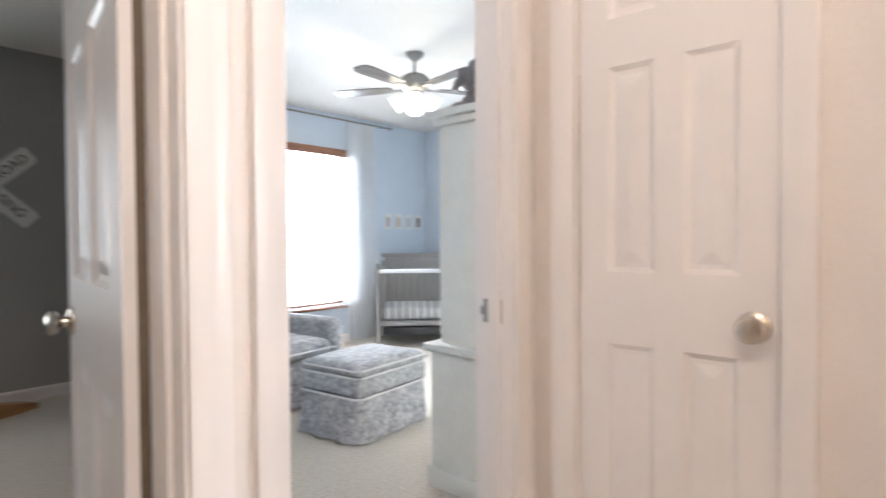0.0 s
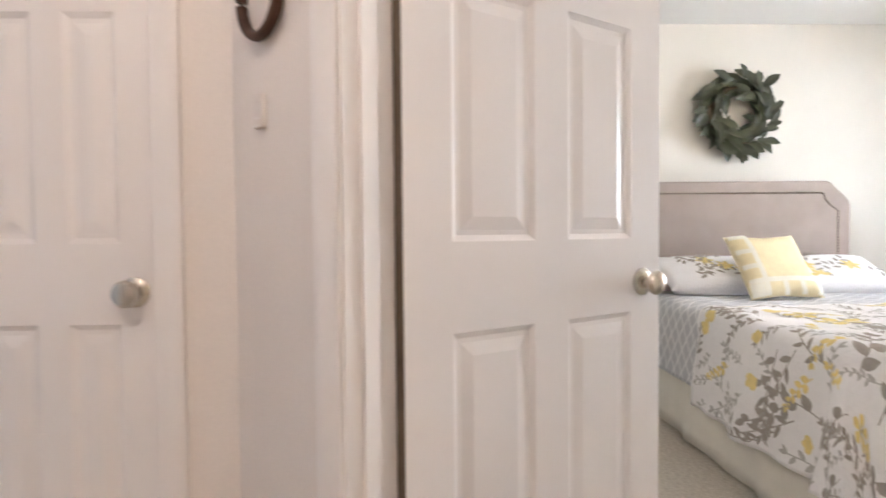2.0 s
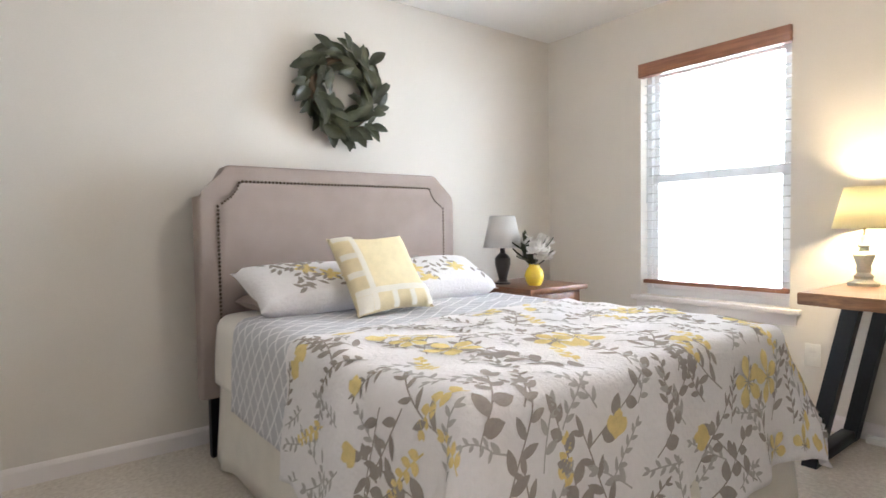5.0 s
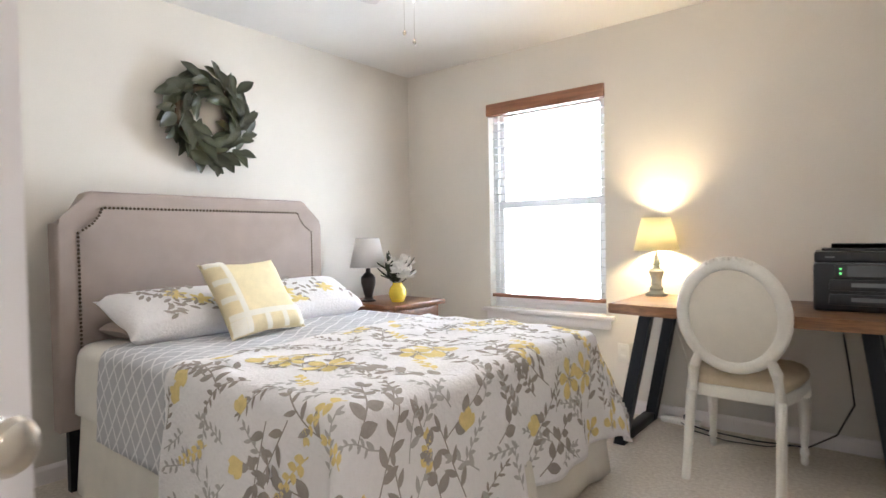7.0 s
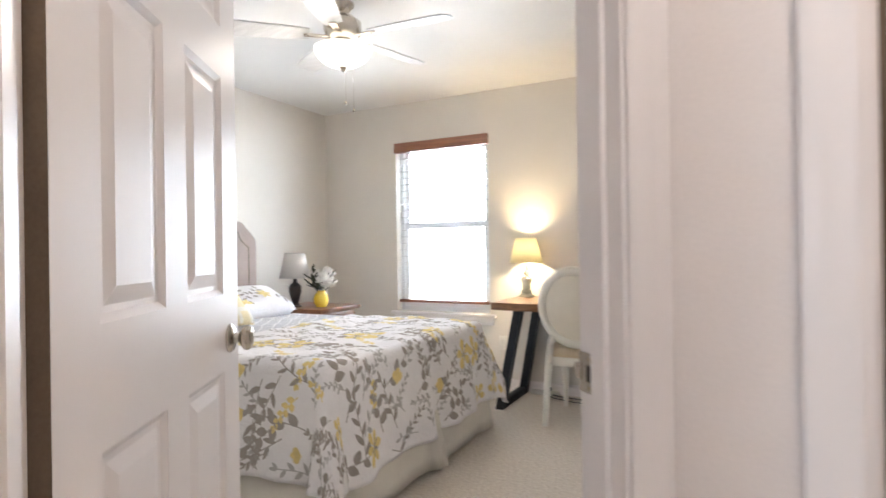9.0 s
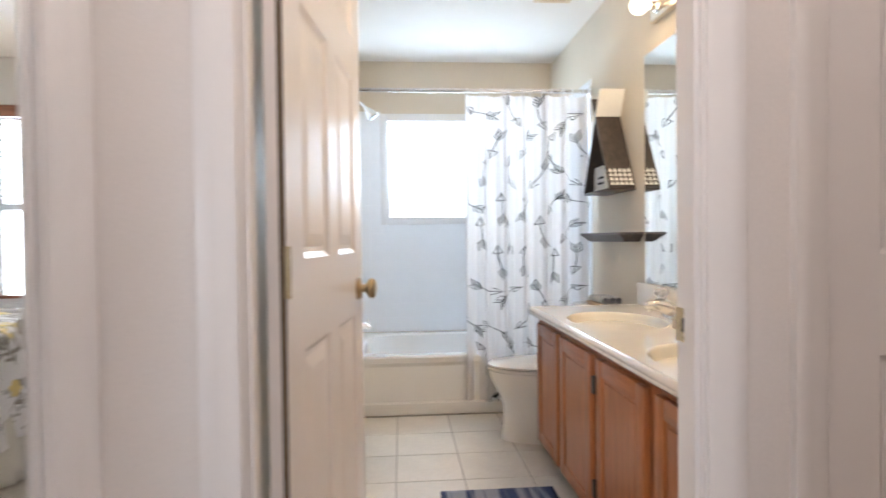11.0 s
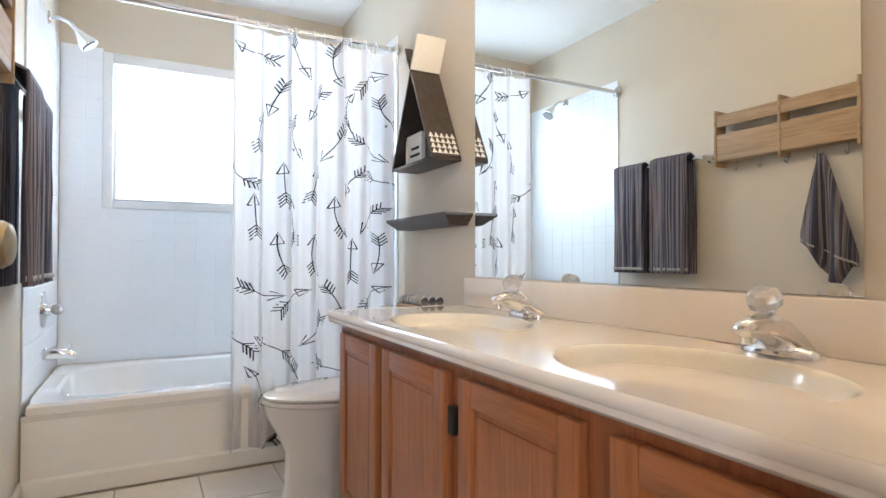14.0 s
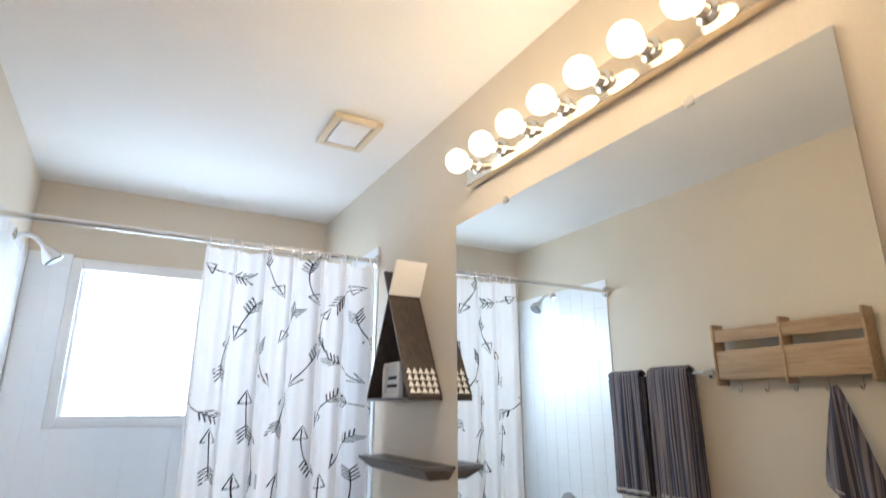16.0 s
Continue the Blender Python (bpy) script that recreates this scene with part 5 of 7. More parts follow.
def shower_fittings():
    e = placed("shower_fixture", (0.6, -3.48, 2.02), "chrome shower head on a bent arm", "shower head")
    bm = bmesh.new()
    tube(bm, [(0.611, -3.48, 2.03), (0.57, -3.48, 2.035), (0.53, -3.48, 2.02), (0.497, -3.48, 1.985)], 0.0095, 12)
    part("arm", bm, M_CHROME, e)
    part("flange", lathe(bmesh.new(), [(0.028, 0.0), (0.026, 0.006), (0.012, 0.010), (0.0, 0.010)], 18, pose(0.6115, -3.48, 2.03, 0, -90)), M_CHROME, e)
    part("head", lathe(bmesh.new(), [(0.014, 0.0), (0.018, 0.012), (0.024, 0.025), (0.036, 0.048), (0.043, 0.070), (0.041, 0.078), (0.0, 0.079)], 24, Matrix.Translation((0.497, -3.48, 1.985)) @ pose(0, 0, 0, 0, 218)), M_CHROME, e)
    part("spray_face", lathe(bmesh.new(), [(0.0, 0.0795), (0.037, 0.0795), (0.034, 0.083), (0.0, 0.084)], 24, Matrix.Translation((0.497, -3.48, 1.985)) @ pose(0, 0, 0, 0, 218)), M_PLASTG, e, "grey spray face with nozzles")
    e = placed("shower_valve", (0.61, -3.43, 0.69), "round chrome shower valve plate with an acrylic knob", "shower valve")
    part("plate", lathe(bmesh.new(), [(0.082, 0.0), (0.080, 0.006), (0.060, 0.010), (0.030, 0.014), (0.028, 0.030), (0.0, 0.030)], 32, pose(0.6115, -3.43, 0.69, 0, -90)), M_CHROME, e)
    part("knob", lathe(bmesh.new(), [(0.0, 0.0), (0.016, 0.0), (0.026, 0.014), (0.026, 0.032), (0.014, 0.042), (0.0, 0.042)], 10, pose(0.580, -3.43, 0.69, 0, -90)), M_ACRYL, e, "clear acrylic knob", smooth=0)
    e = placed("tub_spout", (0.56, -3.43, 0.48), "chrome tub spout above the rim", "tub spout")
    bm = bmesh.new()
    tube(bm, [(0.612, -3.43, 0.492), (0.56, -3.43, 0.492), (0.515, -3.43, 0.488), (0.490, -3.43, 0.474)], [0.027, 0.025, 0.022, 0.017], 16)
    part("body", bm, M_CHROME, e)
    part("diverter", lathe(bmesh.new(), [(0.0, 0.0), (0.004, 0.0), (0.004, 0.018), (0.008, 0.020), (0.008, 0.026), (0.0, 0.026)], 12, pose(0.505, -3.43, 0.506)), M_CHROME, e)


shower_fittings()


def tent_shelf():
    e = placed("tent_shelf", (-0.85, -2.535, 1.32), "dark wooden A-frame wall shelf with white painted peaks", "wall shelf")
    x0, x1 = -0.9185, -0.782
    bl, br, cz = -2.735, -2.335, 1.325
    part("base_board", bx(x0, x1, bl, br, cz - 0.012, cz, bevel=0.0015), M_DARKW, e)

    def board(ya, za, yb, zb, t, lo=0.0, hi=1.0, inset=0.0):
        d = Vector((yb - ya, zb - za))
        n = Vector((-d.y, d.x)).normalized() * t
        a, b = Vector((ya, za)) + d * lo, Vector((ya, za)) + d * hi
        bm = bmesh.new()
        prism(bm, [(a.x - n.x / 2, a.y - n.y / 2), (a.x + n.x / 2, a.y + n.y / 2), (b.x + n.x / 2, b.y + n.y / 2), (b.x - n.x / 2, b.y - n.y / 2)], "x", x0 + inset, x1 + inset)
        return bm
    part("left_board", board(bl + 0.006, cz + 0.001, -2.444, 1.905, 0.011, 0, 0.69), M_DARKW, e)
    part("left_tip", board(bl + 0.006, cz + 0.001, -2.444, 1.905, 0.011, 0.6905, 0.915), M_FRAMEW, e, "white painted board end")
    part("right_board", board(br - 0.006, cz + 0.001, -2.626, 1.905, 0.011, 0, 0.665, 0.001), M_DARKW, e)
    part("right_tip", board(br - 0.006, cz + 0.001, -2.626, 1.905, 0.0105, 0.70, 0.87, 0.001), M_DARKW, e)
    d = Vector((-2.626 - (br - 0.006), 0.58)).normalized()
    n = Vector((d.y, -d.x))
    for r in range(4):
        for c in range(5):
            bm = bmesh.new()
            xa = x0 + 0.008 + c * 0.0245
            s0 = 0.012 + r * 0.026
            base = Vector((br - 0.006, cz + 0.001)) + n * 0.0058
            pts = [(xa, s0), (xa + 0.0225, s0), (xa + 0.011, s0 + 0.024)]
            lo = [bm.verts.new((p[0], base.x + d.x * p[1], base.y + d.y * p[1])) for p in pts]
            hi = [bm.verts.new((p[0], base.x + d.x * p[1] + n.x * 0.0015, base.y + d.y * p[1] + n.y * 0.0015)) for p in pts]
            bm.faces.new(lo)
            bm.faces.new(hi)
            for i in range(3):
                bm.faces.new((lo[i], lo[(i + 1) % 3], hi[(i + 1) % 3], hi[i]))
            part("painted_peak", bm, M_FRAMEW, e, smooth=0)
    return e


tent_shelf()


def text_lines(e, x, y0, y1, z0, z1, n, mtl, dirx=1):
    for i in range(n):
        z = z1 - (z1 - z0) * (i + 0.5) / n
        w = (y1 - y0) * (0.75, 0.95, 0.6)[i % 3]
        c = (y0 + y1) / 2
        part("text_bar", bx(x, x + 0.0012 * dirx, c - w / 2, c + w / 2, z - 0.006, z + 0.006), mtl, e)


def small_frame():
    e = placed("framed_print", (-0.83, -2.60, 1.326), "small white framed print with dark lettering on the shelf", "framed print")
    y0, y1, z0, z1 = -2.672, -2.512, 1.3262, 1.462
    for a, b, c, d in ((y0, y0 + 0.014, z0, z1), (y1 - 0.014, y1, z0, z1), (y0 + 0.014, y1 - 0.014, z0, z0 + 0.014), (y0 + 0.014, y1 - 0.014, z1 - 0.014, z1)):
        part("frame", bx(-0.842, -0.822, a, b, c, d, bevel=0.002), M_FRAMEW, e)
    part("print", bx(-0.838, -0.832, y0 + 0.014, y1 - 0.014, z0 + 0.014, z1 - 0.014), M_PAPER, e)
    text_lines(e, -0.832, y0 + 0.028, y1 - 0.028, z0 + 0.03, z1 - 0.045, 2, M_INK)
    return e


small_frame()


def ledge():
    e = placed("ledge_shelf", (-0.86, -2.51, 1.06), "dark wooden floating ledge shelf, empty", "wall shelf")
    bm = bmesh.new()
    lo = [bm.verts.new(p) for p in ((-0.9185, -2.80, 1.050), (-0.840, -2.80, 1.050), (-0.840, -2.29, 1.050), (-0.9185, -2.29, 1.050))]
    mid = [bm.verts.new(p) for p in ((-0.9185, -2.835, 1.088), (-0.795, -2.835, 1.088), (-0.795, -2.245, 1.088), (-0.9185, -2.245, 1.088))]
    hi = [bm.verts.new((v.co.x, v.co.y, 1.098)) for v in mid]
    for a, b in ((lo, mid), (mid, hi)):
        for i in range(4):
            bm.faces.new((a[i], a[(i + 1) % 4], b[(i + 1) % 4], b[i]))
    bm.faces.new(lo)
    bm.faces.new(hi)
    part("board", bm, M_DARKW, e, smooth=0)
    return e


ledge()


def tank_basket():
    e = placed("storage_tray", (-0.81, -2.46, 0.709), "small wooden tray with striped rolled cloths on the tank", "tray")
    part("tray", bx(-0.86, -0.745, -2.60, -2.36, 0.709, 0.728, bevel=0.004), M_PINE, e)
    st = stripes("striped_cloth", (0.05, 0.05, 0.06), (0.72, 0.70, 0.66), 90, 1)
    for i in range(3):
        part("rolled_cloth", tube(bmesh.new(), [(-0.838 + 0.034 * i, -2.59, 0.746), (-0.838 + 0.034 * i, -2.48, 0.748), (-0.838 + 0.034 * i, -2.37, 0.746)], 0.0175, 14), st, e)
    return e


tank_basket()


def bath_mat():
    e = placed("bath_mat", (-0.1, -1.6, 0.008), "navy striped cotton bath mat on the tiles", "bath mat")
    bm = bmesh.new()
    grid(bm, lambda s, t: (-0.355 + 0.475 * s, -1.90 + 0.72 * t, 0.020 + 0.003 * math.sin(20 * s) * math.sin(9 * t)), 24, 30)
    ob = part("woven_body", bm, M_MAT, e, smooth=80)
    md = ob.modifiers.new("thickness", "SOLIDIFY")
    md.thickness, md.offset = 0.011, -1
    return e


bath_mat()


def ceiling_vent():
    e = placed("exhaust_fan", (-0.60, -2.605, 2.43), "cream plastic bathroom exhaust fan grille in the ceiling", "exhaust fan")
    x0, x1, y0, y1 = -0.71, -0.50, -2.745, -2.47
    for a, b, c, d in ((x0, x0 + 0.03, y0, y1), (x1 - 0.03, x1, y0, y1), (x0 + 0.03, x1 - 0.03, y0, y0 + 0.03), (x0 + 0.03, x1 - 0.03, y1 - 0.03, y1)):
        part("rim", bx(a, b, c, d, 2.415, 2.4395, bevel=0.004), mat("aged_plastic", (0.70, 0.60, 0.44), 0.45), e)
    part("cover", bx(x0 + 0.038, x1 - 0.038, y0 + 0.038, y1 - 0.038, 2.417, 2.434, bevel=0.004), M_VINYL, e)
    # Flat dark sheet that gives the shade of the opening behind the cover.
    part("recess", bx(x0 + 0.03, x1 - 0.03, y0 + 0.03, y1 - 0.03, 2.435, 2.4395), M_HINGE, e)
    return e


ceiling_vent()


# ---- bedroom things ----
def window_bed():
    e = placed("window_bedroom", (2.865, -3.95, 0.6), "white double-hung window with a wooden-valanced blind", "window", kind="structure")
    x0, x1, z0, z1 = 2.42, 3.31, 0.60, 2.09
    for a, b, c, d in ((x0, x0 + 0.035, z0, z1), (x1 - 0.035, x1, z0, z1), (x0 + 0.035, x1 - 0.035, z0, z0 + 0.04), (x0 + 0.035, x1 - 0.035, z1 - 0.035, z1)):
        part("frame", bx(a, b, -4.04, -3.975, c, d), M_VINYL, e)
    for nm, za, zb, y in (("upper_sash", 1.328, z1 - 0.036, -4.015), ("lower_sash", z0 + 0.041, 1.376, -3.995)):
        for a, b, c, d in ((x0 + 0.036, x0 + 0.074, za, zb), (x1 - 0.074, x1 - 0.036, za, zb), (x0 + 0.074, x1 - 0.074, za, za + 0.048), (x0 + 0.074, x1 - 0.074, zb - 0.048, zb)):
            part("sash", bx(a, b, y - 0.009, y + 0.009, c, d), M_VINYL, e)
        p = part("pane", bx(x0 + 0.07, x1 - 0.07, y - 0.002, y + 0.002, za + 0.03, zb - 0.03), M_GLASS, e, "clear glass pane")
        p.visible_shadow = False
    part("sill", bx(x0 - 0.06, x1 + 0.05, -3.972, -3.855, 0.573, 0.599, bevel=0.006), M_TRIM, e)
    part("apron", bx(x0 - 0.035, x1 + 0.025, -3.899, -3.884, 0.510, 0.572, bevel=0.004), M_TRIM, e)
    return e


window_bed()


def blind():
    e = placed("window_blind", (2.865, -3.93, 2.0), "white slatted blind with a reddish wooden valance, slats open", "blind")
    part("valance", bx(2.417, 3.313, -3.925, -3.872, 2.003, 2.088, bevel=0.003), M_VAL, e)
    part("bottom_rail", bx(2.43, 3.30, -3.957, -3.910, 0.676, 0.700, bevel=0.003), M_VAL, e)
    sl = bmesh.new()
    prism(sl, [(-0.021, -0.0008), (0.0, 0.0018), (0.021, -0.0008), (0.021, 0.0008), (0.0, 0.0034), (-0.021, 0.0008)], "x", -0.432, 0.432)
    me = finish("slat", sl, M_BLIND, 30)
    k = 0
    z = 0.735
    while z < 1.99:
        ob = new("slat", me)
        ob.parent = e
        ob.matrix_basis = Matrix.Translation(Vector((2.865, -3.933, z)) - BASE[e]) @ pose(0, 0, 0, 3)
        z += 0.058
    for x in (2.53, 2.865, 3.20):
        part("ladder_cord", tube(bmesh.new(), [(x, -3.908, 0.70), (x, -3.908, 2.0)], 0.0012, 5), M_BLIND, e)
    part("tilt_wand", tube(bmesh.new(), [(3.26, -3.90, 1.99), (3.262, -3.896, 1.2)], 0.004, 8), M_BLIND, e)
    return e


blind()


def soft(name, bm, material, m, label, group=""):
    e = thing(name, (0, 0, 0), label, "pillow", group)
    e.matrix_basis = m
    part("cover", bm, material, e, smooth=80)
    return e


def sprig_pillow(m, w, d, h, seed, label):
    e = soft("bed_pillow", pillow_mesh(w, d, h, seed, power=0.24), M_QUILT, m, label, "bed pillows")
    rnd = random.Random(seed)
    g, y = bmesh.new(), bmesh.new()

    def top(a, b):
        u, v = 2 * a / w, 2 * b / d
        full = max(0.0, (1 - u ** 4) * (1 - v ** 4)) ** 0.24 * (1 - 0.10 * (u * u + v * v))
        return Vector((a, b, h / 2 + h / 2 * full + 0.003))

    def leaf(bm, a, b, ang, L, wd):
        ca, sa = math.cos(ang), math.sin(ang)
        if abs(a) > w * 0.42 or abs(b) > d * 0.40 or abs(a + L * ca) > w * 0.44 or abs(b + L * sa) > d * 0.43:
            return
        rows = []
        for i in range(5):
            t = i / 4
            hw = wd * math.sin(math.pi * t) + 0.0006
            rows.append([bm.verts.new(top(a + L * t * ca - k * hw * sa, b + L * t * sa + k * hw * ca)) for k in (1, 0, -1)])
        for p, q in zip(rows, rows[1:]):
            for k in (0, 1):
                bm.faces.new((p[k], p[k + 1], q[k + 1], q[k]))
    for i in range(16):
        a, b = rnd.uniform(-0.4, 0.4) * w, rnd.uniform(-0.38, 0.38) * d
        if i % 4 == 0:
            for k in range(6):
                leaf(y, a, b, k * 1.05, 0.062, 0.014)
        else:
            ang = rnd.uniform(0, 6.3)
            for k in range(6):
                pa, pb = a + 0.032 * k * math.cos(ang), b + 0.032 * k * math.sin(ang)
                leaf(g, pa, pb, ang + (0.8 if k % 2 else -0.8), 0.055, 0.010)
    tagged(part("leaf_print", g, M_LEAFG, e, "grey printed leaves", smooth=0), "grey printed leaves", kind="stuff")
    tagged(part("flower_print", y, M_YELLOW, e, "yellow printed flowers", smooth=0), "yellow printed flowers", kind="stuff")
    return e


sprig_pillow(Matrix.Translation((3.66, -1.735, 0.722)) @ pose(0, 0, 0, 0, 0, 94) @ pose(0, 0, 0, -24), 0.64, 0.36, 0.15, 21, "white floral pillow leaning on the headboard")
sprig_pillow(Matrix.Translation((3.66, -2.46, 0.722)) @ pose(0, 0, 0, 0, 0, 88) @ pose(0, 0, 0, -24), 0.62, 0.36, 0.15, 22, "white floral pillow beside the yellow cushion")
soft("under_pillow", pillow_mesh(0.66, 0.34, 0.10, 3), M_LINEN, Matrix.Translation((3.66, -1.76, 0.683)) @ pose(0, 0, 0, 0, 0, 92), "taupe pillow under the floral pillow", "bed pillows")


def cushion():
    e = thing("throw_cushion", (0, 0, 0), "yellow and white banded square throw cushion on the pillows", "cushion")
    e1, e2 = Vector((0.05, -1, 0)).normalized(), Vector((0.60, 0.03, 0.80)).normalized()
    e1 = (e1 + 0.02 * e2).normalized()
    e2 = (e2 - e1 * e2.dot(e1)).normalized()
    n = e1.cross(e2)
    w, h = 0.42, 0.12
    c = Vector((3.42, -1.985, 0.850)) - n * h / 2
    e.matrix_basis = Matrix(((e1.x, e2.x, n.x, c.x), (e1.y, e2.y, n.y, c.y), (e1.z, e2.z, n.z, c.z), (0, 0, 0, 1)))
    part("cover", pillow_mesh(w, w, h, 8), M_CUSH, e, smooth=80)

    def top(a, b):
        u, v = 2 * a / w, 2 * b / w
        full = max(0.0, (1 - u ** 4) * (1 - v ** 4)) ** 0.32 * (1 - 0.10 * (u * u + v * v))
        return Vector((a * (1 - 0.05 * (1 - v * v)), b * (1 - 0.05 * (1 - u * u)), h / 2 + h / 2 * full + 0.0055))
    bands = [(-0.135, -0.105, -0.205, 0.205), (-0.205, 0.205, -0.135, -0.105)]
    bands += [(-0.207, -0.136, v, v + 0.03) for v in (-0.04, 0.06, 0.165)]
    bands += [(v, v + 0.03, -0.207, -0.136) for v in (-0.03, 0.07, 0.165)]
    bands += [(-0.207, -0.136, -0.207, -0.136)]
    for a0, a1, b0, b1 in bands:
        bm = bmesh.new()
        nu, nv = max(2, round((a1 - a0) / 0.015)), max(2, round((b1 - b0) / 0.015))
        grid(bm, lambda s, t: top(a0 + (a1 - a0) * s, b0 + (b1 - b0) * t), nu, nv)
        part("band", bm, M_CUSHW, e, "white woven band", smooth=80)
    return e


cushion()


def nightstand():
    e = placed("nightstand", (3.68, -3.25, 0), "reddish wooden nightstand beside the bed", "nightstand")
    part("top", bx(3.44, 4.02, -3.52, -3.0, 0.658, 0.69, bevel=0.006), M_NS, e)
    part("apron", bx(3.475, 3.98, -3.48, -3.04, 0.50, 0.657), M_NS, e)
    part("drawer_front", bx(3.467, 3.4745, -3.46, -3.06, 0.515, 0.645, bevel=0.002), M_NS, e)
    part("drawer_knob", lathe(bmesh.new(), [(0.0, 0.0), (0.007, 0.0), (0.006, 0.012), (0.014, 0.018), (0.012, 0.026), (0.0, 0.028)], 16, pose(3.467, -3.26, 0.585, 0, -90)), M_BRASS, e)
    for x in (3.48, 3.93):
        for y in (-3.48, -3.08):
            part("leg", bx(x, x + 0.04, y, y + 0.04, 0, 0.50, bevel=0.003), M_NS, e)
    return e


nightstand()


def table_lamp(name, at, label, base_prof, base_mat, shade_mat, r0, r1, z0, z1, light=None):
    e = thing(name, at, label, "lamp")
    part("base", lathe(bmesh.new(), base_prof, 28), base_mat, e)
    part("stem", lathe(bmesh.new(), [(0.006, base_prof[-1][1] - 0.004), (0.006, z1 - 0.02), (0.0, z1 - 0.02)], 12), M_BRASS, e)
    bm = bmesh.new()
    lathe(bm, [(r0, z0), (r1, z1)], 40)
    bmesh.ops.delete(bm, geom=[f for f in bm.faces if len(f.verts) > 4], context="FACES_ONLY")
    sh = part("shade", bm, shade_mat, e, smooth=60)
    md = sh.modifiers.new("thickness", "SOLIDIFY")
    md.thickness = 0.002
    for r, z in ((r0, z0), (r1, z1)):
        part("shade_rim", tube(bmesh.new(), [(r * math.cos(a), r * math.sin(a), z) for a in [k * math.pi / 16 for k in range(33)]], 0.0025, 6), shade_mat, e)
    if light:
        part("bulb", lathe(bmesh.new(), [(0.012, 0.0), (0.014, 0.02), (0.028, 0.05), (0.026, 0.075), (0.0, 0.088)], 16, pose(0, 0, z0 + 0.03)), M_GLOBE, e, "lit bulb").visible_shadow = False
    return e


table_lamp("bedside_lamp", (3.80, -3.12, 0.691), "dark bedside lamp with a grey-beige shade, switched off",
           [(0.0, 0.0), (0.050, 0.0), (0.050, 0.010), (0.034, 0.016), (0.026, 0.030), (0.036, 0.070), (0.050, 0.125), (0.050, 0.165), (0.030, 0.190), (0.018, 0.198), (0.014, 0.235), (0.0, 0.236)], M_LAMPD, M_LAMPG, 0.124, 0.080, 0.236, 0.435)
table_lamp("desk_lamp", (2.06, -3.77, 0.7605), "lit table lamp with a distressed sage turned base on the desk",
           [(0.0, 0.0), (0.062, 0.0), (0.062, 0.014), (0.040, 0.022), (0.034, 0.030), (0.040, 0.044), (0.024, 0.060), (0.030, 0.074), (0.026, 0.090), (0.036, 0.120), (0.044, 0.142), (0.040, 0.150), (0.020, 0.160), (0.017, 0.178), (0.028, 0.186), (0.018, 0.20), (0.014, 0.235), (0.0, 0.236)], M_SAGE, sheer("lit_linen", (0.97, 0.93, 0.74), 0.82), 0.126, 0.080, 0.268, 0.455, True)
bulb_light("desk_lamp_light", (2.06, -3.77, 1.125), DESK_LAMP, (1.0, 0.77, 0.46), 0.045)


def vase():
    e = thing("vase", (3.60, -3.20, 0.691), "yellow ceramic vase on the nightstand", "vase")
    part("body", lathe(bmesh.new(), [(0.0, 0.0), (0.040, 0.0), (0.056, 0.030), (0.062, 0.062), (0.052, 0.095), (0.033, 0.118), (0.036, 0.130), (0.032, 0.130), (0.028, 0.118), (0.0, 0.10)], 28), M_VASE, e, smooth=60)
    f = thing("flower_bouquet", (3.60, -3.20, 0.812), "white artificial flowers with dark green leaves in the vase", "flowers")
    rnd = random.Random(4)

    def petal(c, d, L, w):
        bm = bmesh.new()
        d = d.normalized()
        s = d.cross(Vector((0.3, 0.2, 1))).normalized()
        u = s.cross(d)
        grid(bm, lambda a, b: c + d * L * a + s * w * (b - 0.5) * 2 * math.sin(math.pi * min(0.97, a * 0.9 + 0.08)) + u * L * 0.35 * a * a + u * 0.3 * w * (2 * b - 1) ** 2, 5, 4)
        return bm
    for c in ((-0.03, -0.055, 0.125), (-0.055, 0.035, 0.085), (0.04, 0.02, 0.12), (-0.06, -0.03, 0.045)):
        c = Vector(c)
        k = 30 if c.z > 0.06 else 20
        fl = part("blossom", lathe(bmesh.new(), [(0.0, -0.012), (0.012, -0.004), (0.014, 0.006), (0.0, 0.016)], 10, Matrix.Translation(c)), M_PETAL, f, "white blossom")
        for i in range(k):
            a = 2 * math.pi * i / k + rnd.uniform(-0.2, 0.2)
            part("petal", petal(c, Vector((math.cos(a), math.sin(a), rnd.uniform(-0.6, 2.0))), rnd.uniform(0.055, 0.078), 0.034), M_PETAL, fl, smooth=80)
    for i in range(26):
        a, el = rnd.uniform(0, 6.3), rnd.uniform(-0.1, 1.6)
        c = Vector((0.03 * math.cos(a), 0.03 * math.sin(a), rnd.uniform(0.0, 0.10)))
        part("leaf", petal(c, Vector((math.cos(a), math.sin(a), el)), rnd.uniform(0.075, 0.125), 0.026), M_GREENL, f, smooth=80)
    for i in range(5):
        a = i * 1.26
        part("stem", tube(bmesh.new(), [(0.008 * math.cos(a), 0.008 * math.sin(a), -0.015), (0.03 * math.cos(a), 0.03 * math.sin(a), 0.07)], 0.002, 6), M_GREENL, f)


vase()


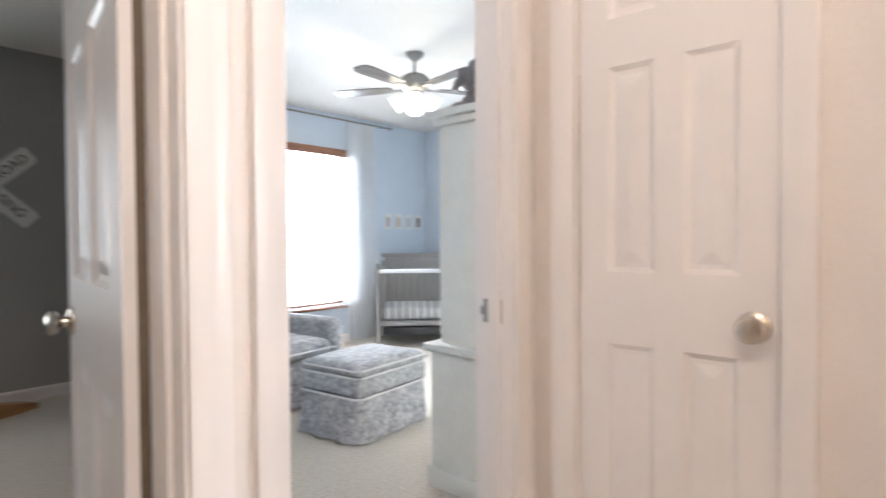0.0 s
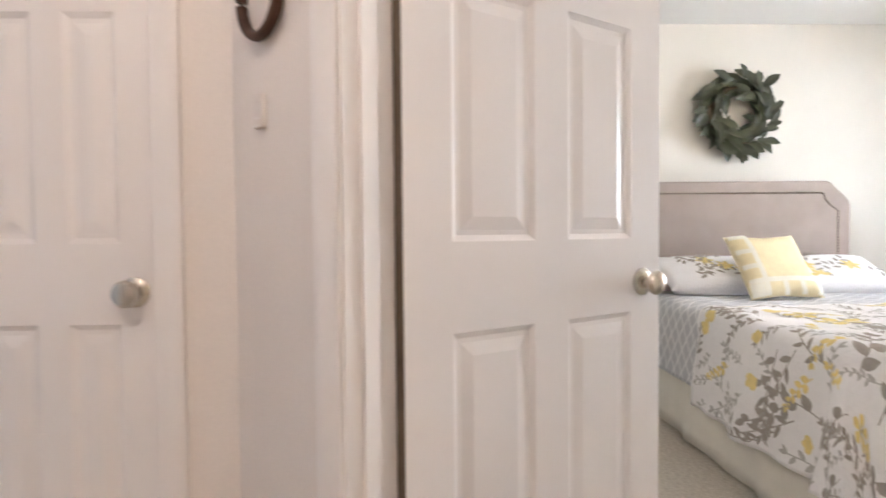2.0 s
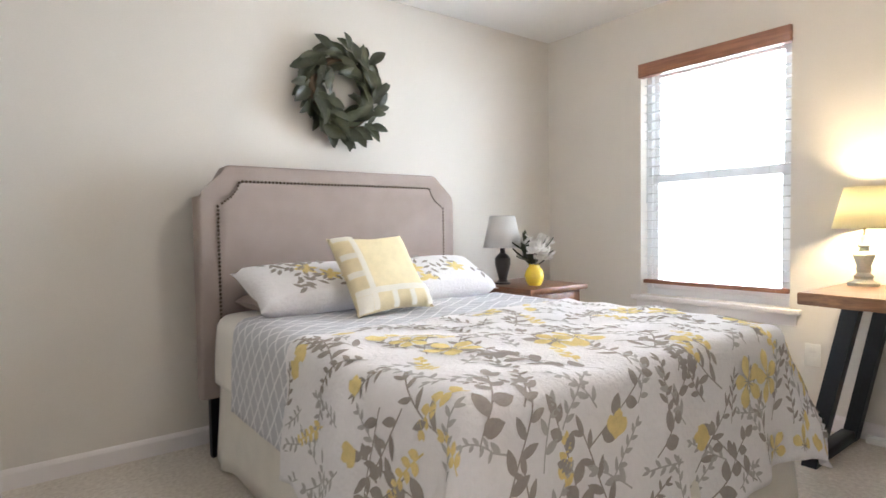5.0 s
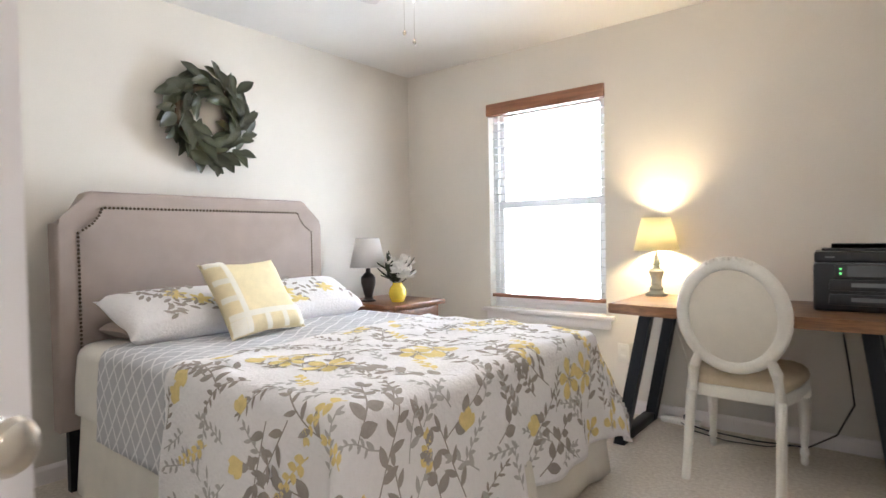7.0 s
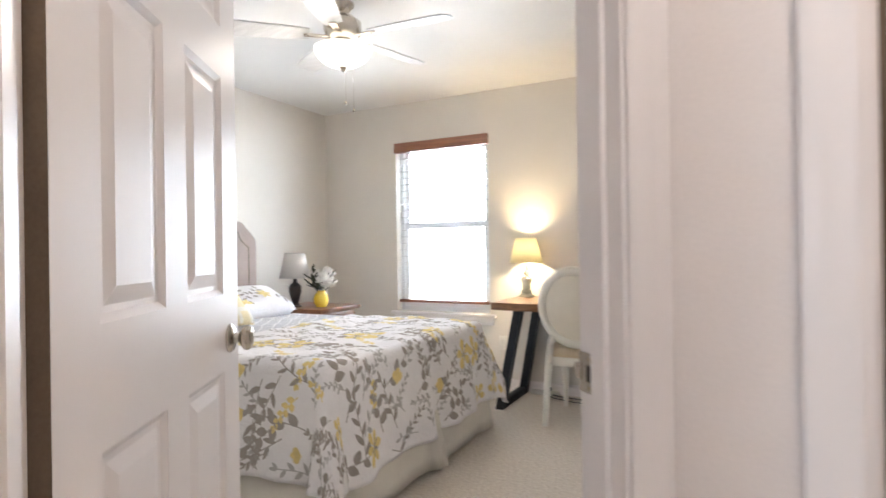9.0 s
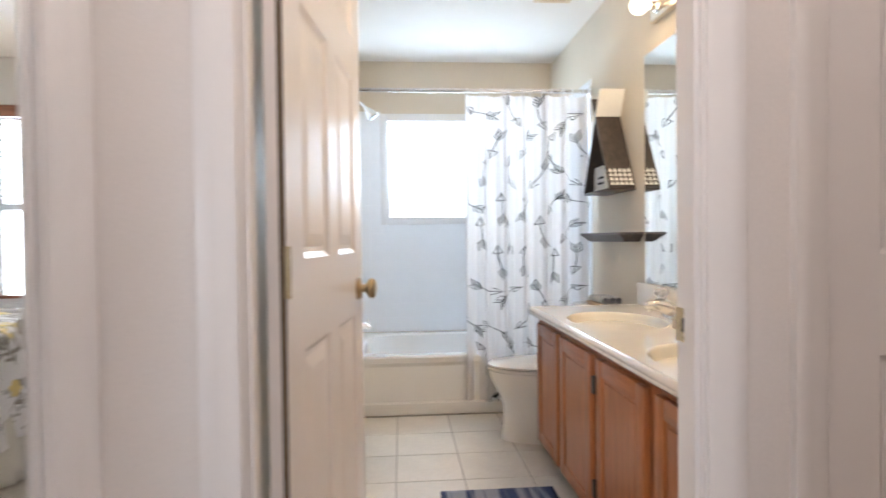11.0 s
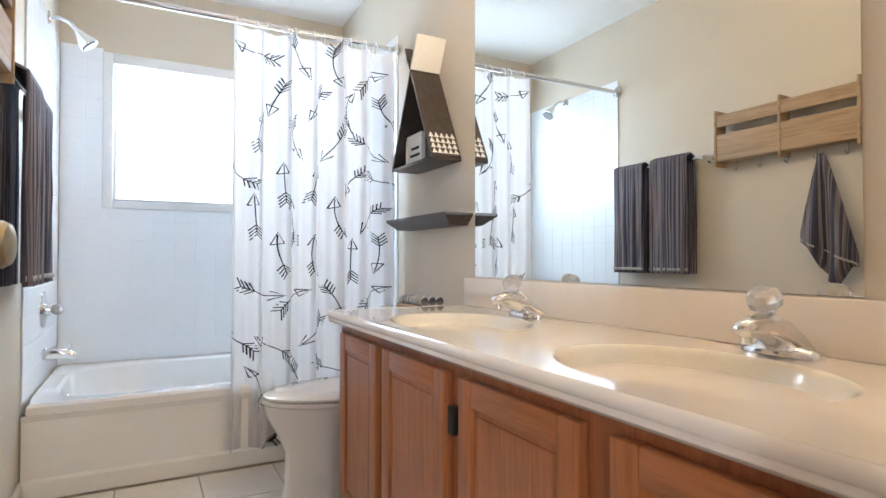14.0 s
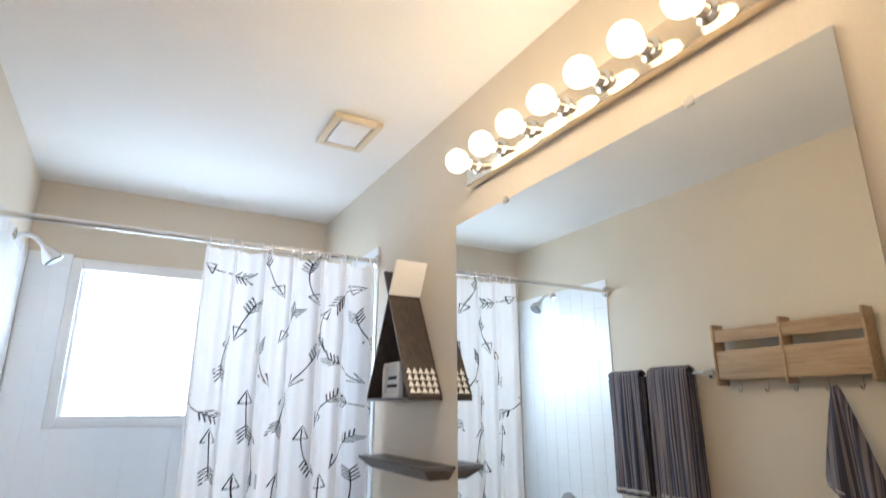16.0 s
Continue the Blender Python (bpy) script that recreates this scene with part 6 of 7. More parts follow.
def desk():
    e = placed("desk", (1.49, -3.52, 0), "live-edge walnut desk on splayed black steel legs", "desk")
    rnd = random.Random(2)
    bm = bmesh.new()
    pts = []
    n = 30
    for i in range(n + 1):
        x = 0.842 + 1.318 * i / n
        pts.append((x, -3.225 + 0.010 * math.sin(5 * x) + 0.006 * math.sin(17 * x) + (-0.05 * (i / n))))
    poly = pts + [(2.16, -3.878), (0.842, -3.878)]
    prism(bm, poly, "z", 0.708, 0.760)
    es = [ed for ed in bm.edges if abs(ed.verts[0].co.z - ed.verts[1].co.z) < 1e-6]
    bmesh.ops.bevel(bm, geom=es, offset=0.005, segments=2, affect="EDGES", profile=0.5)
    part("top", bm, M_DESK, e, smooth=40)
    for xt, xb in ((1.98, 2.125), (1.06, 0.955)):
        for yt, yb in ((-3.36, -3.36), (-3.80, -3.845)):
            bm = bmesh.new()
            w = 0.030
            lo = [bm.verts.new((xb + a, yb + b, 0.0)) for a, b in ((-w, -w), (w, -w), (w, w), (-w, w))]
            hi = [bm.verts.new((xt + a, yt + b, 0.707)) for a, b in ((-w, -w), (w, -w), (w, w), (-w, w))]
            for i in range(4):
                bm.faces.new((lo[i], lo[(i + 1) % 4], hi[(i + 1) % 4], hi[i]))
            bm.faces.new(lo)
            bm.faces.new(hi)
            part("leg", bm, M_BLACK, e, smooth=0)
        part("foot_bar", bx(xb - 0.029, xb + 0.029, -3.815, -3.39, 0.001, 0.05, bevel=0.002), M_BLACK, e)
        part("top_plate", bx(xt - 0.04, xt + 0.04, -3.83, -3.33, 0.703, 0.7075), M_BLACK, e)
    return e


desk()


def chair():
    e = thing("desk_chair", (1.525, -3.40, 0), "cream painted oval-back chair with a worn upholstered seat", "chair", rz=-2)
    # the sitter looks towards -y; the oval back stands on the +y side
    tilt = pose(0, 0.235, 0.50, -9)
    bm = bmesh.new()
    n = 56
    a0, b0 = 0.203, 0.236
    prof = [(-0.027, -0.012), (-0.027, 0.009), (-0.018, 0.018), (0.003, 0.020), (0.020, 0.015), (0.028, 0.004), (0.028, -0.012), (0.0, -0.018)]
    rings = []
    for i in range(n):
        t = 2 * math.pi * i / n
        c, s = math.cos(t), math.sin(t)
        rings.append([bm.verts.new(((a0 + p) * c, q, 0.262 + (b0 + p) * s)) for p, q in prof])
    for i in range(n):
        for k in range(len(prof)):
            bm.faces.new((rings[i][k], rings[(i + 1) % n][k], rings[(i + 1) % n][(k + 1) % len(prof)], rings[i][(k + 1) % len(prof)]))
    bmesh.ops.transform(bm, matrix=tilt, verts=bm.verts)
    fr = part("back_frame", bm, M_WHITE, e, smooth=50)
    bm = bmesh.new()
    for s in (-1, 1):
        ring = [bm.verts.new(((a0 - 0.020) * math.cos(2 * math.pi * i / n), s * 0.008, 0.262 + (b0 - 0.020) * math.sin(2 * math.pi * i / n))) for i in range(n)]
        mid = [bm.verts.new(((a0 - 0.075) * math.cos(2 * math.pi * i / n), s * 0.016, 0.262 + (b0 - 0.075) * math.sin(2 * math.pi * i / n))) for i in range(n)]
        for i in range(n):
            bm.faces.new((ring[i], ring[(i + 1) % n], mid[(i + 1) % n], mid[i]))
        bm.faces.new(mid)
    bmesh.ops.transform(bm, matrix=tilt, verts=bm.verts)
    part("back_panel", bm, M_OVAL, e, "ivory upholstered oval panel", smooth=50)
    bm = bmesh.new()
    for k in range(9):
        t = math.pi / 2 + (k - 4) * 0.10
        lathe(bm, [(0.0, -0.006), (0.012, 0.0), (0.009, 0.007), (0.0, 0.010)], 10, tilt @ Matrix.Translation(((a0 + 0.022) * math.cos(t), 0.012, 0.262 + (b0 + 0.022) * math.sin(t))) @ pose(0, 0, 0, -90))
    part("carved_crest", bm, M_WHITE, e, "carved crest of small beads")
    # seat rail, seat and legs
    bm = bmesh.new()
    out = [(-0.19, 0.225), (0.19, 0.225), (0.225, 0.05), (0.235, -0.15), (0.20, -0.235), (0.0, -0.255), (-0.20, -0.235), (-0.235, -0.15), (-0.225, 0.05)]
    prism(bm, out, "z", 0.375, 0.432)
    bmesh.ops.bevel(bm, geom=list(bm.edges), offset=0.006, segments=2, affect="EDGES", profile=0.5)
    part("seat_rail", bm, M_WHITE, e, smooth=40)
    bm = bmesh.new()
    m = len(out)
    rr = [[bm.verts.new((x * k, y * k, z)) for x, y in out] for k, z in ((0.985, 0.433), (1.0, 0.455), (0.965, 0.480), (0.80, 0.500), (0.4, 0.508))]
    for p, q in zip(rr, rr[1:]):
        for i in range(m):
            bm.faces.new((p[i], p[(i + 1) % m], q[(i + 1) % m], q[i]))
    bm.faces.new(rr[0])
    bm.faces.new(rr[-1])
    part("seat", bm, M_SEAT, e, "worn cream upholstered seat", smooth=70)
    for s in (-1, 1):
        bm = bmesh.new()
        tube(bm, [(0.190 * s, 0.300, 0.0), (0.186 * s, 0.262, 0.20), (0.180 * s, 0.232, 0.40), (0.165 * s, 0.238, 0.52), (0.140 * s, 0.252, 0.585)], [0.019, 0.021, 0.024, 0.024, 0.020], 10)
        part("back_leg", bm, M_WHITE, e)
        part("front_leg", lathe(bmesh.new(), [(0.0, 0.0), (0.012, 0.0), (0.017, 0.020), (0.013, 0.040), (0.020, 0.055), (0.020, 0.070), (0.014, 0.080), (0.016, 0.12), (0.026, 0.24), (0.030, 0.30), (0.018, 0.325), (0.028, 0.338), (0.028, 0.345), (0.026, 0.376), (0.0, 0.376)], 20, pose(0.205 * s, -0.205, 0)), M_WHITE, e)
    return e


chair()


def printer():
    e = thing("printer", (1.07, -3.665, 0.7615), "black multifunction inkjet printer on the desk", "printer", rz=4)
    part("body", bx(-0.21, 0.21, -0.165, 0.165, 0.0, 0.215, bevel=0.012, seg=3), M_PLAST, e)
    part("scanner_lid", bx(-0.207, 0.207, -0.165, 0.155, 0.219, 0.268, bevel=0.010, seg=3), M_PLAST, e)
    part("trim_strip", bx(-0.209, 0.209, 0.150, 0.1665, 0.2155, 0.2188), M_PLASTG, e, "thin silver strip")
    part("document_tray", bx(-0.10, 0.18, -0.12, 0.08, 0.2685, 0.280, bevel=0.004), M_PLAST, e)
    bm = bmesh.new()
    prism(bm, [(-0.10, 0.268), (-0.09, 0.268), (0.02, 0.300), (0.01, 0.303)], "x", -0.10, 0.14)
    part("tray_flap", bm, M_PLAST, e, smooth=0)
    part("control_panel", bx(-0.205, 0.130, 0.165, 0.176, 0.150, 0.212, bevel=0.003), M_PLAST, e)
    part("screen", bx(-0.085, 0.085, 0.176, 0.1775, 0.158, 0.206), M_SCREEN, e, "dark grey display")
    for z in (0.120, 0.055):
        part("paper_tray", bx(-0.15, 0.150, 0.165, 0.178, z - 0.026, z + 0.024, bevel=0.004), M_PLAST, e)
        part("tray_grip", bx(-0.07, 0.07, 0.178, 0.180, z - 0.008, z + 0.010), M_PLASTG, e)
    for z in (0.192, 0.172):
        part("power_light", bx(0.105, 0.112, 0.176, 0.1774, z - 0.004, z + 0.004), M_LED, e, "small lit green button")
    part("logo_mark", bx(0.13, 0.165, 0.1555, 0.1565, 0.240, 0.247), M_PLASTG, e)
    part("sticker", bx(-0.19, -0.165, 0.1655, 0.1665, 0.03, 0.055), M_PLASTG, e)
    return e


printer()


def gadget():
    e = thing("desk_gadget", (1.855, -3.74, 0.7612), "small black electronic gadget standing on the desk", "gadget", rz=20)
    part("foot", bx(-0.030, 0.030, -0.022, 0.022, 0.0, 0.010, bevel=0.003), M_PLAST, e)
    part("body", bx(-0.038, 0.038, -0.014, 0.014, 0.0105, 0.075, bevel=0.006, seg=3), M_PLAST, e)
    part("display", bx(-0.030, 0.030, 0.0142, 0.0152, 0.022, 0.064, bevel=0.0004), M_SCREEN, e, "dark glossy display")
    return e


gadget()


def cords():
    e = placed("extension_cord", (1.3, -3.85, 0), "black power cord hanging behind the desk to the floor", "cord")
    part("cable", tube(bmesh.new(), [(1.17, -3.885, 0.755), (1.175, -3.888, 0.60), (1.15, -3.885, 0.42), (1.13, -3.875, 0.25), (1.20, -3.86, 0.09), (1.32, -3.82, 0.012), (1.55, -3.78, 0.008), (1.80, -3.80, 0.008), (1.92, -3.845, 0.012), (1.97, -3.86, 0.03)], 0.0045, 8), M_CORD, e)
    part("second_cable", tube(bmesh.new(), [(1.97, -3.85, 0.02), (1.86, -3.76, 0.006), (1.68, -3.70, 0.006), (1.50, -3.73, 0.006), (1.40, -3.80, 0.008)], 0.003, 6), M_CORD, e)
    part("lamp_cable", tube(bmesh.new(), [(2.02, -3.886, 0.755), (2.0, -3.89, 0.60), (1.93, -3.888, 0.40), (1.90, -3.886, 0.20), (1.95, -3.87, 0.05)], 0.0025, 6), M_OUTLET, e)
    e = placed("power_strip", (1.98, -3.86, 0), "white power strip with a plug on the carpet", "power strip")
    part("body", bx(1.84, 2.06, -3.875, -3.828, 0.001, 0.034, bevel=0.005), M_OUTLET, e)
    part("plug", bx(1.90, 1.935, -3.865, -3.835, 0.0345, 0.060, bevel=0.004), M_CORD, e)
    e = placed("wall_outlet", (2.31, -3.895, 0.33), "white duplex wall outlet under the window", "outlet")
    part("plate", bx(2.272, 2.345, -3.899, -3.893, 0.315, 0.430, bevel=0.002), M_OUTLET, e)
    for z in (0.345, 0.40):
        part("socket", bx(2.293, 2.324, -3.8928, -3.891, z - 0.016, z + 0.016, bevel=0.0006), M_OUTLET, e)


cords()


def wreath():
    e = placed("wreath", (4.04, -2.135, 1.825), "dark green magnolia leaf wreath hanging on the wall", "wreath")
    c = Vector((4.045, -2.135, 1.825))
    R = 0.182
    part("twig_ring", tube(bmesh.new(), [Vector((4.065, c.y + R * math.cos(t), c.z + R * math.sin(t))) for t in [k * math.pi / 20 for k in range(41)]], 0.022, 8), M_TWIG, e)
    rnd = random.Random(9)
    kinds = []
    for w, cup in ((0.030, 0.25), (0.036, 0.4), (0.028, 0.15)):
        bm = bmesh.new()
        grid(bm, lambda a, b: (a, (b - 0.5) * 2 * w / 0.13 * math.sin(math.pi * min(0.985, a * 0.93 + 0.05)) ** 0.8, cup * ((b - 0.5) ** 2) * 1.2 * math.sin(math.pi * a) - 0.22 * a * a), 6, 4)
        kinds.append(finish("leaf", bm, M_GREENL, 80))
    for i in range(165):
        t = rnd.uniform(0, 2 * math.pi)
        rad = R + rnd.uniform(-0.055, 0.060)
        p = Vector((4.055 - rnd.uniform(0.0, 0.05), c.y + rad * math.cos(t), c.z + rad * math.sin(t)))
        swing = t - math.pi / 2 + rnd.gauss(0, 0.55) + (0.35 if rad > R else -0.3)
        d = Vector((-rnd.uniform(0.05, 0.55), math.cos(swing), math.sin(swing))).normalized()
        out = Vector((-1, rnd.uniform(-0.5, 0.5), rnd.uniform(-0.5, 0.5)))
        s = out.cross(d).normalized()
        u = d.cross(s)
        L = rnd.uniform(0.090, 0.130)
        ob = new("leaf", rnd.choice(kinds))
        ob.parent = e
        q = p - BASE[e]
        ob.matrix_basis = Matrix(((d.x * L, s.x * L, u.x * L, q.x), (d.y * L, s.y * L, u.y * L, q.y), (d.z * L, s.z * L, u.z * L, q.z), (0, 0, 0, 1)))
    return e


wreath()


def ceiling_fan(name, at, label, metal, blade_mat, a0, tulips, drop=0.0):
    """A five-bladed fan hung from the ceiling; at: the place on the ceiling."""
    e = thing(name, at, label, "ceiling fan")
    d = drop
    part("canopy", lathe(bmesh.new(), [(0.0, -0.055), (0.030, -0.05), (0.062, -0.015), (0.064, 0.0), (0.0, 0.0)], 28), metal, e)
    part("downrod", lathe(bmesh.new(), [(0.012, -0.10 - d), (0.012, -0.05), (0.0, -0.05)], 12), metal, e)
    part("motor", lathe(bmesh.new(), [(0.0, -0.235 - d), (0.05, -0.232 - d), (0.085, -0.205 - d), (0.100, -0.165 - d), (0.098, -0.13 - d), (0.070, -0.105 - d), (0.03, -0.095 - d), (0.0, -0.095 - d)], 32), metal, e)
    for k in range(5):
        a = a0 + 72 * k
        m = pose(0, 0, 0, 0, 0, a)
        bm = bmesh.new()
        box(bm, 0.07, 0.20, -0.018, 0.018, -0.212 - d, -0.204 - d, bevel=0.002, m=m)
        part("blade_iron", bm, metal, e)
        bm = bmesh.new()
        pts = [(0.17, -0.045), (0.30, -0.058), (0.52, -0.068), (0.585, -0.060), (0.61, -0.030), (0.61, 0.030), (0.585, 0.060), (0.52, 0.068), (0.30, 0.058), (0.17, 0.045)]
        vs = prism(bm, pts, "z", -0.004, 0.004)
        bmesh.ops.transform(bm, matrix=m @ pose(0, 0, -0.199 - d, 11 if not tulips else 5), verts=bm.verts)
        part("blade", bm, blade_mat, e, smooth=0)
    z = -0.236 - d
    part("light_plate", lathe(bmesh.new(), [(0.0, z - 0.03), (0.055, z - 0.03), (0.06, z - 0.01), (0.05, z), (0.0, z)], 28), metal, e)
    if tulips:
        for k in range(4):
            m = pose(0, 0, z - 0.025, 0, 0, 45 + 90 * k) @ pose(0.055, 0, 0, 0, 125)
            bm = bmesh.new()
            lathe(bm, [(0.018, 0.0), (0.026, 0.02), (0.048, 0.05), (0.056, 0.085), (0.050, 0.10), (0.060, 0.112), (0.054, 0.112), (0.044, 0.098), (0.0, 0.08)], 20, m)
            s = part("tulip_shade", bm, M_TULIP, e, "lit frosted glass shade", smooth=60)
            s.visible_shadow = False
    else:
        bm = bmesh.new()
        lathe(bm, [(0.125, z - 0.028), (0.150, z - 0.034), (0.146, z - 0.05), (0.125, z - 0.085), (0.085, z - 0.112), (0.04, z - 0.125), (0.0, z - 0.128)], 40)
        s = part("bowl", bm, M_BOWL, e, "lit alabaster glass bowl", smooth=60)
        s.visible_shadow = False
        part("finial", lathe(bmesh.new(), [(0.0, z - 0.156), (0.010, z - 0.150), (0.012, z - 0.140), (0.022, z - 0.130), (0.020, z - 0.122), (0.0, z - 0.120)], 18), metal, e)
        for x, y, zz in ((0.03, -0.06, -0.50), (-0.03, -0.05, -0.55)):
            part("pull_chain", tube(bmesh.new(), [(x, y, z - 0.02), (x, y, zz)], 0.0009, 5), metal, e)
            part("pull_knob", lathe(bmesh.new(), [(0.0, zz - 0.020), (0.006, zz - 0.014), (0.008, zz - 0.006), (0.003, zz + 0.002), (0.0, zz + 0.004)], 12, pose(x, y, 0)), metal, e)
    return e


ceiling_fan("ceiling_fan", (2.46, -2.03, 2.44), "pewter ceiling fan with pale blades and a lit bowl light", M_NICKEL, M_BLADE, 41, False, -0.03)
bulb_light("bowl_light", (2.46, -2.03, 2.13), BED_BOWL, (1.0, 0.92, 0.85), 0.09)

# ---- hall things ----
def horseshoe():
    e = thing("horseshoe", (0, 0, 0), "dark bronze horseshoe hung on the hall wall", "horseshoe")
    e.matrix_basis = Matrix.Translation((1.459, 0.239, 1.515)) @ pose(0, 0, 0, 0, 0, 45)
    bm = bmesh.new()
    pts = []
    for k in range(25):
        t = math.pi + math.pi * k / 24
        pts.append((0.070 * math.cos(t), 0.018, 0.085 * math.sin(t) * 0.95))
    pts = [(-0.048, 0.018, 0.15), (-0.066, 0.018, 0.09)] + pts + [(0.066, 0.018, 0.09), (0.048, 0.018, 0.15)]
    tube(bm, pts, 0.0125, 10, 0.8)
    part("shoe", bm, M_BRONZE, e, smooth=60)
    bm = bmesh.new()
    tube(bm, [(-0.04, 0.012, 0.145), (0.0, 0.010, 0.20), (0.04, 0.012, 0.145)], 0.002, 6)
    part("hanging_wire", bm, M_HINGE, e)
    return e


horseshoe()


def thermostat():
    e = thing("wall_plate", (0, 0, 0), "small white wall plate on the hall wall", "wall plate")
    e.matrix_basis = Matrix.Translation((1.480, 0.260, 1.30)) @ pose(0, 0, 0, 0, 0, 45)
    part("plate", bx(-0.016, 0.016, 0.0005, 0.010, -0.035, 0.030, bevel=0.003), M_HALL, e)
    part("slot", bx(-0.016, 0.016, 0.0125, 0.0135, -0.034, -0.030), M_TRIM, e)
    part("slot", bx(-0.010, 0.008, 0.0125, 0.0135, -0.018, -0.015), M_TRIM, e)
    return e


thermostat()


# Unseen fixture, added to brighten the hall from above.
def hall_fill_light():
    e = thing("added_ceiling_light", (0.15, 0.32, 2.44), "assumed white glass flush ceiling light in the hall, unseen, lit", "ceiling light")
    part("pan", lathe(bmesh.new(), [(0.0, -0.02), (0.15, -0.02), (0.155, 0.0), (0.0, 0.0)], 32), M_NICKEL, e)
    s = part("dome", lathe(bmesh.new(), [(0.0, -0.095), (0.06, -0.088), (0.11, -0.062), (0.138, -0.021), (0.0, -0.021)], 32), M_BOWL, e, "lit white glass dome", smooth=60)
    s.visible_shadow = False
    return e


hall_fill_light()
# Warm fill inside the added hall fixture.
bulb_light("hall_fill_light", (0.15, 0.32, 2.33), HALL_FILL, (1.0, 0.88, 0.80), 0.12)


# ---- nursery ----
def nursery_window():
    e = placed("window_nursery", (3.71, 5.1, 0.4), "white window with blinds and a wooden valance", "window", kind="structure")
    x0, x1, z0, z1 = 3.25, 4.17, 0.40, 2.06
    for a, b, c, d in ((x0, x0 + 0.04, z0, z1), (x1 - 0.04, x1, z0, z1), (x0 + 0.04, x1 - 0.04, z0, z0 + 0.05), (x0 + 0.04, x1 - 0.04, z1 - 0.04, z1), (x0 + 0.04, x1 - 0.04, 1.21, 1.25)):
        part("frame", bx(a, b, 5.13, 5.18, c, d), M_VINYL, e)
    part("sill", bx(x0 - 0.06, x1 + 0.06, 5.005, 5.12, 0.375, 0.399, bevel=0.005), M_VAL, e)
    b = placed("window_blind", (3.71, 5.06, 2.0), "white slatted blind under a reddish wooden valance", "blind")
    part("valance", bx(3.245, 4.175, 5.0, 5.046, 1.985, 2.065, bevel=0.003), M_VAL, b)
    part("bottom_rail", bx(3.27, 4.15, 5.055, 5.10, 0.425, 0.447, bevel=0.003), M_VAL, b)
    sl = bmesh.new()
    prism(sl, [(-0.023, -0.001), (0.0, 0.0025), (0.023, -0.001), (0.023, 0.0012), (0.0, 0.0047), (-0.023, 0.0012)], "x", -0.44, 0.44)
    me = finish("slat", sl, M_BLIND, 30)
    for k in range(36):
        ob = new("slat", me)
        ob.parent = b
        ob.matrix_basis = Matrix.Translation(Vector((3.71, 5.078, 0.48 + 0.0415 * k)) - BASE[b]) @ pose(0, 0, 0, 5)


nursery_window()


def nursery_curtain():
    e = placed("window_curtain", (4.36, 4.96, 0.03), "sheer white floor-length window curtain", "curtain")
    bm = bmesh.new()
    grid(bm, lambda u, v: (4.14 + 0.44 * u * (0.82 + 0.18 * (1 - v)) + 0.01 * math.sin(9 * u), 4.965 + 0.028 * math.sin(u * 2 * math.pi * 6 + math.sin(3 * v)), 0.02 + 2.335 * v), 90, 24)
    part("cloth", bm, M_SHEERC, e, smooth=80)
    e = placed("curtain_rod_nursery", (4.0, 4.965, 2.37), "thin dark curtain rod above the window", "curtain rod")
    part("rod", tube(bmesh.new(), [(3.0, 4.965, 2.372), (4.76, 4.965, 2.372)], 0.010, 12), M_PEWTER, e)
    for x in (2.99, 4.77):
        part("finial", lathe(bmesh.new(), [(0.0, -0.02), (0.016, -0.012), (0.02, 0.0), (0.014, 0.014), (0.0, 0.02)], 14, pose(x, 4.965, 2.372, 0, 90)), M_PEWTER, e)
    for x in (3.1, 4.66):
        part("bracket", tube(bmesh.new(), [(x, 5.049, 2.372), (x, 4.965, 2.372)], 0.006, 8), M_PEWTER, e)


nursery_curtain()


def ottoman():
    e = thing("ottoman", (2.515, 2.85, 0), "grey toile skirted ottoman with white piping", "ottoman", rz=6)
    bm = bmesh.new()
    n = 96
    rings = []
    for z, q in ((0.25, 0.0), (0.19, 0.25), (0.12, 0.55), (0.06, 0.8), (0.012, 1.0)):
        ring = []
        for i in range(n):
            a = 2 * math.pi * i / n
            c, sn = math.cos(a), math.sin(a)
            t = (abs(c) ** 8 + abs(sn) ** 8) ** (-1 / 8)
            f = 1 + q * (0.075 + 0.030 * math.sin(11 * a) + 0.015 * math.sin(23 * a + 1))
            ring.append(bm.verts.new((0.31 * t * c * f, 0.24 * t * sn * f, z)))
        rings.append(ring)
    for p, q in zip(rings, rings[1:]):
        for i in range(n):
            bm.faces.new((p[i], p[(i + 1) % n], q[(i + 1) % n], q[i]))
    part("skirt", bm, M_TOILE, e, "gathered flared skirt", smooth=60)
    part("box", bx(-0.303, 0.303, -0.233, 0.233, 0.252, 0.36, bevel=0.02, seg=2), M_TOILE, e)
    bm = pillow_mesh(0.63, 0.49, 0.12, 6, power=0.2)
    bmesh.ops.translate(bm, verts=bm.verts, vec=(0, 0, 0.325))
    part("cushion", bm, M_TOILE, e, smooth=80)
    for z, w, d in ((0.252, 0.312, 0.242), (0.362, 0.305, 0.235), (0.40, 0.303, 0.233)):
        c = 0.03
        pts = [(w - c, -d, z), (w, -d + c, z), (w, d - c, z), (w - c, d, z), (-w + c, d, z), (-w, d - c, z), (-w, -d + c, z), (-w + c, -d, z), (w - c, -d, z)]
        part("piping", tube(bmesh.new(), pts, 0.006, 6), M_PIPING, e)
    return e


ottoman()


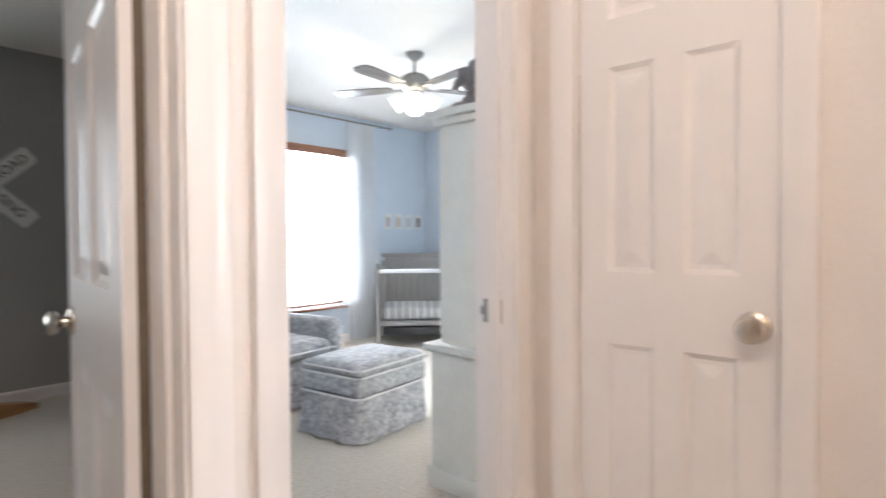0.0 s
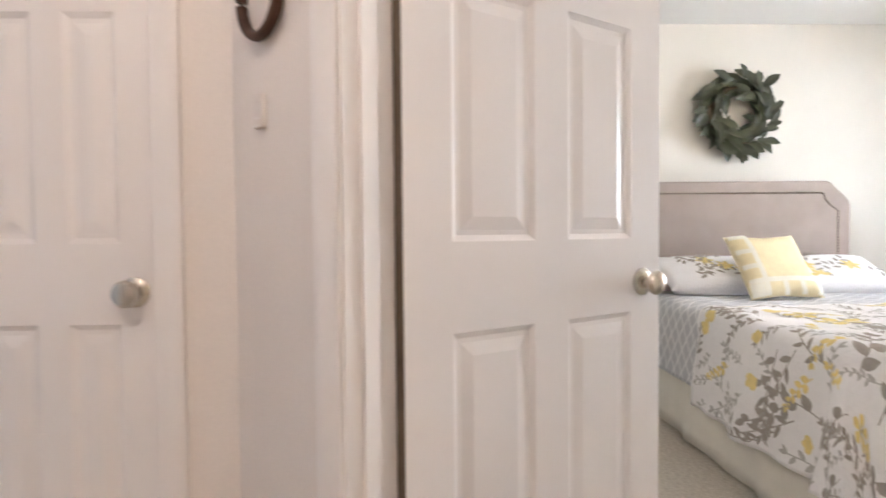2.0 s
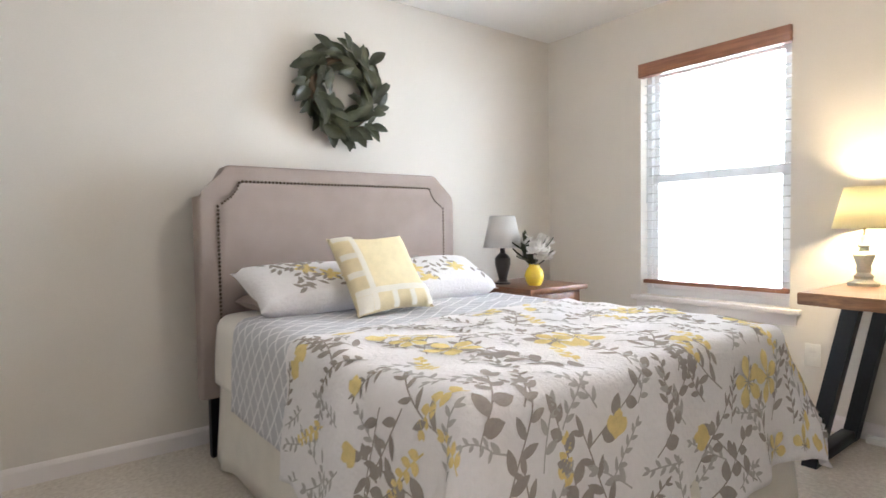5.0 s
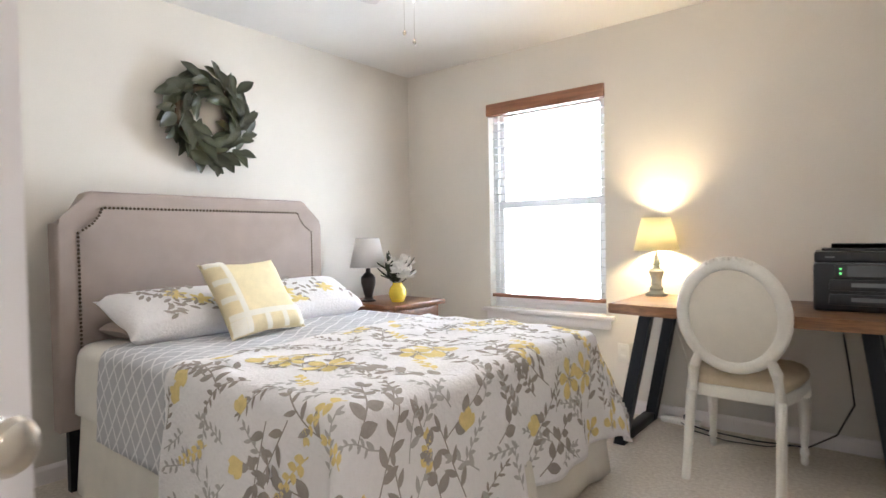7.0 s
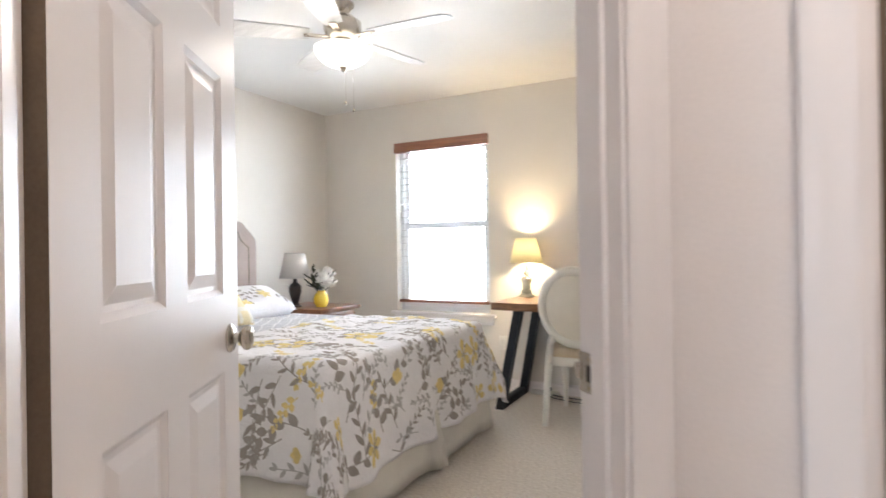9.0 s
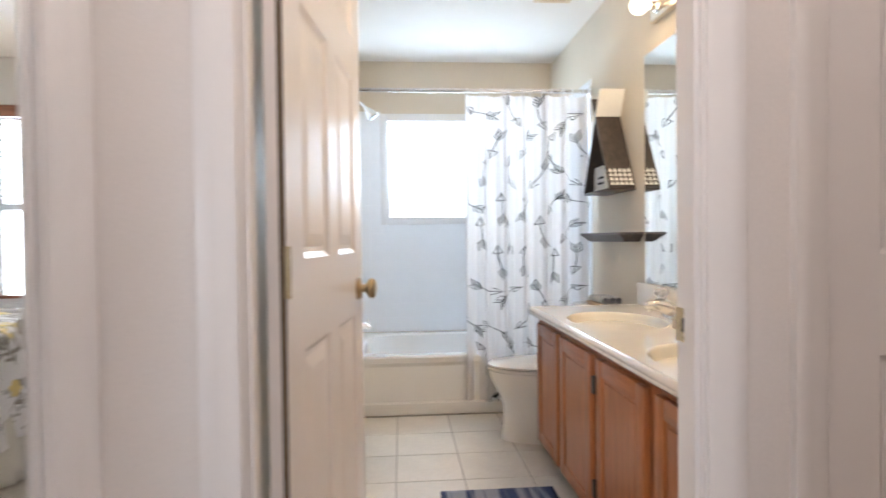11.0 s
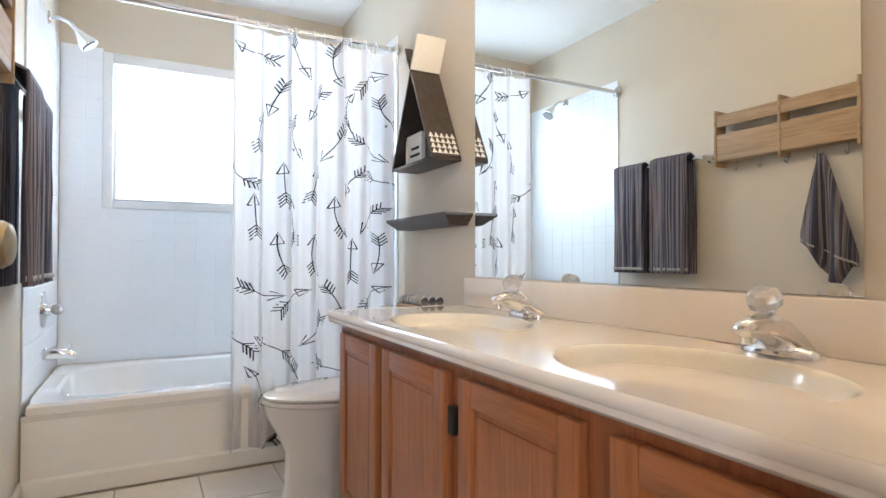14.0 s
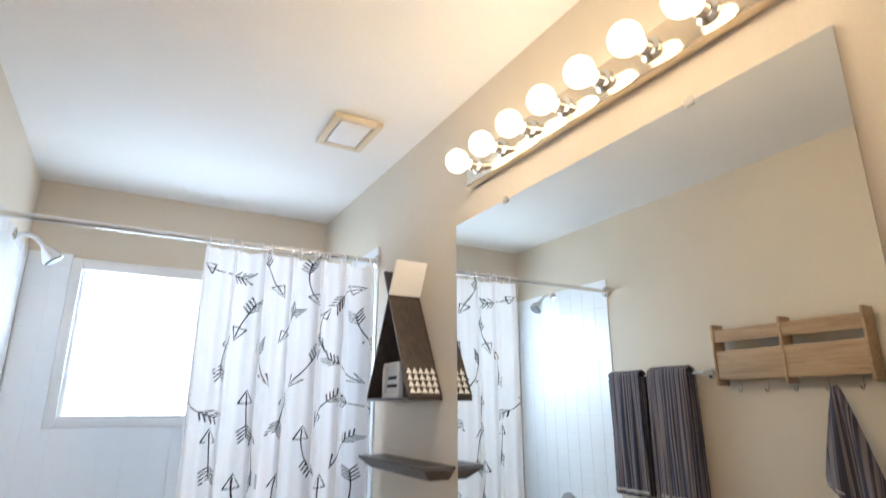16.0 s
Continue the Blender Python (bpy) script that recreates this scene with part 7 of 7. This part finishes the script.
def armchair():
    e = thing("armchair", (2.42, 3.74, 0), "grey toile upholstered nursery armchair with white piping", "armchair", rz=6)
    part("base", bx(-0.38, 0.38, -0.36, 0.36, 0.012, 0.30, bevel=0.02), M_TOILE, e)
    for s in (-1, 1):
        bm = bmesh.new()
        box(bm, min(0.26 * s, 0.38 * s), max(0.26 * s, 0.38 * s), -0.34, 0.33, 0.302, 0.56, bevel=0.05, seg=4)
        part("arm", bm, M_TOILE, e)
    bm = pillow_mesh(0.52, 0.56, 0.15, 7, power=0.2)
    bmesh.ops.translate(bm, verts=bm.verts, vec=(0, -0.09, 0.30))
    part("seat_cushion", bm, M_TOILE, e, smooth=80)
    bm = bmesh.new()
    box(bm, -0.36, 0.36, 0.20, 0.36, 0.302, 0.95, bevel=0.06, seg=4)
    part("backrest", bm, M_TOILE, e)
    part("piping", tube(bmesh.new(), [(-0.26, -0.37, 0.372), (0.26, -0.37, 0.372)], 0.006, 6), M_PIPING, e)
    part("piping", tube(bmesh.new(), [(0.38, -0.34, 0.505), (0.382, 0.32, 0.505)], 0.006, 6), M_PIPING, e)
    return e


armchair()


def armoire():
    e = placed("armoire", (2.65, 1.6, 0), "tall white painted armoire with a ledge and crown", "armoire")
    part("lower_cabinet", bx(2.155, 3.12, 1.215, 1.985, 0.09, 0.615), M_WHITE, e)
    part("plinth", bx(2.14, 3.135, 1.21, 2.0, 0.0, 0.089, bevel=0.006), M_WHITE, e)
    part("ledge", bx(2.125, 3.15, 1.205, 2.015, 0.616, 0.650, bevel=0.008), M_WHITE, e)
    part("upper_cabinet", bx(2.19, 3.085, 1.23, 1.95, 0.651, 1.62), M_WHITE, e)
    bm = bmesh.new()
    box(bm, 2.165, 3.11, 1.215, 1.975, 1.621, 1.652, bevel=0.006)
    part("crown", bm, M_WHITE, e)
    part("crown_top", bx(2.14, 3.135, 1.205, 2.0, 1.653, 1.688, bevel=0.008), M_WHITE, e)
    for x0, x1 in ((2.20, 2.635), (2.64, 3.075)):
        part("door", bx(x0, x1, 1.951, 1.97, 0.66, 1.61, bevel=0.004), M_WHITE, e)
        part("drawer", bx(x0, x1, 1.986, 2.003, 0.12, 0.60, bevel=0.004), M_WHITE, e)
    return e


armoire()


def plush(name, at, label, body, ear):
    bm = bmesh.new()

    def ball(c, r, q=(1, 1, 1)):
        r0 = bmesh.ops.create_icosphere(bm, subdivisions=3, radius=r)
        bmesh.ops.transform(bm, matrix=Matrix.Translation(c) @ Matrix.Diagonal((*q, 1)), verts=r0["verts"])
    ball((0, 0, 0.085), 0.095, (1, 0.9, 0.95))
    ball((-0.03, 0.05, 0.20), 0.075)
    ball((0.055, 0.06, 0.23), ear, (0.45, 1, 1.15))
    ball((-0.105, 0.06, 0.23), ear, (0.45, 1, 1.15))
    ball((-0.09, 0.09, 0.045), 0.042, (1, 1.4, 1))
    ball((0.07, 0.09, 0.045), 0.042, (1, 1.4, 1))
    tube(bm, [(-0.03, 0.11, 0.19), (-0.03, 0.15, 0.165), (-0.03, 0.17, 0.12)], [0.03, 0.024, 0.018], 12)
    for v in bm.verts:
        v.co += v.co.normalized() * 0.006 * noise.noise(v.co * 40)
    ob = solid(name, bm, body, label, "plush toy", "plush toys on the armoire", smooth=80)
    ob.matrix_basis = Matrix.Translation(at) @ pose(0, 0, 0, 0, 0, 60) @ Matrix.Scale(0.78, 4)
    return ob


plush("plush_toy", (2.36, 1.86, 1.688), "grey plush elephant sitting on the armoire", M_PLUSHG, 0.055)
plush("plush_toy", (2.30, 1.66, 1.688), "cream plush toy sitting on the armoire", M_PLUSHC, 0.035)


def crib():
    e = thing("crib", (4.86, 4.28, 0), "grey slatted crib with a white mattress", "crib", rz=-47)
    L, W = 0.64, 0.34
    part("back_panel", bx(-L, L, W, W + 0.03, 0.28, 0.90, bevel=0.006), M_CRIB, e)
    part("crest_rail", bx(-L - 0.03, L + 0.03, W - 0.01, W + 0.04, 0.90, 0.945, bevel=0.008), M_CRIB, e)
    bm = bmesh.new()
    prism(bm, [(-0.44, 0.80), (0.44, 0.80)] + [(0.44 - 0.88 * k / 16, 0.815 + 0.06 * math.sin(math.pi * k / 16)) for k in range(17)], "y", W - 0.012, W - 0.001)
    part("arched_inset", bm, M_CRIB, e, smooth=30)
    part("front_rail", bx(-L, L, -W - 0.02, -W + 0.02, 0.76, 0.80, bevel=0.008), M_CRIBM, e)
    part("lower_rail", bx(-L, L, -W - 0.015, -W + 0.015, 0.22, 0.27, bevel=0.004), M_CRIB, e)
    sp = finish("spindle", bx(-0.010, 0.010, -0.008, 0.008, 0.27, 0.762, bevel=0.003, seg=1), M_CRIB)
    for k in range(17):
        ob = new("spindle", sp)
        ob.parent = e
        ob.location = (-L + 0.05 + k * (2 * L - 0.10) / 16, -W, 0)
    for s in (-1, 1):
        part("end_panel", bx(s * L - 0.015, s * L + 0.015, -W + 0.021, W - 0.011, 0.28, 0.80, bevel=0.006), M_CRIB, e)
        for y in (-W, W + 0.01):
            part("post", bx(s * L + (0.001 if s > 0 else -0.036), s * L + (0.036 if s > 0 else -0.001), y - 0.022, y + 0.018, 0.0, 0.86, bevel=0.004), M_CRIB, e)
    part("mattress", bx(-L + 0.02, L - 0.02, -W + 0.03, W - 0.02, 0.28, 0.40, bevel=0.03, seg=3), M_CRIBM, e)
    part("underframe", bx(-L + 0.02, L - 0.02, -W + 0.022, W - 0.02, 0.12, 0.20), M_PLAST, e, "dark storage bin under the crib")
    return e


crib()


def wall_pictures():
    for k in range(4):
        x = 4.80 + 0.17 * k
        e = placed("wall_picture", (x, 5.04, 1.3), "small unframed nursery picture card hung on the wall", "picture", "nursery pictures")
        part("card", bx(x - 0.055, x + 0.055, 5.042, 5.0485, 1.22, 1.40, bevel=0.001), M_PAPER, e)
        part("figure", bx(x - 0.03, x + 0.025, 5.0405, 5.0418, 1.25, 1.36), (M_PLUSHG, M_PLUSHC, M_LEAFL, M_TWIG)[k], e, "plain coloured shape")


wall_pictures()
ceiling_fan("ceiling_fan", (3.2, 3.07, 2.44), "pewter ceiling fan with grey blades and lit tulip shades", M_PEWTER, M_BLADED, 44, True, 0.05)
bulb_light("tulip_light", (3.2, 3.07, 2.03), NURSERY_FAN, (1.0, 0.90, 0.76), 0.08)


# ---- playroom ----
def crossing_sign():
    e = thing("crossing_sign", (1.10, 5.036, 1.49), "white X-shaped railroad crossing sign on the grey wall", "sign")
    for a in (42, -42):
        bm = bmesh.new()
        pts = [(-0.36, -0.05), (-0.34, -0.065), (0.34, -0.065), (0.36, -0.05), (0.36, 0.05), (0.34, 0.065), (-0.34, 0.065), (-0.36, 0.05)]
        prism(bm, pts, "y", -0.006 - (0.008 if a > 0 else 0), -(0.008 if a > 0 else 0.0) + 0.0005)
        bmesh.ops.transform(bm, matrix=pose(0, 0, 0, 0, a), verts=bm.verts)
        part("blade", bm, M_FRAMEW, e, smooth=0)
        for word, x in ((("RAIL", -0.20), ("ROAD", 0.20)) if a < 0 else (("CROS", -0.20), ("SING", 0.20))):
            cu = bpy.data.curves.new("lettering", "FONT")
            cu.body, cu.size, cu.extrude, cu.align_x, cu.align_y = word, 0.085, 0.0015, "CENTER", "CENTER"
            cu.materials.append(M_INK)
            ob = new("lettering", cu)
            ob.parent = e
            ob.matrix_basis = pose(0, 0, 0, 0, a) @ pose(x, -0.018 if a > 0 else -0.009, 0, 90)
    return e


crossing_sign()
# Slanted board in place of an unidentified wooden piece.
e = thing("slanted_wood_piece", (1.02, 4.72, 0), "small slanted pale wooden piece on the carpet, not identified", "toy ramp", rz=25)
bm = bmesh.new()
prism(bm, [(-0.30, 0.0), (0.30, 0.0), (0.30, 0.035), (-0.25, 0.16), (-0.30, 0.16)], "y", -0.07, 0.07)
part("board", bm, wood("slanted_piece_wood", (0.52, 0.28, 0.12), (0.36, 0.18, 0.07), "x", 1.3), e, smooth=0)

# ---- bathroom floor tiles ----
floor_tile = {}
for i in range(7):
    for j in range(9):
        x0, y0 = -0.905 + 0.303 * i, -2.945 + 0.3035 * j
        x1, y1 = min(0.6195, x0 + 0.303), min(-0.53, y0 + 0.3035)
        x0 = max(-0.9195, x0)
        a, b = round(x1 - x0 - 0.005, 3), round(y1 - y0 - 0.005, 3)
        if a < 0.03 or b < 0.03:
            continue
        if (a, b) not in floor_tile:
            floor_tile[a, b] = finish("tile", bx(0, a, 0, b, 0.002, 0.0068, bevel=0.0015, seg=1), M_TILE)
        ob = new("tile", floor_tile[a, b])
        ob.location = (x0 + 0.0025, y0 + 0.0025, 0)
        ob.parent = tile_base
